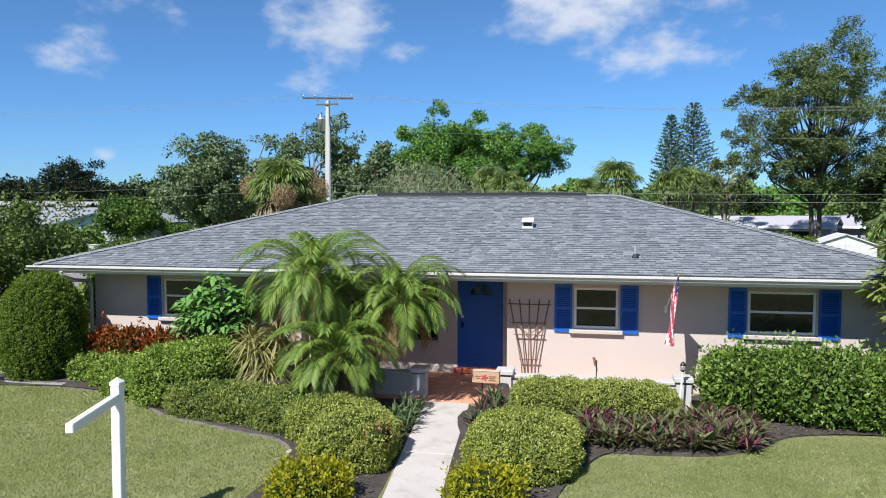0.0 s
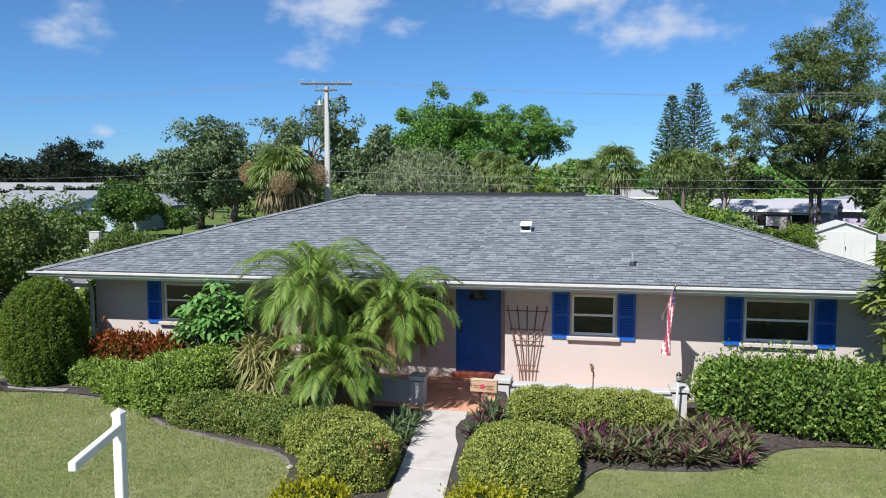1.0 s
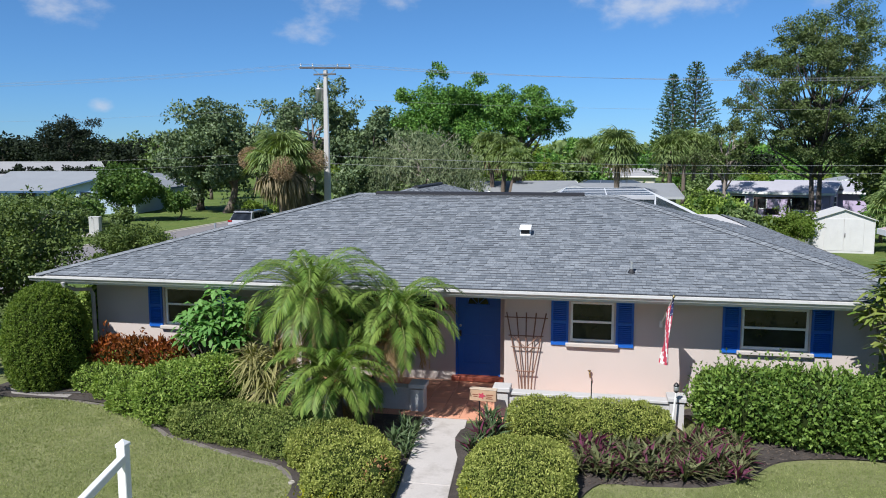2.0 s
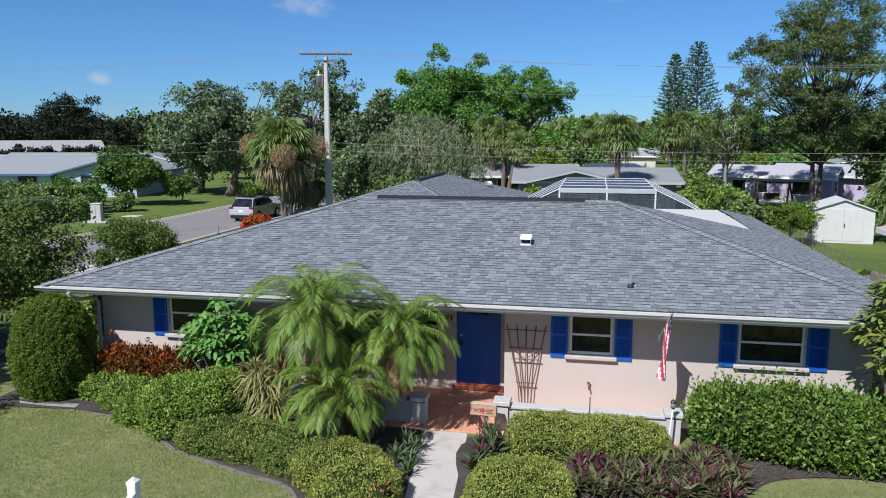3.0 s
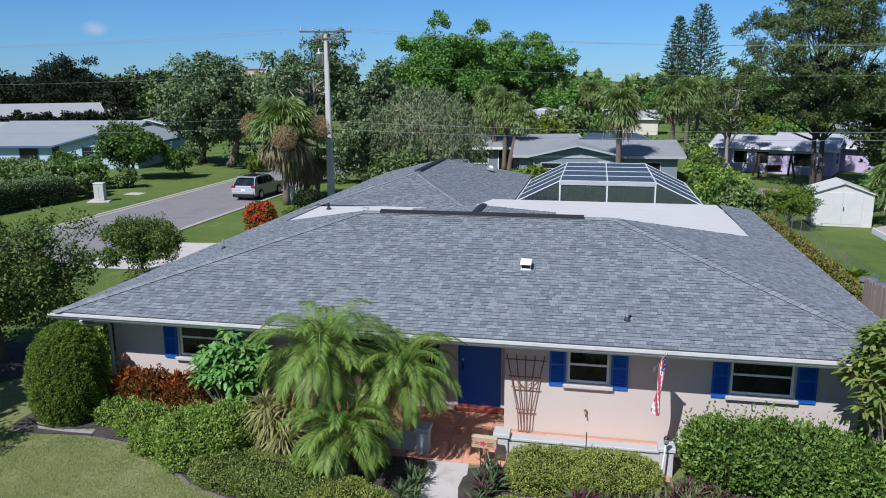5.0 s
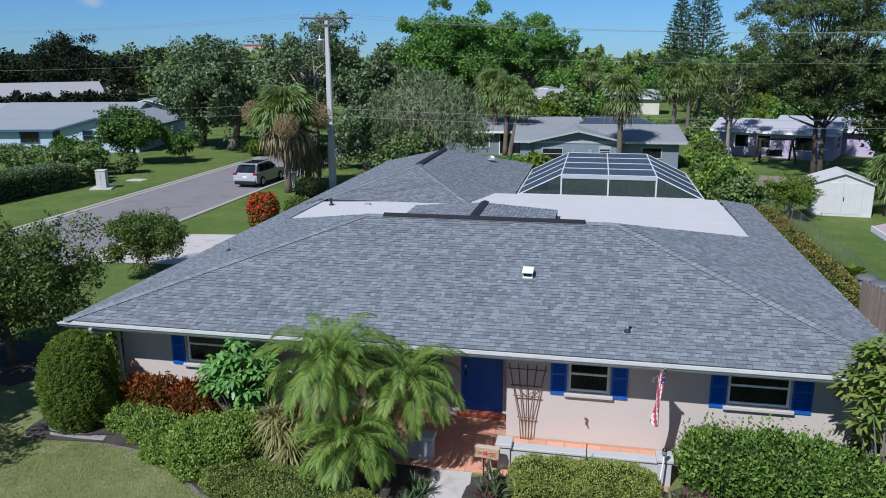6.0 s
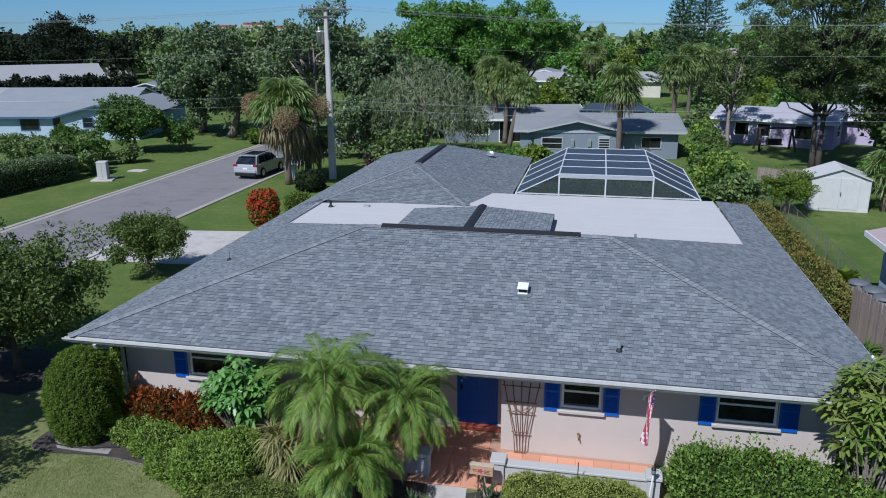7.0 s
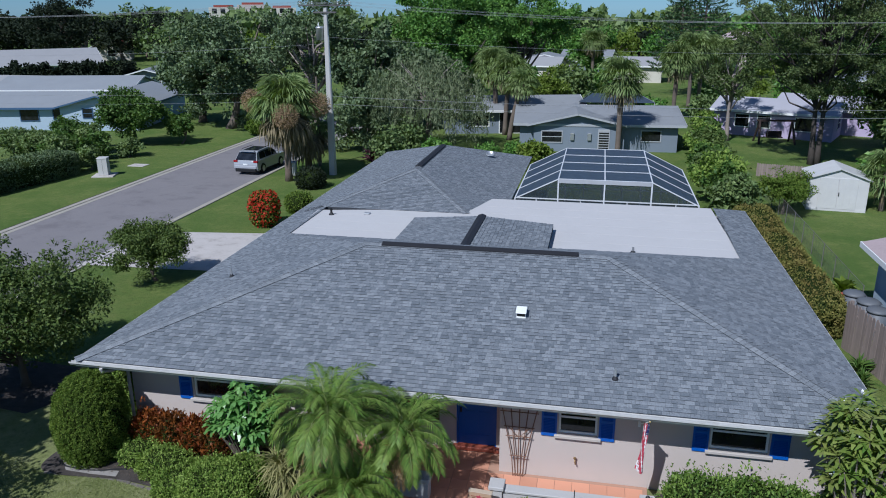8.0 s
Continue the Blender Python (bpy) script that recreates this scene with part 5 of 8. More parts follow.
# ---- grass blades on the front lawns ----
def grass_field(label, n, inside, box, seed):
    g = np.random.default_rng(seed)
    P = np.stack([g.uniform(box[0], box[1], n), g.uniform(box[2], box[3], n), np.zeros(n)], 1)
    P = P[inside(P[:, 0], P[:, 1])]
    m = len(P)
    D = unit(np.stack([g.normal(size=m) * 0.55, g.normal(size=m) * 0.55, np.ones(m)], 1))
    Nn = unit(np.stack([g.normal(size=m), g.normal(size=m), 0.3 * np.ones(m)], 1))
    solid("grass", quads("grass", leaf_quads(P, D, Nn, 0.028 + 0.026 * g.random(m), 0.0095, 0.05, 0.1)), GRASS_BLADE, label, "grass", kind="stuff")


def west_edge(x):
    return np.interp(x, [-14, -9.6, -8.6, -7.7, -6.4, -5.3, -4.5, -3.0, -2.0, -1.4, -1.18, -1.08], [-0.5, -2.16, -2.11, -2.08, -2.34, -3.02, -3.58, -4.16, -4.48, -5.14, -6.3, -7.7])


def east_edge(x):
    return np.interp(x, [2.0, 2.45, 3.0, 3.9, 4.7, 5.4, 6.1, 7.5, 9.2, 11], [-7.5, -5.7, -4.35, -4.2, -4.05, -3.6, -2.8, -2.45, -2.6, -1.8])


grass_field("short mown grass on the front lawn", 135000, lambda x, y: y < west_edge(x), (-11.5, -0.9, -9.2, -1.5), 81)
grass_field("short mown grass beside the planting bed", 68000, lambda x, y: y < east_edge(x), (2.0, 10.5, -8.5, -2.0), 82)


# ---- small things at the front ----
def sign_post():
    ob = thing("sign_post", "white square sign post with a bare side arm", "post", (-2.33, -8.0, 0))
    part("post", Geo().box(-0.055, 0.055, -0.055, 0.055, -0.05, 1.70).mesh("post", 0.008), WHITE, ob)
    cap = Geo().box(-0.06, 0.06, -0.06, 0.06, 1.70, 1.735)
    cap.add([(-0.06, -0.06, 1.735), (0.06, -0.06, 1.735), (0.06, 0.06, 1.735), (-0.06, 0.06, 1.735), (0, 0, 1.79)], [(0, 1, 4), (1, 2, 4), (2, 3, 4), (3, 0, 4)])
    part("cap", cap, WHITE, ob)
    a = part("arm", Geo().box(0.0, 1.22, -0.04, 0.04, -0.05, 0.05).mesh("arm", 0.008), WHITE, ob)
    a.matrix_basis = pose(0.01, -0.02, 1.565, 0, 0, -76)
    ob.matrix_basis = pose(-2.33, -8.0, -0.03, 0, 0, 0)


sign_post()


def trellis():
    ob = thing("trellis", "brown wooden fan trellis leaning on the wall", "trellis", (1.62, 0, 0))
    def at(x, z):
        return (x, -0.14 + 0.11 * z / 1.8, z)
    for k in range(5):
        s = k - 2
        part("upright", Geo().tube([at(0.055 * s, PORCH), at(0.075 * s, 0.5), at(0.205 * s, 1.80)], 0.013, 6), BAMBOO, ob)
    for z, w in ((0.58, 0.20), (1.08, 0.31), (1.32, 0.36), (1.70, 0.45)):
        p, q = Vector(at(-w, z)), Vector(at(w, z))
        part("crossbar", Geo().tube([p + Vector((0, -0.022, 0)), q + Vector((0, -0.022, 0))], 0.012, 6), BAMBOO, ob)
    for s in (-1, 1):
        part("brace", Geo().tube([Vector(at(s * 0.25, 1.32)) + Vector((0, -0.03, 0)), Vector(at(s * 0.10, 1.16)) + Vector((0, -0.03, 0)), Vector(at(0.02 * s, 1.09)) + Vector((0, -0.03, 0))], 0.009, 6), BAMBOO, ob)


trellis()
RED = surface("red cloth", (0.46, 0.050, 0.085), None, 0.8, 60, 3, 0.3, 0.1)
FLAG_WHITE = surface("white cloth", (0.72, 0.70, 0.70), None, 0.8, 60, 3, 0.2, 0.1)
NAVY = surface("navy cloth", (0.020, 0.030, 0.12), None, 0.8, 60, 3, 0.3, 0.1)


def flag():
    """A striped flag that hangs in folds from a pole on the wall."""
    ob = thing("flag", "striped red and white flag hanging in folds from a wall pole", "flag", (4.32, 0, 0))
    foot, tip = Vector((0.0, -0.02, 1.68)), Vector((0.10, -1.28, 2.46))
    part("pole", Geo().tube([foot, tip], 0.014, 8), WHITE, ob)
    part("finial", smooth(Geo().lathe([(0.004, -0.03), (0.022, -0.018), (0.028, 0.0), (0.022, 0.018), (0.004, 0.03)], 12, tip).mesh("finial")), surface("brass finial", (0.5, 0.38, 0.18), None, 0.35, metal=0.9), ob)
    part("bracket", Geo().box(-0.03, 0.03, -0.03, 0.0, 1.60, 1.74).mesh("bracket", 0.006), WHITE, ob)
    d = (foot - tip).normalized()
    nv, nu = 26, 24
    me = bpy.data.meshes.new("cloth")
    vs, fs, mi = [], [], []
    for i in range(nu + 1):
        u = i / nu
        for j in range(nv + 1):
            v = j / nv
            top = tip + d * (0.03 + 0.66 * v)
            gather = 1 - 0.74 * u ** 0.5
            along = 0.03 + 0.66 * (0.30 + (v - 0.30) * gather)
            p = tip + d * along
            p.z = top.z * (1 - u) + (tip.z - 0.28 - 0.05) * u + (-1.00 * u)
            p.x += 0.034 * math.sin(v * 15 + 1.5 * u) * (0.25 + 0.75 * u) - 0.09 * u + 0.016 * math.sin(7 * u + 4 * v) + (0.25 - v) * 0.07 * (0.3 + 0.7 * u)
            p.y += 0.05 * math.cos(v * 17 + 0.8) * u
            vs.append(p)
    for i in range(nu):
        for j in range(nv):
            a = i * (nv + 1) + j
            fs.append((a, a + 1, a + nv + 2, a + nv + 1))
            mi.append(2 if j < 9 and i < nu * 0.24 else (1 if (2 * j + i) % 9 > 5 else 0))
    me.from_pydata(vs, [], fs)
    for mm in (RED, FLAG_WHITE, NAVY):
        me.materials.append(mm)
    me.polygons.foreach_set("material_index", mi)
    cl = part("cloth", smooth(me), None, ob)
    dots = []
    for i in range(1, 6, 2):
        for j in range(1, 6, 2):
            a = i * (nv + 1) + j
            c = (Vector(vs[a]) + Vector(vs[a + 1]) + Vector(vs[a + nv + 1])) / 3
            n = (Vector(vs[a + 1]) - Vector(vs[a])).cross(Vector(vs[a + nv + 1]) - Vector(vs[a])).normalized()
            e1 = (Vector(vs[a + 1]) - Vector(vs[a])).normalized() * 0.014
            e2 = n.cross(e1)
            for s in (-1, 1):
                o = c + n * 0.003 * s
                dots.append([o + e1, o + e2, o - e1, o - e2])
    part("spots", quads("spots", dots), FLAG_WHITE, cl, kind="stuff")


flag()


def garden_lamp():
    ob = thing("garden_lamp", "white stake light leaning at the porch pier", "lamp", (4.46, -1.66, 0))
    part("stake", Geo().tube([(-0.06, -0.06, -0.02), (0.02, 0.02, 0.78)], 0.018, 8), WHITE, ob)
    part("lamp_head", Geo().lathe([(0.02, 0.76), (0.045, 0.79), (0.05, 0.90), (0.03, 0.93), (0.006, 0.95)], 12, (0.02, 0.02, 0)), BLACK, ob)
    part("lamp_lens", Geo().lathe([(0.046, 0.80), (0.0515, 0.82), (0.0515, 0.87), (0.046, 0.885)], 12, (0.02, 0.02, 0)), STEEL, ob)


garden_lamp()


def plank_sign():
    tan = surface("tan painted board", (0.46, 0.29, 0.18), (0.52, 0.37, 0.25), 0.7, 18, 4, 0.5, 0.2)
    ob = thing("garden_sign", "small tan wooden garden sign on two dark stakes", "sign", (0.98, -1.78, 0), -4)
    b = part("board", Geo().box(-0.255, 0.255, -0.06, 0.06, 0.44, 0.66).mesh("board", 0.008), tan, ob)
    part("board_top", Geo().box(-0.262, 0.262, -0.067, 0.067, 0.661, 0.675).mesh("board_top", 0.004), surface("pale board edge", (0.55, 0.44, 0.33), None, 0.7), b)
    for s in (-0.075, 0.07):
        part("stake", Geo().tube([(s, 0, -0.02), (s, 0, 0.44)], 0.012, 8), BLACK, ob)
    petal = [(0.055 * math.cos(a) * (1 + 0.35 * math.cos(5 * a)), 0.045 * math.sin(a) * (1 + 0.35 * math.cos(5 * a))) for a in np.linspace(0, 2 * math.pi, 31)[:-1]]
    m = Matrix(((1, 0, 0, -0.02), (0, 0, 1, -0.068), (0, 1, 0, 0.55), (0, 0, 0, 1)))
    part("painted_flower", Geo().prism(petal, 0.0, 0.006, m), RED, b)
    for x0, x1, z in ((-0.20, -0.09, 0.565), (-0.18, -0.10, 0.53), (0.06, 0.20, 0.57), (0.07, 0.17, 0.535), (0.06, 0.19, 0.50)):
        part("bar", Geo().box(x0, x1, -0.065, -0.0602, z - 0.008, z + 0.008), surface("brown lettering bar", (0.24, 0.09, 0.05), None, 0.7), b)


plank_sign()
solid("plant_stake", Geo().tube([(0, 0, 0), (0.005, 0, 0.92)], 0.010, 6), BLACK, "thin dark plant stake standing in the hedge", "stake", (2.97, -1.72, 0))
solid("irrigation_cap", Geo().lathe([(0.05, 0), (0.055, 0.03), (0.04, 0.045), (0.03, 0.03)], 14), KERB, "small pale sprinkler cap set in the bed edge", "sprinkler", (-1.52, -5.05, 0.0))
g3 = np.random.default_rng(33)
solid("fallen_leaf", quads("fallen_leaf", leaf_quads(np.array([[0, 0, 0.02]]), np.array([[1, 0.3, 0.05]]), np.array([[0, 0.2, 1.0]]), 0.16, 0.06)), BROWN_LEAF, "dry brown leaf lying on the lawn", "leaf", (-4.4, -5.25, 0.03))


# ---- bark chips lying on the beds ----
def chips(label, box, n, inside, seed):
    g = np.random.default_rng(seed)
    P = np.stack([g.uniform(box[0], box[1], n), g.uniform(box[2], box[3], n), np.full(n, 0.036)], 1)
    P = P[inside(P[:, 0], P[:, 1])]
    m = len(P)
    D = unit(np.stack([g.normal(size=m), g.normal(size=m), 0.15 * g.normal(size=m)], 1))
    Nn = unit(np.stack([0.3 * g.normal(size=m), 0.3 * g.normal(size=m), np.ones(m)], 1))
    solid("bark_mulch", quads("bark_mulch", leaf_quads(P, D, Nn, 0.03 + 0.05 * g.random(m), 0.022, 0.05, 0.0)), CHIP, label, "mulch", kind="stuff")


CHIP = foliage("bark chip", (0.045, 0.034, 0.028), (0.200, 0.160, 0.130), (0.080, 0.060, 0.048), 0.0, 0.9, 3.0, 0.4, 0.1)
chips("scattered bark chips and dry leaves on the bed", (2.2, 8.6, -6.0, -1.8), 9000, lambda x, y: y > east_edge(x) + 0.12, 91)
chips("scattered bark chips and dry leaves on the bed", (-8.8, 0.0, -6.0, -1.2), 9000, lambda x, y: y > west_edge(x) + 0.16, 92)

sheet("gravel_patch", [(-9.45, -1.62), (-9.1, -1.99), (-8.4, -2.02), (-7.75, -2.0), (-7.8, -1.78), (-8.3, -1.84), (-8.9, -1.68)], 0.034, surface("bed gravel", (0.36, 0.33, 0.31), (0.17, 0.155, 0.14), 0.95, 22, 3, 0.7, 0.7), "pale grey gravel at the corner of the bed", "gravel", 0.05)
solid("garden_hose", Geo().tube([(-9.5, -1.70, 0.046), (-9.2, -1.86, 0.046), (-8.7, -1.92, 0.046), (-8.2, -1.86, 0.046), (-7.9, -1.74, 0.046), (-7.65, -1.70, 0.046)], 0.018, 8), BLACK, "black hose lying on the gravel", "hose")


# ---- trees and palms of the neighbourhood ----
OAK_LEAF = foliage("dark oak leaf", (0.095, 0.150, 0.050), (0.240, 0.310, 0.110), (0.072, 0.118, 0.047), 0.2, 0.5, 0.35, 0.6)
# near-black: shade is put into the leaf colour of dark trees and shrubs
SHADE_LEAF = foliage("shaded green leaf", (0.017, 0.025, 0.017), (0.038, 0.050, 0.028), (0.012, 0.019, 0.013), 0.12, 0.7, 0.25, 0.6, 0.08)
GREEN_LEAF = foliage("bright canopy leaf", (0.066, 0.170, 0.030), (0.205, 0.360, 0.072), (0.056, 0.138, 0.028), 0.2, 0.45, 0.4, 0.6)
PINE_LEAF = foliage("grey green needle", (0.062, 0.105, 0.036), (0.180, 0.238, 0.080), (0.074, 0.084, 0.036), 0.2, 0.5, 0.3, 0.6)
NORFOLK_LEAF = foliage("norfolk pine needle", (0.042, 0.090, 0.042), (0.092, 0.155, 0.066), None, 0.15, 0.5, 0.5, 0.4)
SAGE_LEAF = foliage("silvery weeping leaf", (0.120, 0.156, 0.074), (0.276, 0.306, 0.180), (0.079, 0.114, 0.048), 0.2, 0.6, 0.5, 0.6)
FAN_LEAF = foliage("fan palm leaf", (0.110, 0.180, 0.056), (0.270, 0.345, 0.130), (0.190, 0.215, 0.080), 0.25, 0.5, 0.8, 0.4)
FAN_DRY = foliage("hanging dry fan leaf", (0.170, 0.135, 0.080), (0.330, 0.270, 0.165), (0.130, 0.125, 0.065), 0.2, 0.8, 1.5, 0.5)
CITRUS_LEAF = foliage("dense glossy tree leaf", (0.055, 0.126, 0.026), (0.150, 0.228, 0.050), (0.043, 0.096, 0.022), 0.25, 0.5, 1.0, 0.5, 0.25)
GLOSS_LEAF = foliage("dark glossy tree leaf", (0.055, 0.095, 0.024), (0.180, 0.235, 0.062), (0.042, 0.074, 0.020), 0.2, 0.55, 0.8, 0.5, 0.2)
SEED_TAN = foliage("tan seed stalk", (0.250, 0.165, 0.095), (0.400, 0.285, 0.175), None, 0.2, 0.8)
BARK_DARK = surface("dark ridged bark", (0.085, 0.070, 0.062), (0.055, 0.045, 0.040), 0.95, 9, 2, 0.7, 0.8, 16)
HEDGE_OLD = foliage("dull olive hedge leaf", (0.115, 0.135, 0.034), (0.300, 0.265, 0.080), (0.230, 0.150, 0.060), 0.25, 0.6, 1.2, 0.5, 0.12)
# darker, bluer copy of the oak leaf, with shade put into its colour
MID_LEAF = foliage("shaded oak leaf", (0.076, 0.118, 0.056), (0.215, 0.278, 0.132), (0.060, 0.096, 0.050), 0.15, 0.5, 0.35, 0.6, 0.22)
RED_BLOOM = foliage("red blossom", (0.30, 0.022, 0.010), (0.50, 0.050, 0.018), None, 0.2, 0.6)
YELLOW_GREEN = foliage("yellow green leaf", (0.115, 0.180, 0.026), (0.210, 0.270, 0.045), None, 0.3, 0.5, 0.6, 0.5)


def tree(name, label, at, height, spread, trunk_h, trunk_r, mat_leaf, mat_bark, clusters=34, leaf=0.30, per=170, seed=1, lump=0.30, hollow=0.45, lean=(0, 0), squash=1.0, group="", limbs=12, forks=1, aspect=0.6, egg=False):
    """A tapered trunk, bending limbs and a ragged crown of leaf clusters."""
    g = np.random.default_rng(seed)
    ob = thing(name, label, "tree", at, group=group)
    half = (height - trunk_h) / 2 * squash
    mid = np.array([lean[0], lean[1], height - half])
    C, R = [], []
    for k in range(clusters):
        d = unit(g.normal(size=3))
        d[2] = d[2] * 0.9 + 0.08
        r = hollow + (1 - hollow) * g.random() ** 0.7
        edge = 1 + (0.05 if egg else 0.16) * math.sin(3 * math.atan2(d[1], d[0]) + seed) + (0.05 if egg else 0.10) * g.normal()
        wide = spread * ((0.42 + 0.62 * math.sin(math.pi * (0.12 + 0.40 * (1 + d[2] * r)))) if egg else 1.0)
        C.append(mid + d * r * np.array([wide, wide, half]) * edge * (1 - lump * 0.55))
        R.append(spread * lump * (0.65 + 0.7 * g.random()))
    for f in range(forks):
        off = np.array([(f - (forks - 1) / 2) * trunk_r * 1.8, 0, 0])
        bend = g.normal(size=2) * (0.04 if forks == 1 else 0.012) * height
        pts = [off * (1 + 0.9 * t) + np.array([bend[0] * math.sin(3 * t) + lean[0] * t, bend[1] * math.sin(2 * t) + lean[1] * t, -0.1 + (trunk_h + half * 0.9) * t]) for t in np.linspace(0, 1, 8)]
        part("trunk", smooth(Geo().tube([tuple(p) for p in pts], [trunk_r * (1.35 if i == 0 else 1.0 - 0.10 * i) for i in range(8)], 10).mesh("trunk")), mat_bark, ob)
        for k in range(f, min(limbs, clusters), forks):
            a = pts[3 + k % 5]
            b = C[k]
            m1 = a + (b - a) * 0.5 + np.array([0, 0, -0.05 * spread]) + g.normal(size=3) * 0.05 * spread
            part("limb", smooth(Geo().tube([tuple(a), tuple(m1), tuple(b)], [trunk_r * 0.42, trunk_r * 0.26, trunk_r * 0.08], 6).mesh("limb")), mat_bark, ob)
    P, D, F, S = [], [], [], []
    for c, r in zip(C, R):
        n = int(per * 1.5 * (0.7 + 0.6 * g.random()))
        # each clump is a handful of leafy tufts with gaps between them
        m_ = 9
        tuft = unit(g.normal(size=(m_, 3))) * (0.45 + 0.5 * g.random((m_, 1))) * np.array([1, 1, 0.75])
        d = unit(g.normal(size=(n, 3)))
        q = tuft[g.integers(0, m_, n)] + d * (0.12 + 0.30 * g.random((n, 1)) ** 0.6) * np.array([1, 1, 0.62])
        P.append(c + q * r)
        D.append(unit(d * 0.6 + g.normal(size=(n, 3)) * 0.8 + np.array([0, 0, -0.1])))
        F.append(unit(d + np.array([0, 0, 0.7]) + g.normal(size=(n, 3)) * 0.6))
        S.append(leaf * 0.86 * (0.6 + 0.8 * g.random(n)))
    P, D, F, S = (np.concatenate(a) for a in (P, D, F, S))
    ok = P[:, 2] > 0.15
    part("crown", quads("crown", leaf_quads(P[ok], D[ok], F[ok], S[ok], S[ok] * aspect)), mat_leaf, ob, kind="stuff")
    return ob


def fan_palm(name, label, at, height, radius, fans, dry, seed, trunk_r=0.19, lean=(0, 0), group="", bark=None, tufts=0, low=-0.75, shag=1.05):
    """A cabbage palm: a bare trunk, a ball of fan leaves and a skirt of dry ones."""
    g = np.random.default_rng(seed)
    ob = thing(name, label, "palm", at, group=group)
    n = 8
    pts = [(lean[0] * (i / n) ** 1.4, lean[1] * (i / n) ** 1.4, -0.05 + (height - radius * 0.8) * i / n) for i in range(n + 1)]
    part("trunk", smooth(Geo().tube(pts, [trunk_r * (1.25 if i == 0 else 1.0 + 0.05 * (i % 2)) for i in range(n + 1)], 10).mesh("trunk")), bark or BARK_PALM, ob)
    c = np.array(pts[-1])

    def fans_of(count, lo, hi, size_mean, segs, droop, width):
        Q = []
        for k in range(count):
            az = k * 2.399963 + g.normal() * 0.35
            el = lo + (hi - lo) * g.random()
            size = size_mean * g.uniform(0.82, 1.12)
            d = np.array([math.cos(az) * math.cos(el), math.sin(az) * math.cos(el), math.sin(el)])
            s = unit(np.cross(d, np.array([0.0, 0.0, 1.0])))
            hub = c + d * size * 0.50
            th = np.linspace(-1.7, 1.7, segs)
            dirs = unit(d[None] * np.cos(th)[:, None] + s[None] * np.sin(th)[:, None] + g.normal(size=(segs, 3)) * 0.08)
            up = np.cross(s, d)
            ln = size * 0.52 * (0.75 + 0.25 * np.cos(th)) * (0.85 + 0.3 * g.random(segs))
            ups = np.repeat(up[None], segs, 0)
            base = np.repeat(hub[None], segs, 0)
            Q.append(leaf_quads(base, dirs, ups, ln * 0.72, size * width, 0.03, 0.06))
            # the outer half of each finger hangs
            elbow = base + dirs * (ln * 0.60)[:, None]
            fall = unit(dirs * 0.75 + np.array([0, 0, -1.0]) * droop * 3.2 + g.normal(size=(segs, 3)) * 0.10)
            Q.append(leaf_quads(elbow, fall, ups, ln * 0.62, size * width * 0.62, 0.02, 0.05))
            Q.append(leaf_quads(c[None], d[None], up[None], size * 0.5, 0.05))
        return np.concatenate(Q)

    part("fan_leaves", quads("fan_leaves", fans_of(fans, low, 1.3, radius, 19, 0.24, 0.052)), FAN_LEAF, ob, kind="stuff")
    if dry:
        part("dry_skirt", quads("dry_skirt", fans_of(dry, -1.5, -0.55, radius * shag, 13, 0.55, 0.05)), FAN_DRY, ob, kind="stuff")
    for k in range(tufts):
        dx, dy, dz = ((-0.98, 0.15, 0.05), (0.35, -0.80, -0.22), (0.92, 0.20, -0.02))[k % 3]
        e = c + np.array([dx, dy, dz]) * radius
        m_ = 2600
        d = unit(g.normal(size=(m_, 3)))
        P = e + d * (0.35 + 0.65 * g.random((m_, 1)) ** 0.6) * np.array([0.62, 0.62, 0.58]) * radius * 0.56
        part("inflorescence", quads("inflorescence", leaf_quads(P, d + g.normal(size=(m_, 3)) * 0.7 + np.array([0, 0, -0.3]), d, 0.15, 0.035)), SEED_TAN, ob, "fluffy tan seed cluster", kind="stuff")
    return ob


def norfolk(name, label, at, height, spread, seed, group=""):
    g = np.random.default_rng(seed)
    ob = thing(name, label, "tree", at, group=group)
    part("trunk", Geo().tube([(0, 0, -0.1), (0.05, 0, height * 0.5), (0, 0, height)], [0.24, 0.15, 0.03], 8), BARK, ob)
    arms, Q = Geo(), []
    z = height * 0.18
    while z < height - 0.3:
        t = (z - height * 0.18) / (height * 0.82)
        L = spread * (1 - t) ** 0.75 * (0.85 + 0.3 * g.random()) + 0.15
        off = g.random() * 6.28
        for k in range(6):
            a = off + k * math.pi / 3 + g.normal() * 0.12
            d = np.array([math.cos(a), math.sin(a), 0.0])
            b = np.array([0, 0, z])
            e = b + d * L + np.array([0, 0, 0.18 * L])
            arms.tube([tuple(b), tuple(b + d * L * 0.5 + np.array([0, 0, -0.02 * L])), tuple(e)], [0.035, 0.025, 0.01], 4, False)
            m_ = max(8, int(22 * L / spread * 2.2))
            u = g.random(m_) ** 0.7
            P = b + d * L * u[:, None] + np.array([0, 0, 1.0]) * (0.18 * L * u ** 2)[:, None]
            Dd = unit(np.array([0, 0, 0.55]) + d * 0.7 + g.normal(size=(m_, 3)) * 0.45)
            Q.append(leaf_quads(P, Dd, g.normal(size=(m_, 3)), 0.42, 0.13))
        z += 0.34 + 0.25 * (1 - t)
    part("branchwork", arms, BARK, ob, kind="stuff")
    part("needles", quads("needles", np.concatenate(Q)), NORFOLK_LEAF, ob, kind="stuff")
    return ob


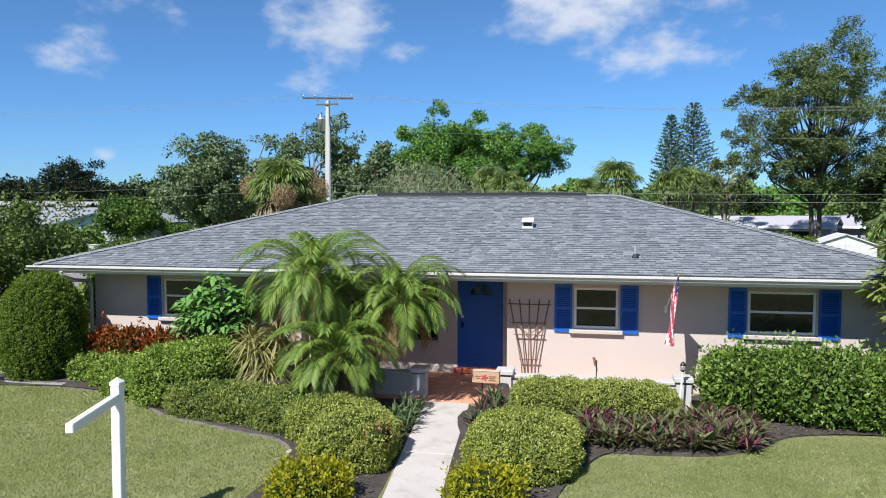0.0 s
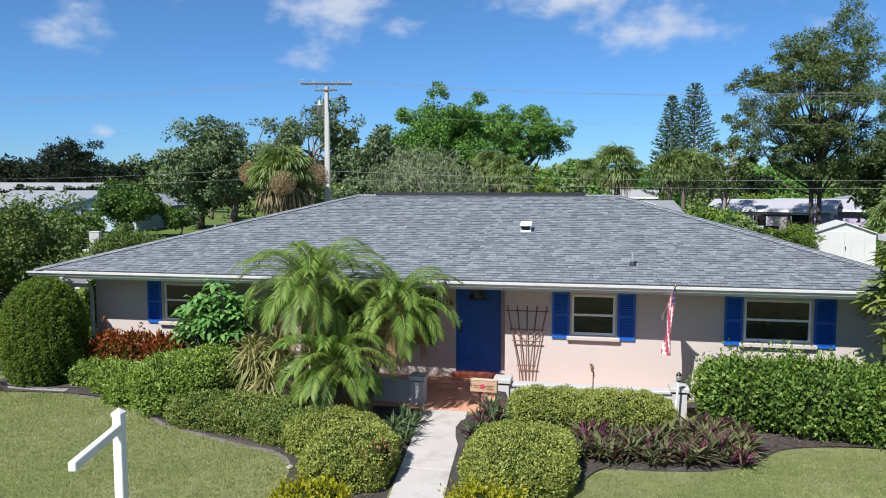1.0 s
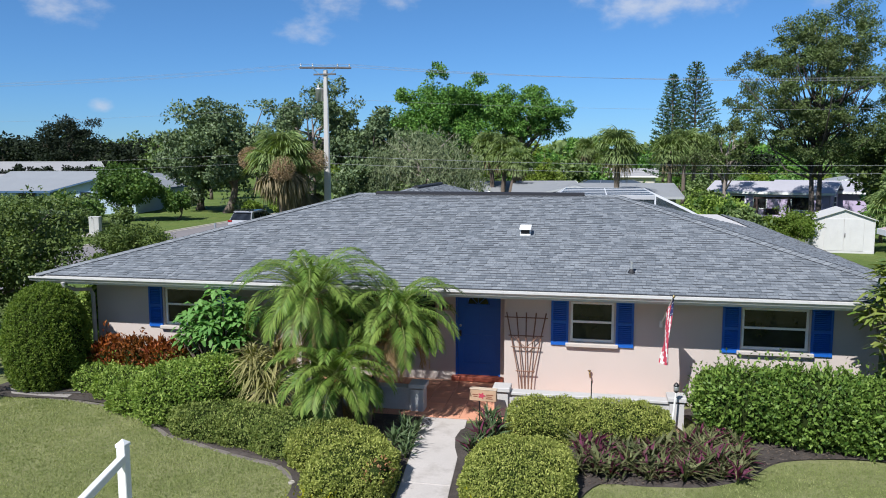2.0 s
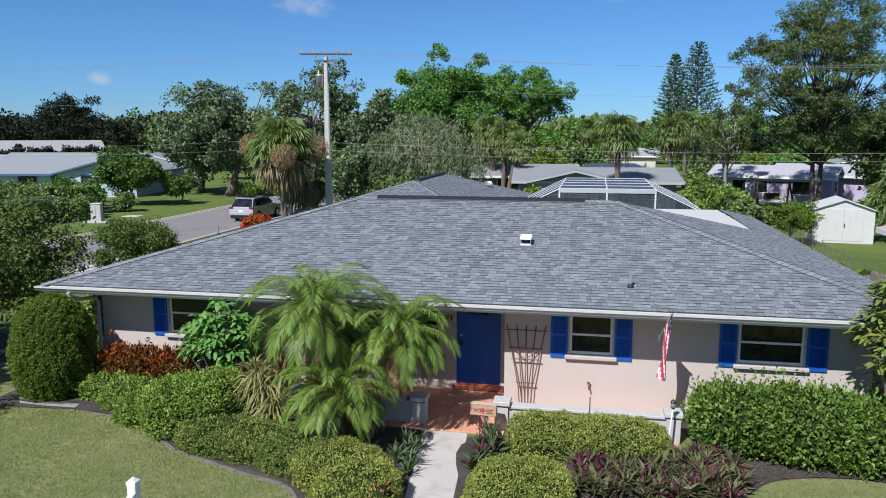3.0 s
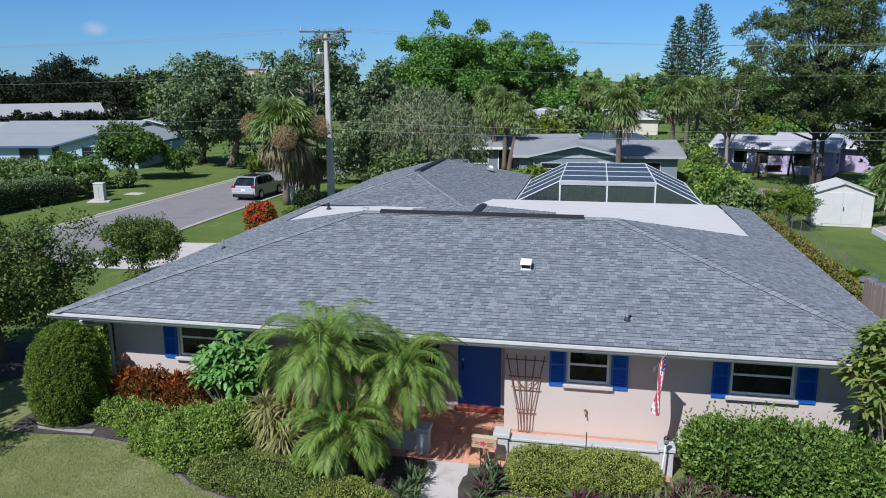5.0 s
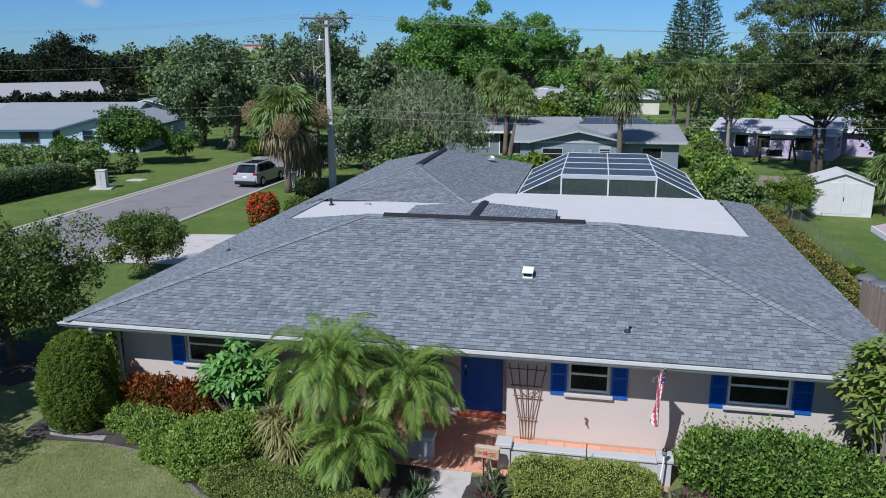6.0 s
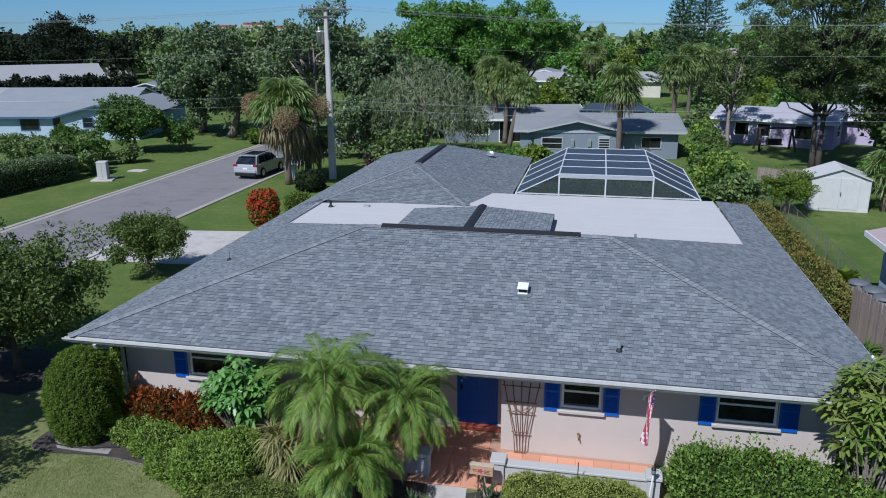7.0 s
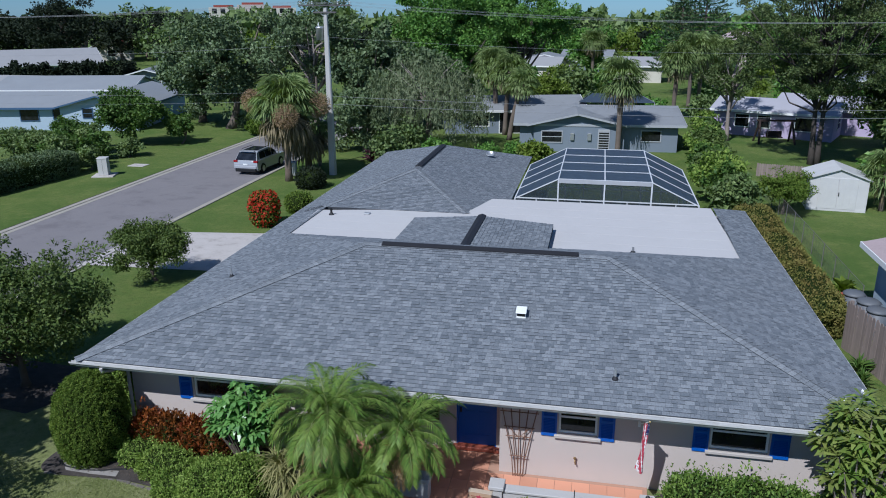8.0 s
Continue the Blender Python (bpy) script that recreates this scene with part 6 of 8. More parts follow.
def weeping_tree(name, label, at, height, spread, seed, mat_leaf, strands=520):
    g = np.random.default_rng(seed)
    ob = thing(name, label, "tree", at)
    part("trunk", Geo().tube([(0, 0, -0.1), (0.2, 0, height * 0.35), (-0.1, 0.1, height * 0.62)], [0.3, 0.22, 0.12], 8), BARK, ob)
    Q = []
    for k in range(strands):
        d = unit(g.normal(size=3))
        d[2] = abs(d[2])
        top = np.array([0, 0, height * 0.42]) + d * np.array([spread, spread, height * 0.56]) * (0.55 + 0.45 * g.random())
        if k < 26:
            part("limb", Geo().tube([(0, 0, height * 0.45), tuple(top * np.array([0.55, 0.55, 0.85])), tuple(top)], [0.09, 0.05, 0.015], 5, False), BARK_PALE, ob)
        ln = (0.10 + 0.30 * g.random()) * height
        m_ = 26
        u = np.sort(g.random(m_))
        sway = g.normal(size=2) * 0.12
        out = unit(np.array([d[0], d[1], 0.001]))
        P = top + np.stack([sway[0] * u + out[0] * 0.5 * u ** 0.5, sway[1] * u + out[1] * 0.5 * u ** 0.5, -ln * u ** 1.15], 1) + g.normal(size=(m_, 3)) * 0.10
        D = unit(np.array([0, 0, -1.0]) + g.normal(size=(m_, 3)) * 0.55)
        Q.append(leaf_quads(P, D, g.normal(size=(m_, 3)) + np.array([out[0], out[1], 0.4]), 0.34, 0.075))
    Q = np.concatenate(Q)
    part("crown", quads("crown", Q[Q[:, :, 2].min(1) > 0.1]), mat_leaf, ob, kind="stuff")
    return ob


# near trees
tree("citrus_tree", "spreading dark-leaved small tree on the side lawn", (-13.2, 1.7, 0), 4.1, 3.1, 0.5, 0.13, GLOSS_LEAF, BARK, 70, 0.13, 340, 101, 0.24, 0.45, limbs=18, aspect=0.5)
tree("citrus_tree", "small rounded green tree near the driveway", (-14.4, 10.7, 0), 2.75, 1.9, 0.35, 0.09, GLOSS_LEAF, BARK, 46, 0.12, 360, 102, 0.32, 0.35, limbs=12, aspect=0.5)
tree("citrus_tree", "rounded tree that shades the front lawn", (-12.0, -5.6, 0), 4.3, 2.1, 0.8, 0.12, GLOSS_LEAF, BARK, 46, 0.15, 150, 107, 0.30, 0.35, limbs=12, aspect=0.5)
sheet("tree_bed", [(-15.0, 0.6), (-12.0, 0.2), (-11.2, 1.6), (-12.0, 3.0), (-15.0, 3.2), (-16.2, 1.8)], 0.006, MULCH, "dark mulch ring under the side tree", "planting bed")
rb = shrub("red_bush", "round bush covered with red blossoms", "bush", [((-13.45, 19.3, 0.85), (0.72, 0.72, 0.92), 0, 2.6)], 0.10, 420, BOX_LEAF, TWIG_AND_SHADE, depth=0.12, rough=0.06, seed=103)
Pq, Nq = blob_points([((0, 0, 0.87), (0.74, 0.74, 0.93), 0, 2.6)], 230, 0.08, 0.05, 0.1, 104)
keep = rng.random(len(Pq)) < 0.15 + 0.65 * np.clip(Pq[:, 2] / 1.5, 0, 1)
Pq, Nq = Pq[keep], Nq[keep]
part("blossom", quads("blossom", leaf_quads(Pq, rng.normal(size=Pq.shape) + Nq * 0.4, Nq, 0.13, 0.11)), RED_BLOOM, rb, "bright red blossom", kind="stuff")
shrub("round_bush", "small clipped bush beside the red one", "bush", [((-12.75, 22.2, 0.5), (0.75, 0.75, 0.62), 0, 2.4)], 0.10, 300, BOX_LEAF, TWIG_AND_SHADE, seed=105)
shrub("round_bush", "dark low bush at the palm's foot", "bush", [((-14.3, 28.0, 0.5), (0.9, 0.9, 0.75), 0, 2.4)], 0.12, 260, SHADE_LEAF, TWIG_AND_SHADE, seed=106)

fan_palm("cabbage_palm", "cabbage palm with a shaggy skirt of dry leaves", (-16.4, 29.6, 0), 6.75, 2.25, 120, 70, 111, 0.22, tufts=3, low=-0.25, shag=1.15)
fan_palm("cabbage_palm", "cabbage palm behind the utility pole", (-16.2, 32.6, 0), 5.0, 2.0, 30, 70, 112, 0.22, low=-0.3, shag=1.25)
for x, y, h, r, sd, ln in ((4.55, 42.6, 7.35, 2.0, 113, (0, 0)), (-5.0, 50.8, 7.0, 1.9, 114, (0.3, 0)), (-6.0, 52.6, 7.4, 1.9, 115, (-0.3, 0)), (-4.3, 48.2, 6.0, 1.5, 116, (1.0, 0)), (12.3, 70.0, 8.3, 2.2, 117, (0, 0)), (13.6, 73.0, 8.0, 2.1, 118, (0.3, 0)), (16.0, 76.0, 7.6, 2.0, 119, (0, 0)), (-16.5, 62.0, 9.6, 2.2, 120, (0, 0)), (1.8, 92, 8.0, 2.0, 121, (0, 0)), (10.2, 63.0, 7.4, 2.0, 122, (0, 0)), (-44.0, 72.0, 8.4, 2.6, 123, (0, 0))):
    fan_palm("cabbage_palm", "tall cabbage palm with a round fan-leaved head", (x, y, 0), h, r, 84, 12, sd, 0.2, ln, "cabbage palms of the neighbourhood", BARK)
fan_palm("cabbage_palm", "young palm beside the white shed", (18.4, 28.4, 0), 3.5, 1.6, 44, 10, 124, 0.13)

weeping_tree("weeping_tree", "silvery weeping tree behind the house", (-10.0, 42.0, 0), 7.9, 4.9, 131, SAGE_LEAF, 620)
tree("oak", "dark broad oak beside the street", (-30.6, 50.0, 0), 11.0, 5.6, 0.8, 0.4, MID_LEAF, BARK, 60, 0.34, 230, 132, 0.26, 0.4, limbs=16)
tree("oak", "dark broad oak beside the street", (-35.3, 53.5, 0), 8.6, 4.4, 0.4, 0.4, MID_LEAF, BARK, 50, 0.36, 210, 133, 0.28, 0.4)
tree("oak", "tall open-crowned oak beside the street", (-22.5, 50.5, 0), 12.4, 4.9, 3.2, 0.34, MID_LEAF, BARK_PALE, 46, 0.30, 170, 134, 0.22, 0.5, limbs=18)
tree("shade_tree", "dark tree beside the utility pole", (-17.0, 49.0, 0), 9.8, 4.2, 1.0, 0.35, MID_LEAF, BARK, 46, 0.36, 210, 135, 0.28, 0.4)
tree("shade_tree", "dark tree behind the weeping tree", (-14.0, 53.0, 0), 8.6, 4.0, 0.8, 0.35, MID_LEAF, BARK, 44, 0.36, 210, 136, 0.28, 0.4)
tree("shade_tree", "dark low thicket behind the pole", (-14.6, 40.5, 0), 5.4, 2.9, 0.2, 0.2, MID_LEAF, BARK, 30, 0.3, 200, 137, 0.32, 0.4)
tree("canopy_tree", "broad bright green canopy tree", (-12.2, 63.0, 0), 13.6, 7.0, 2.0, 0.5, GREEN_LEAF, BARK, 150, 0.29, 330, 138, 0.21, 0.50, limbs=16)
tree("canopy_tree", "flat-topped tree with open spreading limbs", (-4.3, 66.5, 0), 13.2, 4.5, 5.4, 0.32, GREEN_LEAF, BARK, 52, 0.24, 420, 139, 0.22, 0.55, limbs=34, squash=0.95)
tree("canopy_tree", "round green tree between the palms", (1.6, 95.0, 0), 8.8, 3.6, 1.6, 0.3, GREEN_LEAF, BARK, 36, 0.4, 200, 140, 0.3, 0.4)
tree("canopy_tree", "bright yellow-green bush by the far garden", (-1.9, 62.0, 0), 5.3, 2.0, 0.6, 0.2, YELLOW_GREEN, BARK, 26, 0.26, 190, 141, 0.34, 0.4)
tree("feathery_tree", "very tall feathery tree with two trunks", (18.1, 41.5, 0), 17.4, 6.0, 1.4, 0.21, PINE_LEAF, BARK_DARK, 228, 0.185, 255, 142, 0.135, 0.25, limbs=70, forks=2, aspect=0.45, egg=True)
tree("feathery_tree", "grey feathery tree with bare twigs", (13.6, 51.0, 0), 8.6, 2.6, 3.0, 0.2, PINE_LEAF, BARK_PALE, 28, 0.28, 150, 143, 0.26, 0.5, limbs=24, aspect=0.35)
norfolk("norfolk_pine", "tall norfolk pine with level tiers of branches", (14.9, 84.0, 0), 17.0, 4.3, 144, "norfolk pines")
norfolk("norfolk_pine", "tall norfolk pine with level tiers of branches", (12.4, 86.0, 0), 15.7, 3.4, 145, "norfolk pines")
tree("shade_tree", "dense dark tree beyond the white shed", (23.2, 36.5, 0), 8.0, 4.0, 0.4, 0.3, OAK_LEAF, BARK, 50, 0.32, 240, 146, 0.28, 0.4)
tree("shade_tree", "dense dark tree beyond the white shed", (24.8, 44.0, 0), 9.0, 4.4, 0.6, 0.3, PINE_LEAF, BARK, 46, 0.34, 220, 147, 0.28, 0.4)
tree("street_tree", "round dense green tree on the far lawn", (-34.0, 40.2, 0), 4.6, 2.75, 0.8, 0.14, CITRUS_LEAF, BARK, 60, 0.24, 240, 148, 0.30, 0.35)
tree("street_tree", "small green tree beside the round one", (-30.8, 41.5, 0), 2.8, 1.4, 0.5, 0.09, CITRUS_LEAF, BARK, 26, 0.2, 200, 149, 0.34, 0.35)
tree("garden_tree", "clipped garden tree by the shed", (13.0, 26.7, 0), 2.45, 1.5, 0.5, 0.10, BOX_LEAF, BARK, 30, 0.12, 280, 150, 0.36, 0.35)
tree("garden_tree", "leafy light green shrub by the pool cage", (-0.9, 33.5, 0), 2.5, 1.3, 0.3, 0.10, YELLOW_GREEN, BARK, 24, 0.24, 150, 151, 0.36, 0.35)
g5 = np.random.default_rng(8)
for k in range(17):
    y = 24.5 + k * 1.85
    h = 3.1 - 0.05 * k + g5.uniform(-0.4, 0.4)
    tree("boundary_shrub", "loose green shrub along the boundary", (8.9 + 0.115 * (y - 24.5) + g5.uniform(-0.5, 0.7) + (0.4 if k < 4 else 0), y, 0), h, h * 0.46, 0.2, 0.1, (OAK_LEAF, CITRUS_LEAF, LIME_LEAF, GLOSS_LEAF)[k % 4], BARK, 26, 0.24, 90, 160 + k, 0.36, 0.35, group="boundary shrubs", limbs=6)
for k in range(12):
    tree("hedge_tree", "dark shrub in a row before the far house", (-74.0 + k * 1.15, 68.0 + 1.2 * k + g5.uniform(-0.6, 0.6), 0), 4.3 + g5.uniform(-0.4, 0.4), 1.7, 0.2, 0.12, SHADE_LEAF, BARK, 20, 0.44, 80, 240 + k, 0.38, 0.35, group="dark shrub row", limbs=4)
for k, (x, y, h, r, mm) in enumerate(((-31.3, 30.3, 1.9, 0.9, OAK_LEAF), (-32.6, 31.2, 2.2, 1.1, CITRUS_LEAF), (-33.5, 30.5, 2.3, 1.3, OAK_LEAF), (-35.0, 32.0, 2.4, 1.3, CITRUS_LEAF), (-37.0, 32.5, 2.6, 1.4, OAK_LEAF), (-39.5, 33.0, 2.6, 1.5, OAK_LEAF), (-33.2, 33.8, 2.1, 1.2, CITRUS_LEAF), (-35.2, 35.8, 2.4, 1.4, OAK_LEAF), (-37.2, 37.4, 2.5, 1.4, CITRUS_LEAF), (-31.6, 35.4, 1.5, 1.0, OAK_LEAF), (-39.4, 39.2, 2.4, 1.4, CITRUS_LEAF), (-24.0, 47.5, 1.6, 1.2, LIME_LEAF), (-26.5, 46.5, 1.3, 1.0, BOX_LEAF))):
    tree("garden_shrub", "loose green shrub in the garden across the street", (x, y, 0), h, r, 0.1, 0.08, mm, BARK, 24, 0.22, 120, 180 + k, 0.38, 0.35, group="shrubs across the street", limbs=5)
shrub("far_hedge", "dark square-cut hedge across the street", "hedge", [((-32.75, 24.9, 0.78), (1.2, 4.4, 0.84), -8, 7.0), ((-33.8, 15.2, 0.75), (1.15, 4.6, 0.82), -4, 6.0)], 0.12, 380, MID_LEAF, TWIG_AND_SHADE, seed=191, depth=0.06, rough=0.04, shrink=0.94)
shrub("boundary_hedge", "long clipped olive-green hedge beside the house", "hedge", [((10.75, 12.2, 0.55), (0.90, 2.6, 0.78), 0, 4.0), ((10.80, 17.0, 0.55), (0.90, 2.6, 0.76), 0, 4.0), ((10.8, 21.8, 0.55), (0.92, 2.6, 0.74), 0, 4.0)], 0.085, 520, HEDGE_OLD, TWIG_AND_SHADE, seed=192, depth=0.09, rough=0.06, shrink=0.9)

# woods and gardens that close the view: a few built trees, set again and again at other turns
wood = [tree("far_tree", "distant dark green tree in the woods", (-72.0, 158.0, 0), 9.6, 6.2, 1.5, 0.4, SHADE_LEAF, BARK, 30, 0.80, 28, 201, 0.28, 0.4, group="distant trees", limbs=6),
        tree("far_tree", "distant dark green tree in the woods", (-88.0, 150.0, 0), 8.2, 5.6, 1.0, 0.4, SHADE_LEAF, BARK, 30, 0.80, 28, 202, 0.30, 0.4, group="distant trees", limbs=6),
        tree("far_tree", "distant mid-green tree in the woods", (-30.0, 116.0, 0), 9.0, 5.6, 1.0, 0.4, OAK_LEAF, BARK, 30, 0.80, 28, 203, 0.30, 0.4, group="distant trees", limbs=6),
        tree("far_tree", "distant bright green tree in the woods", (-14.0, 118.0, 0), 8.6, 5.2, 1.0, 0.4, GREEN_LEAF, BARK, 30, 0.80, 28, 204, 0.30, 0.4, group="distant trees", limbs=6),
        tree("far_tree", "distant yellow-green tree in the woods", (24.0, 150.0, 0), 8.0, 5.2, 1.0, 0.4, YELLOW_GREEN, BARK, 30, 0.76, 30, 205, 0.30, 0.4, group="distant trees", limbs=6)]
g4 = np.random.default_rng(77)
for ang in np.arange(-34, 50, 2.2):
    west = ang > 31
    rings = ((172, 0.95, 1.25), (205, 1.25, 1.6)) if west else ((128, 0.6, 0.95), (165, 0.9, 1.25))
    for ring, (d0, lo, hi) in enumerate(rings):
        if ring == 0 and -8 < ang < 5 or (ring == 1 and 23 < ang < 31):
            continue
        if -6 < ang < 5:
            lo, hi = 0.7, 0.95
        if 23 < ang < 31:
            lo, hi = 0.92, 1.06
        a = math.radians(ang + g4.uniform(-0.7, 0.7))
        d = d0 + g4.uniform(-12, 12)
        src = wood[(0, 1, 0, 1, 2)[int(g4.integers(0, 5))] if west else int(g4.integers(1, 5))]
        o = copy_thing(src, pose(3 - d * math.sin(a), -15 + d * math.cos(a), -0.3, 0, 0, g4.uniform(0, 360)))
        s = g4.uniform(lo, hi)
        o.scale = (s * g4.uniform(0.9, 1.2), s * g4.uniform(0.9, 1.2), s)
for ang in np.arange(-9, 7, 1.25):
    a = math.radians(ang + g4.uniform(-0.4, 0.4))
    d = g4.uniform(146, 178)
    o = copy_thing(wood[int(g4.integers(1, 5))], pose(3 - d * math.sin(a), -15 + d * math.cos(a), -0.3, 0, 0, g4.uniform(0, 360)))
    s = g4.uniform(0.85, 1.08)
    o.scale = (s, s, s)
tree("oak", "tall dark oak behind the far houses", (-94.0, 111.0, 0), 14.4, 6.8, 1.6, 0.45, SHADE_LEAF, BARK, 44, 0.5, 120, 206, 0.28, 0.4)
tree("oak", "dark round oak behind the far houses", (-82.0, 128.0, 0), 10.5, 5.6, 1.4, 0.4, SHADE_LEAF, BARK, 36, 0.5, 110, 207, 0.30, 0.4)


# the edge of the far woods, one ragged band of leaf clumps round the view
g7 = np.random.default_rng(90)
n7 = 15000
a7 = np.radians(g7.uniform(-40, 54, n7))
d7 = g7.uniform(212, 236, n7)
top7 = 9.0 + 1.5 * np.sin(a7 * 61) + 0.9 * np.sin(a7 * 137 + 1) + g7.normal(size=n7) * 0.5
P7 = np.stack([3 - d7 * np.sin(a7), -15 + d7 * np.cos(a7), top7 * g7.random(n7) ** 0.35 - 0.6], 1)
solid("far_woods", quads("far_woods", leaf_quads(P7, g7.normal(size=(n7, 3)), g7.normal(size=(n7, 3)) + np.array([0, -0.8, 0.6]), 2.0 * (0.6 + 0.8 * g7.random(n7)), 1.5)), OAK_LEAF, "distant dark green edge of woods", "woods", kind="stuff")


# shrubs and small trees in the gardens behind
mids = [tree("yard_shrub", "leafy green shrub in a back garden", (-6.5, 60.0, 0), 3.2, 2.0, 0.2, 0.12, OAK_LEAF, BARK, 22, 0.36, 44, 221, 0.38, 0.35, group="back garden shrubs", limbs=4),
        tree("yard_shrub", "bright leafy shrub in a back garden", (7.4, 58.5, 0), 3.0, 1.8, 0.2, 0.12, GREEN_LEAF, BARK, 22, 0.34, 44, 222, 0.38, 0.35, group="back garden shrubs", limbs=4),
        tree("yard_shrub", "yellow-green shrub in a back garden", (17.5, 66.0, 0), 2.8, 1.8, 0.2, 0.12, YELLOW_GREEN, BARK, 22, 0.34, 44, 223, 0.38, 0.35, group="back garden shrubs", limbs=4)]
g6 = np.random.default_rng(31)
for k in range(40):
    x, y = g6.uniform(-14, 34), g6.uniform(64, 112)
    if 11 < x < 27 and y < 68 or -3 < x < 13 and y > 84 and k % 3:
        continue
    o = copy_thing(mids[int(g6.integers(0, 3))], pose(x, y, 0, 0, 0, g6.uniform(0, 360)))
    q = g6.uniform(0.7, 1.7)
    o.scale = (q, q, q * g6.uniform(0.8, 1.2))
for x, y, q in ((20.5, 30.5, 0.8), (22.0, 33.0, 1.1), (19.8, 33.8, 0.9), (21.6, 28.2, 0.8), (25.5, 50.0, 1.3), (12.6, 58.0, 1.0), (-18.6, 40.5, 0.7), (-11.5, 35.5, 0.8), (-10.3, 37.4, 0.9), (-8.0, 36.8, 0.7), (-4.6, 36.6, 0.6), (-2.6, 37.5, 0.6)):
    o = copy_thing(mids[int(g6.integers(0, 2))], pose(x, y, 0, 0, 0, g6.uniform(0, 360)))
    o.scale = (q, q, q)
# far side of the front street, behind the viewer: unseen trees added for dark window reflections
for k in range(15):
    o = copy_thing(wood[k % 3], pose(-46 + k * 6.6 + g6.uniform(-1.5, 1.5), -47 + g6.uniform(-5, 5), 0, 0, 0, g6.uniform(0, 360)))
    q = g6.uniform(0.75, 1.05)
    o.scale = (q, q, q)


# ---- neighbouring houses ----
def gable_house(name, label, at, turn, w, d, wall_h, rise, wall_mat, roof_mat, windows=(), over=0.5, peak=0.0, door=None, trim=None, side=(), into=None):
    """A low house, its gable to the front: width w along x, depth d along y. windows: (x, z0, z1, half width) on the front."""
    ob = into or thing(name, label, "house", at, turn)
    before = set(ob.children)
    trim = trim or WHITE
    geo = Geo()
    geo.add([(-w / 2, 0, -0.1), (w / 2, 0, -0.1), (w / 2, 0, wall_h), (peak, 0, wall_h + rise), (-w / 2, 0, wall_h), (-w / 2, d, -0.1), (w / 2, d, -0.1), (w / 2, d, wall_h), (peak, d, wall_h + rise), (-w / 2, d, wall_h)], [(0, 1, 2, 3, 4), (9, 8, 7, 6, 5), (1, 6, 7, 2), (0, 4, 9, 5)])
    part("wall", geo, wall_mat, ob)
    for s in (-1, 1):
        sl = rise / (w / 2 - s * peak)
        e = s * (w / 2 + over)
        ze = wall_h - sl * over + 0.08
        pts = [(e, -over, ze), (peak, -over, wall_h + rise + 0.08), (peak, d + over, wall_h + rise + 0.08), (e, d + over, ze)]
        part("roof", Geo().slab(pts if s < 0 else pts[::-1], 0.10), roof_mat, ob)
        part("rake_board", Geo().slab([(e, -over - 0.03, ze + 0.01), (peak, -over - 0.03, wall_h + rise + 0.09), (peak, -over - 0.03, wall_h + rise - 0.05), (e, -over - 0.03, ze - 0.13)], 0.03), trim, ob)
        part("fascia", Geo().box(min(e, e + s * 0.03), max(e, e + s * 0.03), -over, d + over, ze - 0.18, ze + 0.01), trim, ob)
    for wy, z0, z1, hw in side:
        wn = part("window", Geo().box(-w / 2 - 0.03, -w / 2 + 0.02, wy - hw, wy + hw, z0, z1), GLASS, ob)
        xo = -w / 2
        part("frame", Geo().box(xo - 0.05, xo, wy - hw - 0.08, wy - hw, z0 - 0.08, z1 + 0.08).box(xo - 0.05, xo, wy + hw, wy + hw + 0.08, z0 - 0.08, z1 + 0.08).box(xo - 0.05, xo, wy - hw, wy + hw, z1, z1 + 0.08).box(xo - 0.05, xo, wy - hw, wy + hw, z0 - 0.08, z0), trim, wn)
    for wx, z0, z1, hw in windows:
        wn = part("window", Geo().box(wx - hw, wx + hw, -0.02, 0.03, z0, z1), GLASS, ob)
        part("frame", Geo().box(wx - hw - 0.07, wx - hw, -0.05, 0.02, z0 - 0.07, z1 + 0.07).box(wx + hw, wx + hw + 0.07, -0.05, 0.02, z0 - 0.07, z1 + 0.07).box(wx - hw, wx + hw, -0.05, 0.02, z1, z1 + 0.07).box(wx - hw, wx + hw, -0.05, 0.02, z0 - 0.07, z0).box(wx - hw, wx + hw, -0.04, 0.0, (z0 + z1) / 2 - 0.025, (z0 + z1) / 2 + 0.025), trim, wn)
    if door:
        dx, dw, dh = door
        dn = part("door", Geo().box(dx - dw, dx + dw, -0.04, 0.02, 0.0, dh).mesh("door", 0.01), trim, ob)
        for k in range(7):
            z = 0.25 + k * (dh - 0.4) / 7
            part("louvre", Geo().box(dx - dw + 0.08, dx + dw - 0.08, -0.055, -0.041, z, z + 0.12), GLASS, dn)
    if into:
        m = into.matrix_basis.inverted() @ pose(*at, 0, 0, turn)
        for o in [o for o in ob.children if o not in before]:
            o.matrix_basis = m @ o.matrix_basis
    return ob


PALE_ROOF = surface("pale grey roof", (0.26, 0.275, 0.295), (0.215, 0.23, 0.25), 0.8, 20, 0.5, 0.5, 0.1, stain=(0.22, 0.22, 0.23), stain_amount=0.4)
WHITE_ROOF = surface("white sheet roof", (0.33, 0.325, 0.33), (0.28, 0.28, 0.285), 0.8, 20, 0.5, 0.5, 0.1, stain=(0.28, 0.28, 0.29), stain_amount=0.4)
GREY_ROOF = surface("mid grey roof", (0.25, 0.26, 0.275), (0.20, 0.21, 0.225), 0.85, 20, 0.5, 0.5, 0.15, stain=(0.13, 0.13, 0.14), stain_amount=0.4)
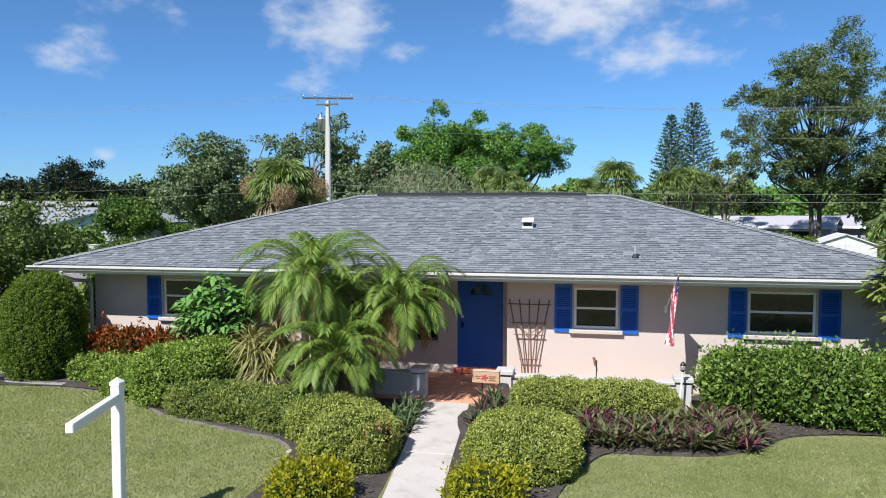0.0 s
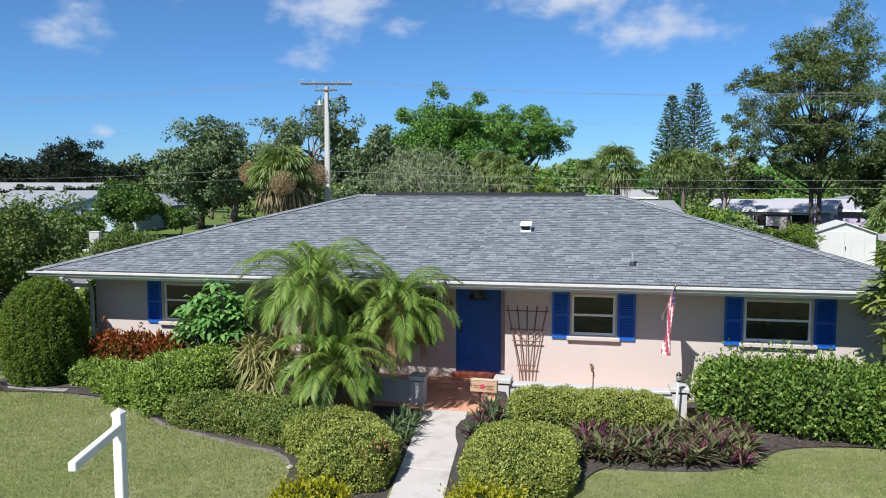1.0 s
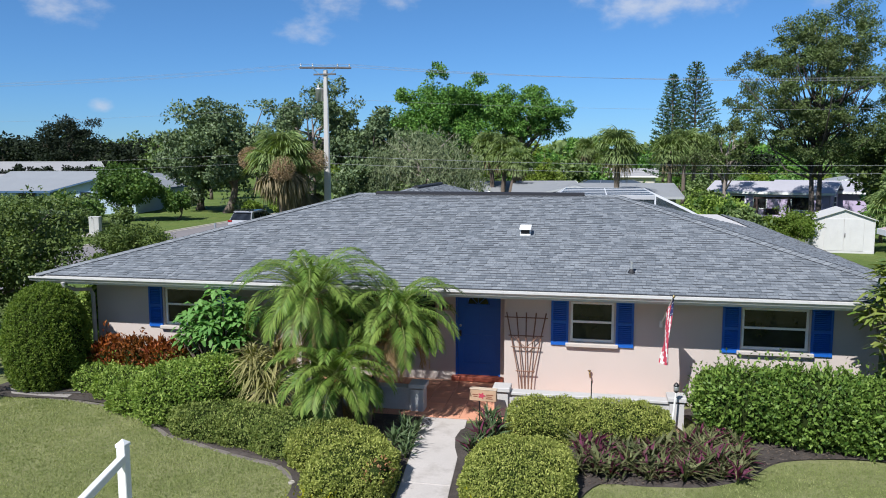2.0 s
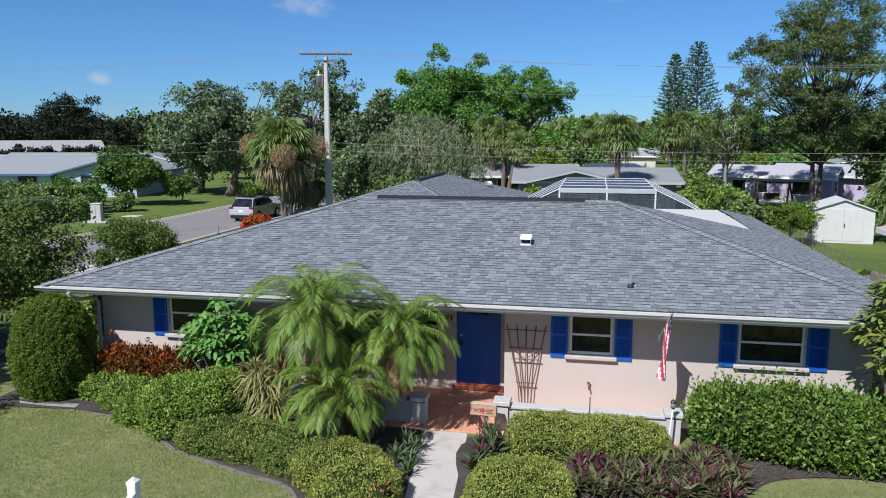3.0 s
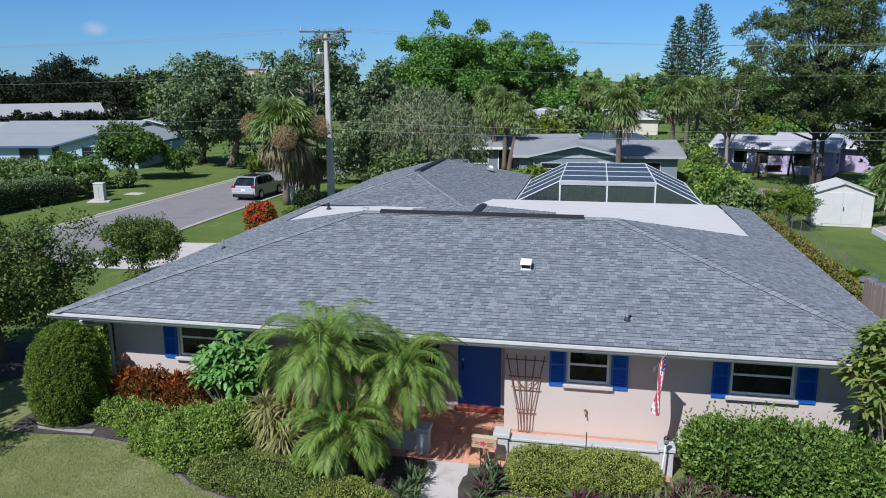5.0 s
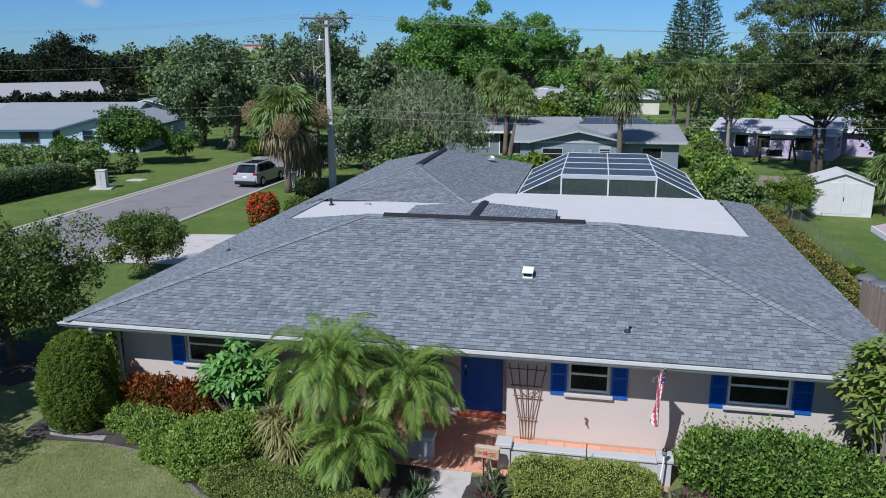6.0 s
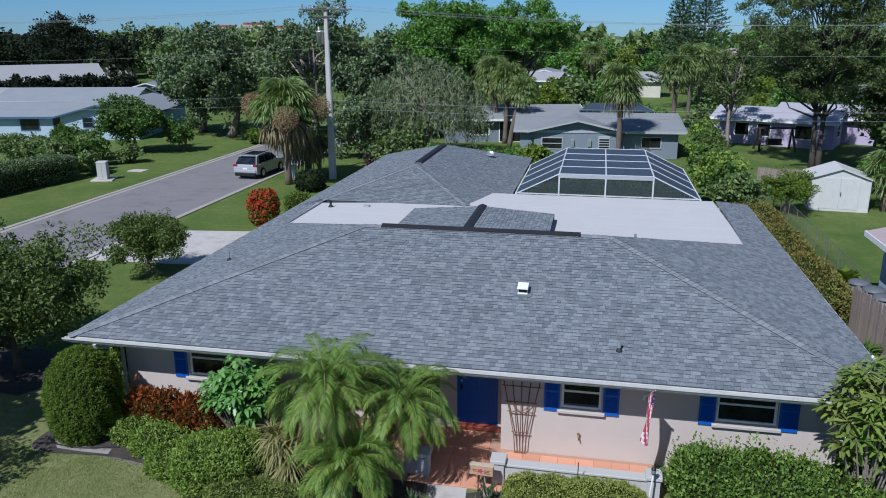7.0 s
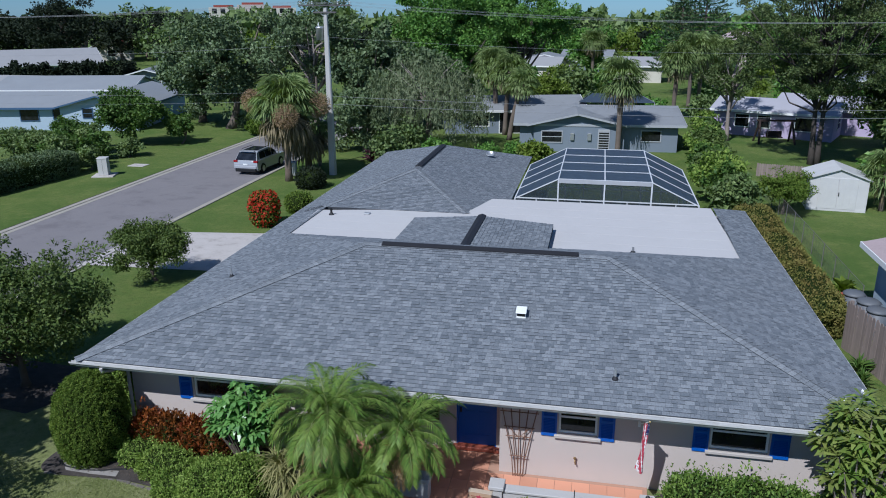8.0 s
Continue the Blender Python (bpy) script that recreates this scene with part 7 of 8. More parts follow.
BLUE_WALL = surface("pale blue stucco", (0.42, 0.51, 0.60), (0.37, 0.455, 0.54), 0.9, 30, 0.8, 0.4, 0.2)
GREY_WALL = surface("blue grey boarding", (0.20, 0.235, 0.28), (0.165, 0.195, 0.235), 0.85, 30, 0.8, 0.4, 0.2)
LILAC_WALL = surface("lilac stucco", (0.48, 0.40, 0.56), (0.42, 0.35, 0.49), 0.9, 30, 0.8, 0.4, 0.2)
CREAM_WALL = surface("cream stucco", (0.62, 0.58, 0.50), None, 0.9, 30, 0.8, 0.4, 0.2)
RED_ROOF = surface("red tile roof", (0.30, 0.07, 0.05), (0.22, 0.05, 0.04), 0.85, 10, 0.8, 0.5, 0.3)
GREY_TRIM = surface("grey painted trim", (0.42, 0.43, 0.45), None, 0.6)
LILAC_ROOF = surface("pale lilac grey roof", (0.40, 0.39, 0.43), (0.34, 0.335, 0.37), 0.8, 20, 0.5, 0.5, 0.1, stain=(0.30, 0.29, 0.31), stain_amount=0.4)
NAVY_TRIM = surface("dark blue window surround", (0.06, 0.12, 0.22), None, 0.6)

blue = gable_house("house", "pale blue house with light grey gabled roofs", (-41.67, 46.4, 0), 12.5, 7.0, 14.0, 2.2, 0.93, BLUE_WALL, PALE_ROOF, ((-1.0, 1.2, 2.0, 0.42),), 0.45, trim=NAVY_TRIM)
gable_house("house", "", (-44.66, 50.65, 0), 102.5, 8.4, 16.0, 2.15, 0.9, BLUE_WALL, PALE_ROOF, (), 0.5, trim=NAVY_TRIM, side=((1.95, 1.05, 1.95, 0.45), (4.6, 0.9, 1.95, 0.8)), into=blue)
gable_house("house", "", (-47.0, 61.9, 0), 102.5, 8.0, 14.0, 2.6, 1.0, BLUE_WALL, PALE_ROOF, (), 0.5, trim=WHITE, into=blue)
gable_house("house", "white-roofed house behind the hedge", (-57.6, 64.0, 0), 90, 8.0, 20.0, 2.6, 0.6, CREAM_WALL, WHITE_ROOF, (), 0.7)
gable_house("house", "long pale-roofed house far across the street", (-79.3, 99.1, 0), 135, 10.5, 16.0, 2.7, 1.9, BLUE_WALL, WHITE_ROOF, ((1.2, 1.2, 2.2, 0.7),), 0.7)
gable_house("house", "low pale-roofed house between the trees", (-56.3, 77.5, 0), 20, 5.0, 7.0, 2.3, 0.7, GREY_WALL, PALE_ROOF, ((1.2, 1.0, 2.0, 0.7),), 0.6)
gable_house("house", "far house with a dark red tiled roof", (-101.0, 136.0, 0), 30, 8.0, 10.0, 3.0, 1.9, CREAM_WALL, RED_ROOF, ((0.0, 1.0, 2.2, 0.8),), 0.7)
grey = gable_house("house", "blue-grey boarded house with low grey gabled roofs", (1.45, 43.5, 0), 4, 6.6, 6.0, 2.15, 0.75, GREY_WALL, GREY_ROOF, ((-1.9, 0.75, 1.55, 0.75),), 0.45, door=(2.05, 0.45, 1.75), trim=GREY_TRIM)
gable_house("house", "", (8.7, 49.0, 0), 94, 9.0, 12.0, 2.15, 0.80, GREY_WALL, GREY_ROOF, (), 0.5, side=((2.0, 0.85, 1.6, 0.7),), into=grey, trim=GREY_TRIM)
# the first two side windows are dark stand-ins for shaded carport openings
gable_house("house", "", (0.6, 56.6, 0), 104, 7.0, 12.0, 2.15, 0.75, GREY_WALL, GREY_ROOF, (), 0.6, side=((2.6, 0.05, 1.8, 1.3), (5.9, 0.05, 1.8, 1.3), (9.0, 0.7, 1.6, 0.8)), into=grey)
for x in (-0.35, 0.95):
    mbx = part("meter_box", Geo().box(x - 0.14, x + 0.14, -0.14, -0.002, 0.9, 1.45).mesh("meter_box", 0.02), STEEL, grey)
lilac = gable_house("house", "lilac house with a pale gabled roof", (22.9, 54.0, 0), 67, 5.4, 9.6, 2.2, 0.75, LILAC_WALL, LILAC_ROOF, ((0.0, 0.8, 1.8, 0.7),), 0.35, side=((2.2, 0.75, 1.8, 0.7), (5.4, 0.8, 1.8, 0.5), (7.2, 0.8, 1.8, 0.55)))
gable_house("house", "", (27.5, 58.0, 0), 67, 7.0, 8.0, 2.2, 0.75, LILAC_WALL, LILAC_ROOF, (), 0.5, into=lilac)
# a second screened pool behind the grey house
c2 = thing("pool_cage", "dark screened pool enclosure behind the grey house", "pool enclosure", (4.6, 54.2, 0), 4)
part("roof_screen", Geo().slab([(-3.4, 0, 2.60), (3.2, 0, 2.60), (2.2, 4.0, 3.0), (-2.0, 4.0, 3.0)], 0.02), surface("dark screen cloth", (0.05, 0.07, 0.10), None, 0.6), c2)
for x in (-3.4, -1.2, 1.0, 3.2):
    part("beam", Geo().tube([(x, 0.0, 2.63), (x * 0.65, 4.0, 3.03)], 0.03, 4), STEEL, c2)
    part("post", Geo().tube([(x, 0, 0), (x, 0, 2.59)], 0.05, 4), STEEL, c2)
for x, y, w, d, mm, rf, tn in ((4.6, 126.0, 10, 8, GREY_WALL, GREY_ROOF, 85), (12.0, 106.0, 7, 8, CREAM_WALL, WHITE_ROOF, 85), (-3.0, 104.0, 7, 6, CREAM_WALL, WHITE_ROOF, 80), (36.0, 78.0, 11, 9, CREAM_WALL, PALE_ROOF, -8), (-6.0, 110.0, 10, 8, LILAC_WALL, GREY_ROOF, 0)):
    gable_house("house", "distant low house among the trees", (x, y, 0), tn, w, d, 2.5, 1.0, mm, rf, ((-1.8, 0.9, 1.9, 0.6), (1.8, 0.9, 1.9, 0.6)), 0.5)
# the neighbour's house beyond the fence: pinkish shingles over a pale blue wall
PINK_ROOF = surface("pinkish shingle", (0.42, 0.33, 0.33), (0.34, 0.27, 0.27), 0.9, 12, 1.5, 0.5, 0.3)
nh = thing("house", "neighbour's pale blue house with a pinkish shingled roof", "house", (13.0, 0, 0))
part("wall", Geo().box(0, 9, -6, 12.2, -0.1, 2.5), BLUE_WALL, nh)
part("roof", Geo().slab([(-0.5, 12.75, 2.6), (-0.5, -6.6, 2.6), (5.0, -6.6, 4.1), (5.0, 12.75, 4.1)], 0.12), PINK_ROOF, nh)
part("roof", Geo().slab([(5.0, 12.75, 4.1), (5.0, -6.6, 4.1), (10.2, -6.6, 2.6), (10.2, 12.75, 2.6)], 0.12), PINK_ROOF, nh)
part("fascia", Geo().box(-0.53, -0.49, -6.6, 12.78, 2.42, 2.61), WHITE, nh)
part("fascia", Geo().box(-0.49, 4.9, 12.75, 12.78, 2.42, 2.61), WHITE, nh)
nw_ = part("window", Geo().box(-0.03, 0.02, 9.6, 10.8, 1.2, 2.1), GLASS, nh)
part("frame", Geo().box(-0.05, 0.0, 9.52, 9.6, 1.12, 2.18).box(-0.05, 0.0, 10.8, 10.88, 1.12, 2.18).box(-0.05, 0.0, 9.6, 10.8, 2.1, 2.18).box(-0.05, 0.0, 9.6, 10.8, 1.12, 1.2), WHITE, nw_)

# a far block of flats above the trees
fb = thing("apartment_building", "distant cream apartment block with red roof bands", "building", (-110.7, 229.0, 0), 24)
for k, (x0, x1, zt) in enumerate(((-14, -5, 11.2), (-5, 5, 12.0), (5, 14, 11.0))):
    wl = part("wall", Geo().box(x0, x1 - 0.02, 0.4 * k, 12, 0, zt), (CREAM_WALL, STUCCO, CREAM_WALL)[k], fb)
    part("roof", Geo().box(x0 + 1.5, x1 - 1.5, 0.4 * k + 1, 11, zt, zt + 0.7), RED_ROOF, fb)
    for i in range(3):
        for lv in range(4):
            xw = x0 + 1.0 + i * (x1 - x0 - 1) / 3
            part("window", Geo().box(xw, xw + 1.5, 0.4 * k - 0.06, 0.4 * k + 0.1, 1.2 + lv * 2.7, 2.7 + lv * 2.7), GLASS, fb)
fb2 = thing("house", "distant two-storey pinkish house among the trees", "house", (26.8, 132.3, 0), -8)
part("wall", Geo().box(-4, 4, 0, 8, 0, 5.2), STUCCO, fb2)
part("roof", Geo().slab([(-4.5, -0.5, 5.2), (4.5, -0.5, 5.2), (1.5, 4, 6.4), (-1.5, 4, 6.4)], 0.15), PINK_ROOF, fb2)
for k in range(3):
    for lv in range(2):
        part("window", Geo().box(-3.2 + k * 2.4, -2.0 + k * 2.4, -0.06, 0.1, 0.9 + lv * 2.6, 2.2 + lv * 2.6), GLASS, fb2)


# ---- pool cage ----
# bluish tone puts the sky's reflection into the roof screens' colour
SCREEN = screen_mesh("sky-tinted insect screen", 0.74, (0.058, 0.080, 0.115))
SCREEN_WALL = screen_mesh("insect screen wall", 0.40, (0.050, 0.068, 0.080))
ALU = surface("white aluminium", (0.66, 0.67, 0.69), None, 0.4, 20, 2, 0.3, 0.05)
cage = thing("pool_cage", "screened pool enclosure with white aluminium frames", "pool enclosure")
CX = (-0.45, 1.45, 5.45, 7.45)
CY0, CY1, CZT, CZS = 16.2, 26.0, 3.45, 2.50


def beam(a, b, r=0.026, name="beam"):
    a, b = Vector(a), Vector(b)
    d = (b - a)
    m = d.to_track_quat("Z", "Y").to_matrix().to_4x4()
    m.translation = a
    part(name, Geo().box(-r, r, -r, r, 0, d.length, m), ALU, cage)


top_mid = (CX[1] + CX[2]) / 2
for y0, y1 in ((17.4, CY1 - 0.8),):
    for x in (CX[1], top_mid, CX[2]):
        beam((x, y0, CZT), (x, y1, CZT))
    ny = 4
    for k in range(ny + 1):
        y = y0 + (y1 - y0) * k / ny
        beam((CX[1], y, CZT), (CX[2], y, CZT), 0.022)
        for xo, xi in ((CX[0], CX[1]), (CX[3], CX[2])):
            beam((xo, y, CZS), (xi, y, CZT), 0.022)
        for xo in (CX[0], CX[3]):
            beam((xo, y, 0), (xo, y, CZS), 0.026, "post")
    part("roof_screen", Geo().slab([(CX[1], y0, CZT), (CX[2], y0, CZT), (CX[2], y1, CZT), (CX[1], y1, CZT)], 0.004), SCREEN, cage)
    part("slope_screen", Geo().slab([(CX[0], y0, CZS), (CX[1], y0, CZT), (CX[1], y1, CZT), (CX[0], y1, CZS)], 0.004), SCREEN, cage)
    part("slope_screen", Geo().slab([(CX[2], y0, CZT), (CX[3], y0, CZS), (CX[3], y1, CZS), (CX[2], y1, CZT)], 0.004), SCREEN, cage)
    for xo in (CX[0], CX[3]):
        beam((xo, y0, CZS), (xo, y1, CZS))
        part("side_screen", Geo().box(xo - 0.002, xo + 0.002, y0, y1, 0, CZS), SCREEN_WALL, cage)
    for y in (y0, y1):
        nm = "front_screen" if y == y0 else "back_screen"
        part(nm, Geo().slab([(CX[0], y, 0.0), (CX[3], y, 0.0), (CX[3], y, CZS), (CX[2], y, CZT), (CX[1], y, CZT), (CX[0], y, CZS)], 0.004), SCREEN_WALL, cage)
        for x in (CX[1], top_mid, CX[2]):
            beam((x, y, 0), (x, y, CZT), 0.032, "post")
        part("header", Geo().box(CX[1], CX[2], y - 0.034, y + 0.034, CZT - 0.17, CZT + 0.01), GREY_TRIM, cage, "pale grey header beam")
        beam((CX[0] + 0.1, y, 2.54), (CX[3] - 0.1, y, 2.54), 0.024)
        beam((CX[0], y, 1.3), (CX[3], y, 1.3), 0.022)
        for x in (CX[0] + 0.95, (CX[1] + top_mid) / 2, (top_mid + CX[2]) / 2, CX[3] - 0.95):
            beam((x, y, 0), (x, y, CZS), 0.022, "post")
sheet("pool_deck", [(-0.6, 15.7), (7.6, 15.7), (7.6, 26.2), (-0.6, 26.2)], 0.03, CONCRETE, "pale concrete pool deck inside the enclosure", "deck", 0.05)
sheet("pool_water", [(1.2, 18.6), (5.6, 18.6), (5.6, 24.4), (1.2, 24.4)], 0.036, surface("blue pool water", (0.02, 0.10, 0.14), None, 0.05, 5, 1, 0.3, 0.1, 6), "still blue pool water", "pool")


# ---- shed, fences, bins ----
def shed():
    ob = thing("shed", "white metal garden shed with double doors", "shed", (15.95, 27.9, 0), -6)
    white = surface("white ribbed steel", (0.58, 0.57, 0.56), None, 0.5, 20, 2, 0.3, 0.05)
    w, d, h, r = 2.95, 2.5, 1.80, 0.52
    part("wall", Geo().add([(-w / 2, 0, 0), (w / 2, 0, 0), (w / 2, 0, h), (0, 0, h + r), (-w / 2, 0, h), (-w / 2, d, 0), (w / 2, d, 0), (w / 2, d, h), (0, d, h + r), (-w / 2, d, h)], [(0, 1, 2, 3, 4), (9, 8, 7, 6, 5), (1, 6, 7, 2), (0, 4, 9, 5)]), white, ob)
    for s in (-1, 1):
        pts = [(s * (w / 2 + 0.12), -0.12, h - 0.03), (0, -0.12, h + r + 0.03), (0, d + 0.12, h + r + 0.03), (s * (w / 2 + 0.12), d + 0.12, h - 0.03)]
        part("roof", Geo().slab(pts if s < 0 else pts[::-1], 0.05), white, ob)
        dr_ = part("door", Geo().box(min(0.01 * s, 0.95 * s), max(0.01 * s, 0.95 * s), -0.035, -0.002, 0.12, 1.82).mesh("door", 0.008), white, ob)
        for k in (0.33, 0.66):
            part("rib", Geo().box(s * 0.95 * k - 0.012, s * 0.95 * k + 0.012, -0.045, -0.036, 0.2, 1.75), white, dr_)
        part("corner_trim", Geo().box(min(s * w / 2, s * (w / 2 - 0.06)), max(s * w / 2, s * (w / 2 - 0.06)), -0.03, -0.002, 0, h), white, ob)
    part("door_handle", Geo().box(0.03, 0.07, -0.07, -0.036, 0.85, 1.05), BLACK, ob)
    part("base_rail", Geo().box(-w / 2, w / 2, -0.04, -0.002, 0.0, 0.11), white, ob)


shed()
FENCE_WOOD = surface("weathered grey fence board", (0.24, 0.19, 0.17), (0.33, 0.28, 0.26), 0.9, 12, 3, 0.7, 0.4, pieces=0.25)


def board_fence(label, a, b, h, bw=0.145):
    ob = thing("fence", label, "fence", (a[0], a[1], 0), math.degrees(math.atan2(b[1] - a[1], b[0] - a[0])))
    L = math.hypot(b[0] - a[0], b[1] - a[1])
    g = np.random.default_rng(int(L * 10))
    n = int(L / bw)
    geo = Geo().add([(-bw / 2 + 0.006, 0, 0), (bw / 2 - 0.006, 0, 0), (bw / 2 - 0.006, 0.018, 0), (-bw / 2 + 0.006, 0.018, 0), (-bw / 2 + 0.006, 0, 0.96), (-bw / 4, 0, 1), (bw / 4, 0, 1), (bw / 2 - 0.006, 0, 0.96), (-bw / 2 + 0.006, 0.018, 0.96), (-bw / 4, 0.018, 1), (bw / 4, 0.018, 1), (bw / 2 - 0.006, 0.018, 0.96)], [(0, 1, 7, 6, 5, 4), (3, 8, 9, 10, 11, 2), (0, 4, 8, 3), (1, 2, 11, 7), (4, 5, 9, 8), (5, 6, 10, 9), (6, 7, 11, 10)])
    me = geo.mesh("board")
    me.materials.append(FENCE_WOOD)
    for k in range(n):
        o = part("board", me, None, ob)
        o.matrix_basis = pose((k + 0.5) * bw, g.normal() * 0.004, 0, g.normal() * 0.6, 0, 0) @ Matrix.Diagonal((1, 1, h * (1 + 0.012 * g.normal()), 1))
    for z in (0.35, h - 0.35):
        part("rail", Geo().box(0, L, 0.02, 0.06, z - 0.04, z + 0.04), FENCE_WOOD, ob)
    for k in range(int(L / 2.2) + 1):
        part("post", Geo().box(k * 2.2 - 0.045 + 0.05, k * 2.2 + 0.045 + 0.05, 0.06, 0.15, 0, h), FENCE_WOOD, ob)


board_fence("weathered grey board fence beside the neighbour's bins", (11.22, 9.15), (12.25, 4.0), 1.65)
board_fence("low weathered board fence behind the shed", (13.4, 36.7), (16.8, 35.9), 0.85)
WIRE = surface("dull fence steel", (0.16, 0.15, 0.14), None, 0.7)
lf = thing("fence", "low grey wire fence along the boundary hedge", "fence")
for k in range(12):
    part("post", Geo().tube([(12.75, 12.5 + k * 1.75, -0.02), (12.75, 12.5 + k * 1.75, 1.05)], 0.018, 6), WIRE, lf)
part("top_rail", Geo().tube([(12.75, 12.5, 1.03), (12.75, 31.75, 1.03)], 0.010, 6), WIRE, lf)
part("wire_mesh", Geo().box(12.748, 12.752, 12.5, 31.75, 0.05, 1.02), screen_mesh("wire netting", 0.10, (0.30, 0.29, 0.27)), lf)
BIN = surface("grey plastic bin", (0.13, 0.14, 0.16), None, 0.55, 20, 2, 0.3, 0.05)
for k, (x, y, s) in enumerate(((12.2, 11.7, 1.0), (12.45, 10.95, 1.05), (12.5, 10.15, 1.0))):
    b_ = thing("wheelie_bin", "dark grey plastic bin with a round lid", "bin", (x, y, 0), k * 17, group="bins at the fence")
    part("body", smooth(Geo().lathe([(0.22 * s, 0.0), (0.27 * s, 0.05), (0.33 * s, 0.95)], 18).mesh("body")), BIN, b_)
    part("lid", smooth(Geo().lathe([(0.36 * s, 0.95), (0.37 * s, 1.0), (0.28 * s, 1.07), (0.05 * s, 1.10)], 18).mesh("lid")), BIN, b_)
    part("handle", Geo().tube([(0.30 * s, -0.12, 0.9), (0.40 * s, -0.12, 0.92), (0.40 * s, 0.12, 0.92), (0.30 * s, 0.12, 0.9)], 0.02, 6), BIN, b_)
pot = thing("potted_plant", "broad-leaved plant in a red clay pot", "plant", (12.35, 13.3, 0))
part("pot", smooth(Geo().lathe([(0.20, 0), (0.32, 0.45), (0.36, 0.46), (0.36, 0.56), (0.31, 0.56), (0.29, 0.46)], 20).mesh("pot")), surface("red clay", (0.32, 0.07, 0.045), None, 0.7), pot)
part("leaves", quads("leaves", rosette_quads(np.random.default_rng(3), (0, 0, 0.55), 46, 0.62, 0.26, 0.1, 1.3, 0.2)), YELLOW_GREEN, pot, kind="stuff")
rosette_bed("fence_plant", "yucca-like plant at the foot of the fence", "plant", [(11.2, 7.3, 1.5), (11.0, 6.3, 1.5)], 40, 0.42, 0.06, [(CITRUS_LEAF, 1.0)], "plants at the fence", 211, 0.2, 1.4)


# ---- street furniture ----
def utility_pole():
    POLE = surface("pale concrete pole", (0.50, 0.48, 0.46), (0.42, 0.40, 0.38), 0.9, 20, 1, 0.5, 0.2)
    ob = thing("utility_pole", "tall pale concrete utility pole with a transformer", "utility pole", (-14.25, 32.0, 0))
    part("pole", Geo().add([(s * r, t * r, z) for z, r in ((-0.1, 0.21), (10.7, 0.115)) for s, t in ((-1, -1), (1, -1), (1, 1), (-1, 1))], [(0, 1, 5, 4), (1, 2, 6, 5), (2, 3, 7, 6), (3, 0, 4, 7), (4, 5, 6, 7)]).mesh("pole", 0.03), POLE, ob)
    WOODARM = surface("grey weathered timber", (0.13, 0.12, 0.118), None, 0.9, 20, 3, 0.5, 0.3)
    for dy in (-0.16, 0.16):
        part("crossarm", Geo().box(-1.65, 1.65, dy - 0.04, dy + 0.04, 10.78, 10.86).mesh("crossarm", 0.01), WOODARM, ob).matrix_basis = pose(0, 0, 0, 0, 0, 14)
    part("crossarm", Geo().box(-0.75, 0.75, -0.2, -0.1, 10.35, 10.45).mesh("crossarm", 0.01), WOODARM, ob)
    for x in (-1.55, -0.8, 0.8, 1.55):
        part("insulator", Geo().lathe([(0.02, 10.87), (0.055, 10.92), (0.03, 10.97), (0.055, 11.02), (0.02, 11.07)], 10, (x, -0.16, 0)), STEEL, ob).matrix_basis = pose(0, 0, 0, 0, 0, 14)
    for s in (-1, 1):
        part("brace", Geo().tube([(0.1 * s, -0.16, 10.2), (0.8 * s, -0.16, 10.78)], 0.022, 6), STEEL, ob)
    tr_ = part("transformer", smooth(Geo().lathe([(0.05, 8.70), (0.24, 8.72), (0.25, 9.42), (0.27, 9.44), (0.27, 9.50), (0.20, 9.56), (0.05, 9.58)], 18, (-0.42, -0.05, 0)).mesh("transformer")), STEEL, ob, "grey transformer can")
    part("bushing", Geo().lathe([(0.03, 9.56), (0.05, 9.64), (0.02, 9.8)], 8, (-0.5, -0.05, 0)), WHITE, tr_)
    part("conduit", Geo().tube([(0.23, -0.1, 0), (0.15, -0.1, 9.0)], 0.03, 6), STEEL, ob)


utility_pole()
solid("service_pole", Geo().tube([(0, 0, -0.1), (0.05, 0, 6.2)], [0.11, 0.08], 8), BARK, "thin brown wooden service pole behind the palm", "pole", (-16.1, 34.5, 0))


# the sunlit look of the wires is put into this pale grey
CABLE = surface("sunlit pale cable", (0.34, 0.34, 0.35), None, 0.7)


def wire(a, b, sag, r=0.0055):
    a, b = Vector(a), Vector(b)
    pts = [a.lerp(b, t) - Vector((0, 0, sag * 4 * t * (1 - t))) for t in np.linspace(0, 1, 15)]
    solid("power_line", Geo().tube(pts, r, 4), CABLE, "thin dark overhead power line", "cable", group="overhead lines")


for dx in (-1.5, -0.78, 0.78, 1.5):
    wire((-14.25 + dx, 31.84 + 0.24 * dx, 11.05), (40 + dx, 36.5 + dx, 10.6), 1.1)
    wire((-14.25 + dx, 31.84 + 0.24 * dx, 11.05), (-70 + dx * 0.3, 30.0 + dx, 10.9), 0.9)
wire((-14.2, 31.9, 8.9), (40, 36.5, 8.6), 0.8)
wire((-14.3, 31.9, 8.5), (-70, 30, 8.4), 0.9)
wire((-14.2, 31.9, 5.2), (42, 38, 5.1), 0.6, 0.009)
wire((-14.2, 31.9, 4.7), (42, 38, 4.6), 0.6, 0.009)
wire((-14.3, 31.9, 5.6), (-70, 34, 5.4), 0.8)
wire((-14.3, 31.9, 5.0), (-70, 34, 4.8), 0.8)

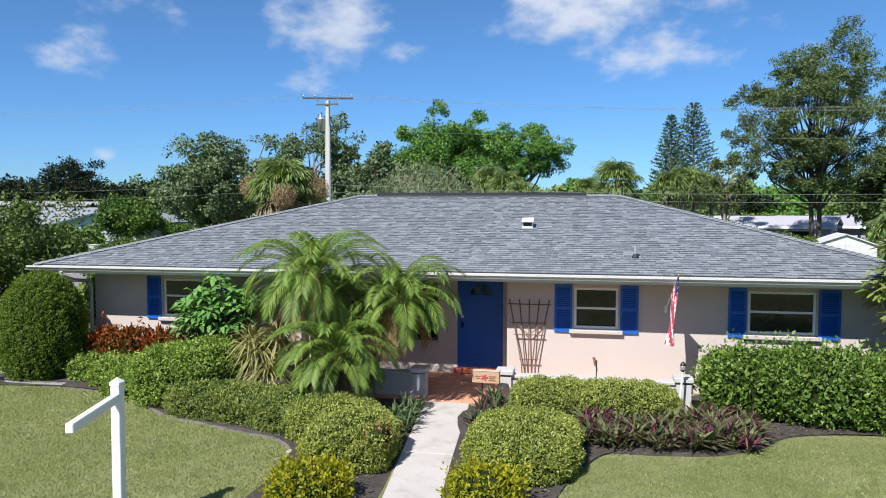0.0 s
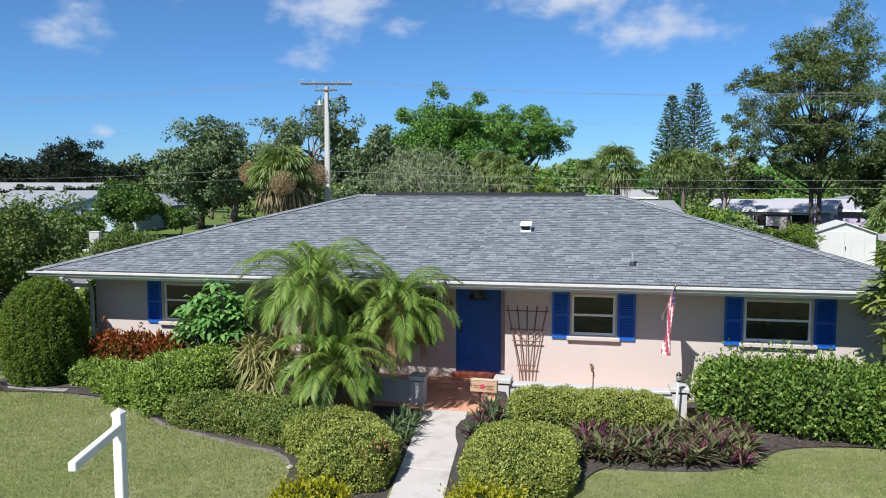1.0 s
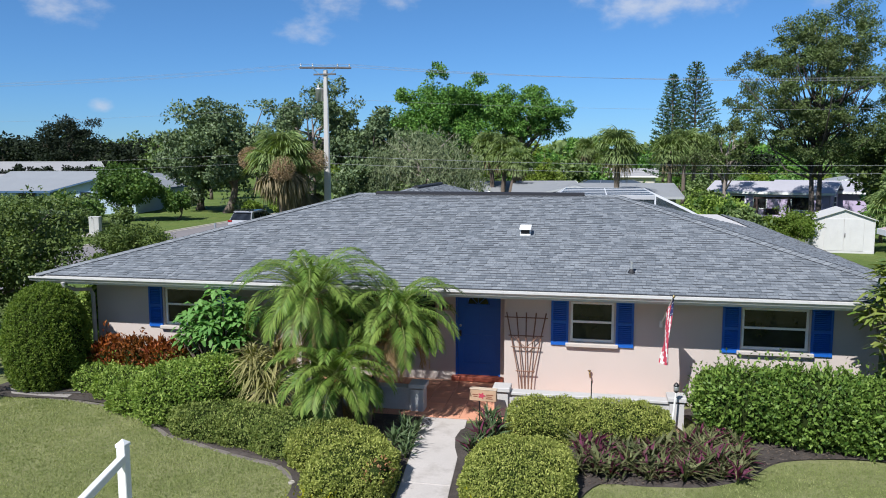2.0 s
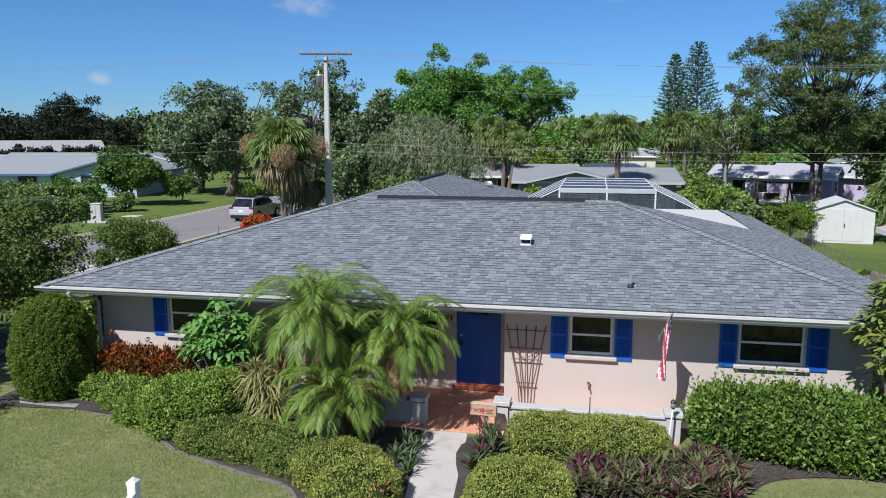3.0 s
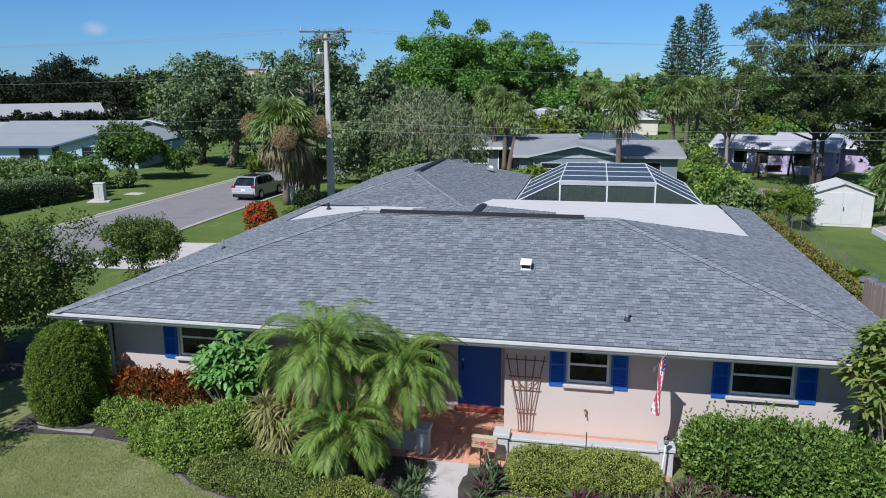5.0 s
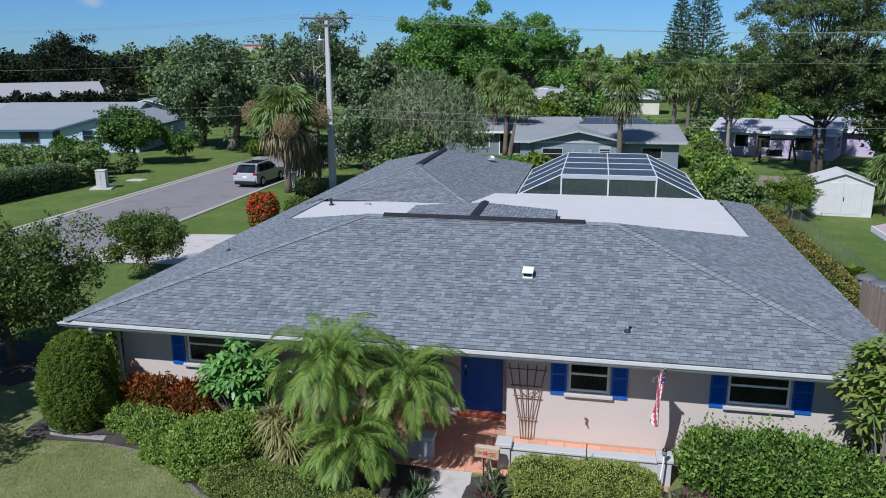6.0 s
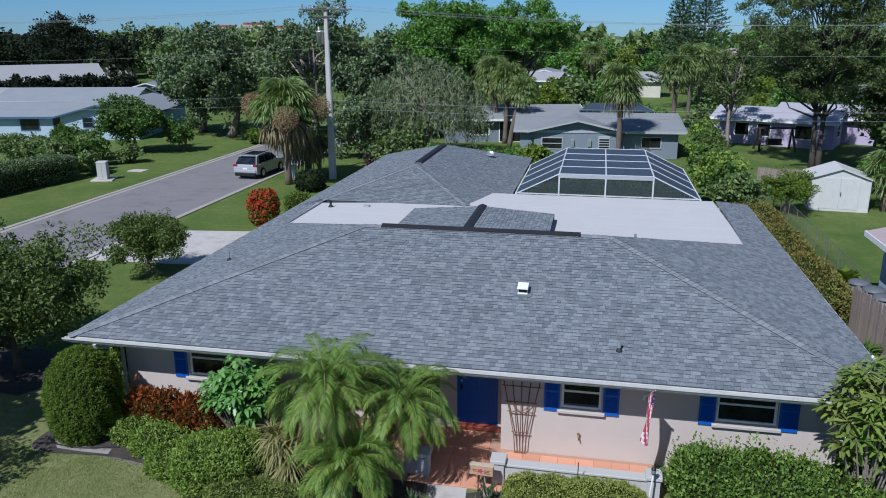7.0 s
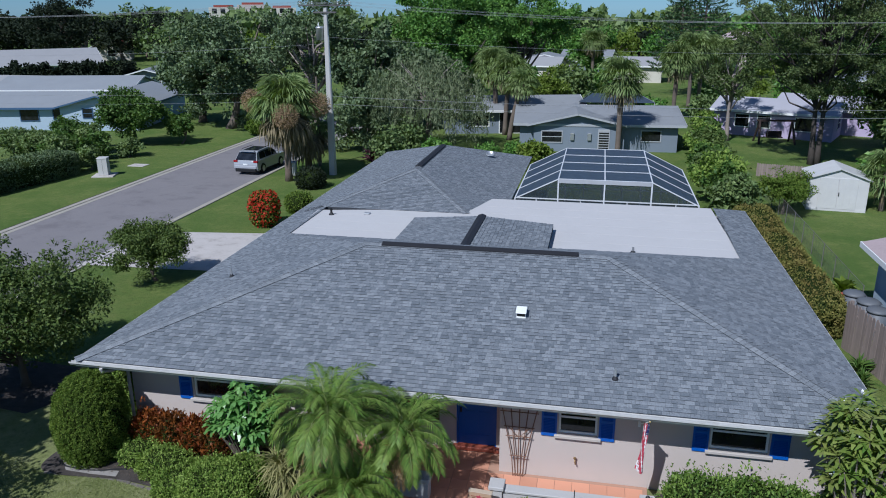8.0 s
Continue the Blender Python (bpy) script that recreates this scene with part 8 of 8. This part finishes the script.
ub = thing("utility_box", "pale grey utility cabinet on a concrete pad", "utility box", (-29.2, 28.8, 0), 20)
part("pad", Geo().box(-0.85, 0.85, -0.8, 0.8, -0.05, 0.09).mesh("pad", 0.02), CONCRETE, ub)
ub.scale = (0.82, 0.82, 0.92)
UBM = surface("pale grey enamel", (0.52, 0.51, 0.49), None, 0.6, 20, 2, 0.3, 0.05)
part("body", Geo().box(-0.38, 0.38, -0.38, 0.38, 0.091, 1.28).mesh("body", 0.02), UBM, ub)
part("lid", Geo().box(-0.41, 0.41, -0.41, 0.41, 1.281, 1.36).mesh("lid", 0.03), UBM, ub)
part("door_seam", Geo().box(-0.006, 0.006, -0.388, -0.381, 0.2, 1.2), BLACK, ub)
solid("access_cover", Geo().box(-0.6, 0.6, -0.45, 0.45, -0.02, 0.03).mesh("access_cover", 0.01), CONCRETE, "flat concrete access cover in the verge", "cover", (-29.0, 32.4, 0))
mb = thing("wheelie_bin", "pale grey plastic bin standing behind the palm", "bin", (-16.7, 31.0, 0), 12)
part("body", Geo().add([(x * w, y * w, z) for z, w in ((0.05, 0.20), (0.92, 0.27)) for x, y in ((-1, -1), (1, -1), (1, 1), (-1, 1))], [(3, 2, 1, 0), (4, 5, 6, 7), (0, 1, 5, 4), (1, 2, 6, 5), (2, 3, 7, 6), (3, 0, 4, 7)]).mesh("body", 0.03), UBM, mb)
part("lid", Geo().box(-0.29, 0.29, -0.31, 0.29, 0.921, 0.99).mesh("lid", 0.03), UBM, mb)
for x in (-0.18, 0.18):
    part("wheel", Geo().tube([(x - 0.03, 0.20, 0.09), (x + 0.03, 0.20, 0.09)], 0.09, 14), BLACK, mb)

# swing frame in the lilac house's yard
sw = thing("swing_frame", "dark wooden A-frame swing on the lawn", "swing", (17.2, 50.5, 0), 4)
DW = surface("dark stained timber", (0.045, 0.028, 0.024), None, 0.8)
part("top_beam", Geo().box(-1.5, 1.5, -0.06, 0.06, 1.75, 1.9), DW, sw)
for s in (-1, 1):
    for t in (-1, 1):
        part("leg", Geo().tube([(s * 1.4, t * 0.9, 0), (s * 1.25, 0, 1.8)], 0.085, 6), DW, sw)
part("seat", Geo().box(-0.6, 0.6, -0.25, 0.25, 0.45, 0.52).mesh("seat", 0.01), DW, sw)
part("backrest", Geo().box(-0.6, 0.6, 0.22, 0.27, 0.521, 0.95).mesh("backrest", 0.01), DW, sw)
for s in (-1, 1):
    part("chain", Geo().tube([(s * 0.55, 0, 0.52), (s * 0.55, 0, 1.75)], 0.015, 5), STEEL, sw)
ld = thing("ladder", "pale aluminium ladder leaning on a tree", "ladder", (19.4, 47.5, 0))
for s in (-0.2, 0.2):
    part("rail", Geo().tube([(s, -0.9, 0), (s, 0.0, 3.4)], 0.03, 6), STEEL, ld)
for k in range(10):
    t = (k + 1) / 11
    part("rung", Geo().tube([(-0.2, -0.9 + 0.9 * t, 3.4 * t), (0.2, -0.9 + 0.9 * t, 3.4 * t)], 0.018, 6), STEEL, ld)


# ---- parked car ----
def parked_car():
    ob = thing("car", "silver SUV with a dark roof parked at the kerb", "car", (-19.80, 32.9, 0.015), -3)
    PAINT = surface("silver car paint", (0.36, 0.37, 0.40), None, 0.25, 40, 1, 0.1, 0.0, spec=0.6, coat=0.6)
    TYRE = surface("tyre rubber", (0.018, 0.018, 0.018), None, 0.9)
    CARGLASS = glass_dark("tinted car glass", (0.012, 0.014, 0.018))
    LAMP = surface("red lamp glass", (0.30, 0.01, 0.012), None, 0.2, spec=0.7)
    W = 0.94
    # side profile: (y, z); the tail is at -2.35
    lower = [(-2.35, 0.42), (-2.36, 0.75), (-2.30, 1.01), (1.2, 1.0), (2.05, 0.94), (2.30, 0.82), (2.36, 0.45), (2.2, 0.28), (-2.2, 0.28)]
    upper = [(-2.27, 1.0), (-1.90, 1.50), (-1.62, 1.60), (-0.10, 1.64), (0.35, 1.57), (1.30, 1.0)]
    body = Geo()
    n = len(lower)
    vs = []
    for x, s in ((-W + 0.06, 0.985), (-W, 1.0), (-W * 0.5, 1.012), (W * 0.5, 1.012), (W, 1.0), (W - 0.06, 0.985)):
        vs += [(x, y * s, 0.65 + (z - 0.65) * (1.0 if abs(x) < W - 0.01 else 0.97)) for y, z in lower]
    k = 6
    fs = [(r * n + i, r * n + (i + 1) % n, (r + 1) * n + (i + 1) % n, (r + 1) * n + i) for r in range(k - 1) for i in range(n)]
    fs += [tuple(range(n)), tuple(reversed(range((k - 1) * n, k * n)))]
    body.add(vs, fs)
    bd = part("body", body.mesh("body", 0.03, 2), PAINT, ob)
    cab = Geo()
    m = len(upper)
    vs = []
    for x0, x1 in ((-0.86, -0.66), (0.86, 0.66)):
        for y, z in upper:
            t = (z - 1.02) / 0.64
            vs.append((x0 + (x1 - x0) * t, y, z))
    cab.add(vs, [tuple(range(m)), tuple(reversed(range(m, 2 * m)))] + [(i, m + i, m + i + 1, i + 1) for i in range(m - 1)])
    cb = part("cabin", cab.mesh("cabin", 0.03, 2), PAINT, ob)
    part("rear_window", Geo().slab([(-0.80, -2.272, 1.04), (0.80, -2.272, 1.04), (0.66, -1.925, 1.52), (-0.66, -1.925, 1.52)], 0.03), CARGLASS, cb)
    part("windscreen", Geo().slab([(0.72, 1.20, 1.08), (-0.72, 1.20, 1.08), (-0.62, 0.45, 1.53), (0.62, 0.45, 1.53)], 0.03), CARGLASS, cb)
    for s in (-1, 1):
        for y0, y1 in ((-1.75, -0.85), (-0.78, 0.10), (0.17, 0.80)):
            yt0, yt1 = (y0 + 0.12 if y0 < -1.5 else y0), (y1 - 0.35 if y1 > 0.5 else y1)
            q = [(s * 0.858, y0, 1.07), (s * 0.858, y1, 1.07), (s * 0.722, yt1, 1.52), (s * 0.722, yt0, 1.52)]
            part("side_window", Geo().slab(q if s > 0 else q[::-1], 0.012), CARGLASS, cb)
        part("tail_lamp", Geo().box(min(s * 0.62, s * 0.945), max(s * 0.62, s * 0.945), -2.375, -2.2, 0.88, 1.02).mesh("tail_lamp", 0.02), LAMP, bd)
        part("roof_rail", Geo().tube([(s * 0.62, -1.6, 1.67), (s * 0.62, -1.5, 1.71), (s * 0.62, 0.0, 1.72), (s * 0.62, 0.15, 1.67)], 0.018, 6), BLACK, cb)
        part("door_mirror", Geo().box(min(s * 0.88, s * 1.06), max(s * 0.88, s * 1.06), 0.78, 0.92, 1.05, 1.19).mesh("door_mirror", 0.03), PAINT, bd)
        for y in (-1.42, 1.42):
            wh = part("wheel", Geo().lathe([(0.20, -0.11), (0.33, -0.115), (0.36, -0.08), (0.36, 0.08), (0.33, 0.115), (0.20, 0.11)], 24), TYRE, ob)
            wh.matrix_basis = pose(s * 0.83, y, 0.36, 0, 90, 0)
            part("rim", Geo().lathe([(0.05, -0.118), (0.20, -0.118), (0.21, 0.118), (0.05, 0.118)], 20), STEEL, wh)
    part("bumper", Geo().box(-0.86, 0.86, -2.43, -2.25, 0.442, 0.66).mesh("bumper", 0.04), PAINT, bd)
    part("lower_trim", Geo().box(-0.80, 0.80, -2.44, -2.2, 0.22, 0.44).mesh("lower_trim", 0.02), BLACK, bd)
    part("number_plate", Geo().box(-0.17, 0.17, -2.40, -2.352, 0.70, 0.80), WHITE, bd)
    part("spoiler", Geo().box(-0.60, 0.60, -2.10, -1.86, 1.60, 1.645).mesh("spoiler", 0.012), PAINT, cb)

    # added dark panel stands in for the roof's dark bluish sky reflection
    part("roof_panel", Geo().slab([(-0.52, -1.45, 1.625), (0.52, -1.45, 1.625), (0.52, 0.0, 1.652), (-0.52, 0.0, 1.652)], 0.012), CARGLASS, cb, "dark panel for the roof's sky reflection")
    ob.scale = (0.93, 0.93, 0.95)


parked_car()


# trees beyond the west edge of the lawn, whose shade falls across it
tree("oak", "large oak standing west of the front lawn", (-15.9, -6.6, 0), 8.2, 3.4, 2.2, 0.3, OAK_LEAF, BARK, 60, 0.46, 130, 231, 0.28, 0.3)
tree("oak", "large oak standing west of the front lawn", (-20.5, -3.5, 0), 8.0, 3.8, 2.2, 0.3, OAK_LEAF, BARK, 60, 0.46, 110, 232, 0.28, 0.4)

# unseen house behind the viewer, added for the window reflections
gable_house("house", "unseen low cream house added across the front street", (6.0, -40.0, 0), 180, 18.0, 9.0, 2.6, 1.4, CREAM_WALL, GREY_ROOF, ((-5.0, 0.9, 2.0, 0.9), (4.0, 0.9, 2.0, 0.9)), 0.7)
sheet("front_street", [(-25.0, -30.2), (60, -30.2), (60, -23.6), (-18.8, -23.6)], 0.016, ASPHALT, "worn grey asphalt front street", "road")

rosette_bed("cordyline", "dark maroon cordyline beneath the weeping tree", "plant", [(-12.6, 35.8, 2.6), (-12.0, 36.6, 2.2), (-13.1, 36.9, 2.4)], 60, 0.42, 0.05, [(RHOEO_PURPLE, 1.0)], "maroon cordylines", 261, 0.2, 1.45)


# ---- shingles by the front eave, one by one ----
for me, mm in picked_tabs[:300]:
    o = part("shingle", me, None, roof)
    o.matrix_basis = mm
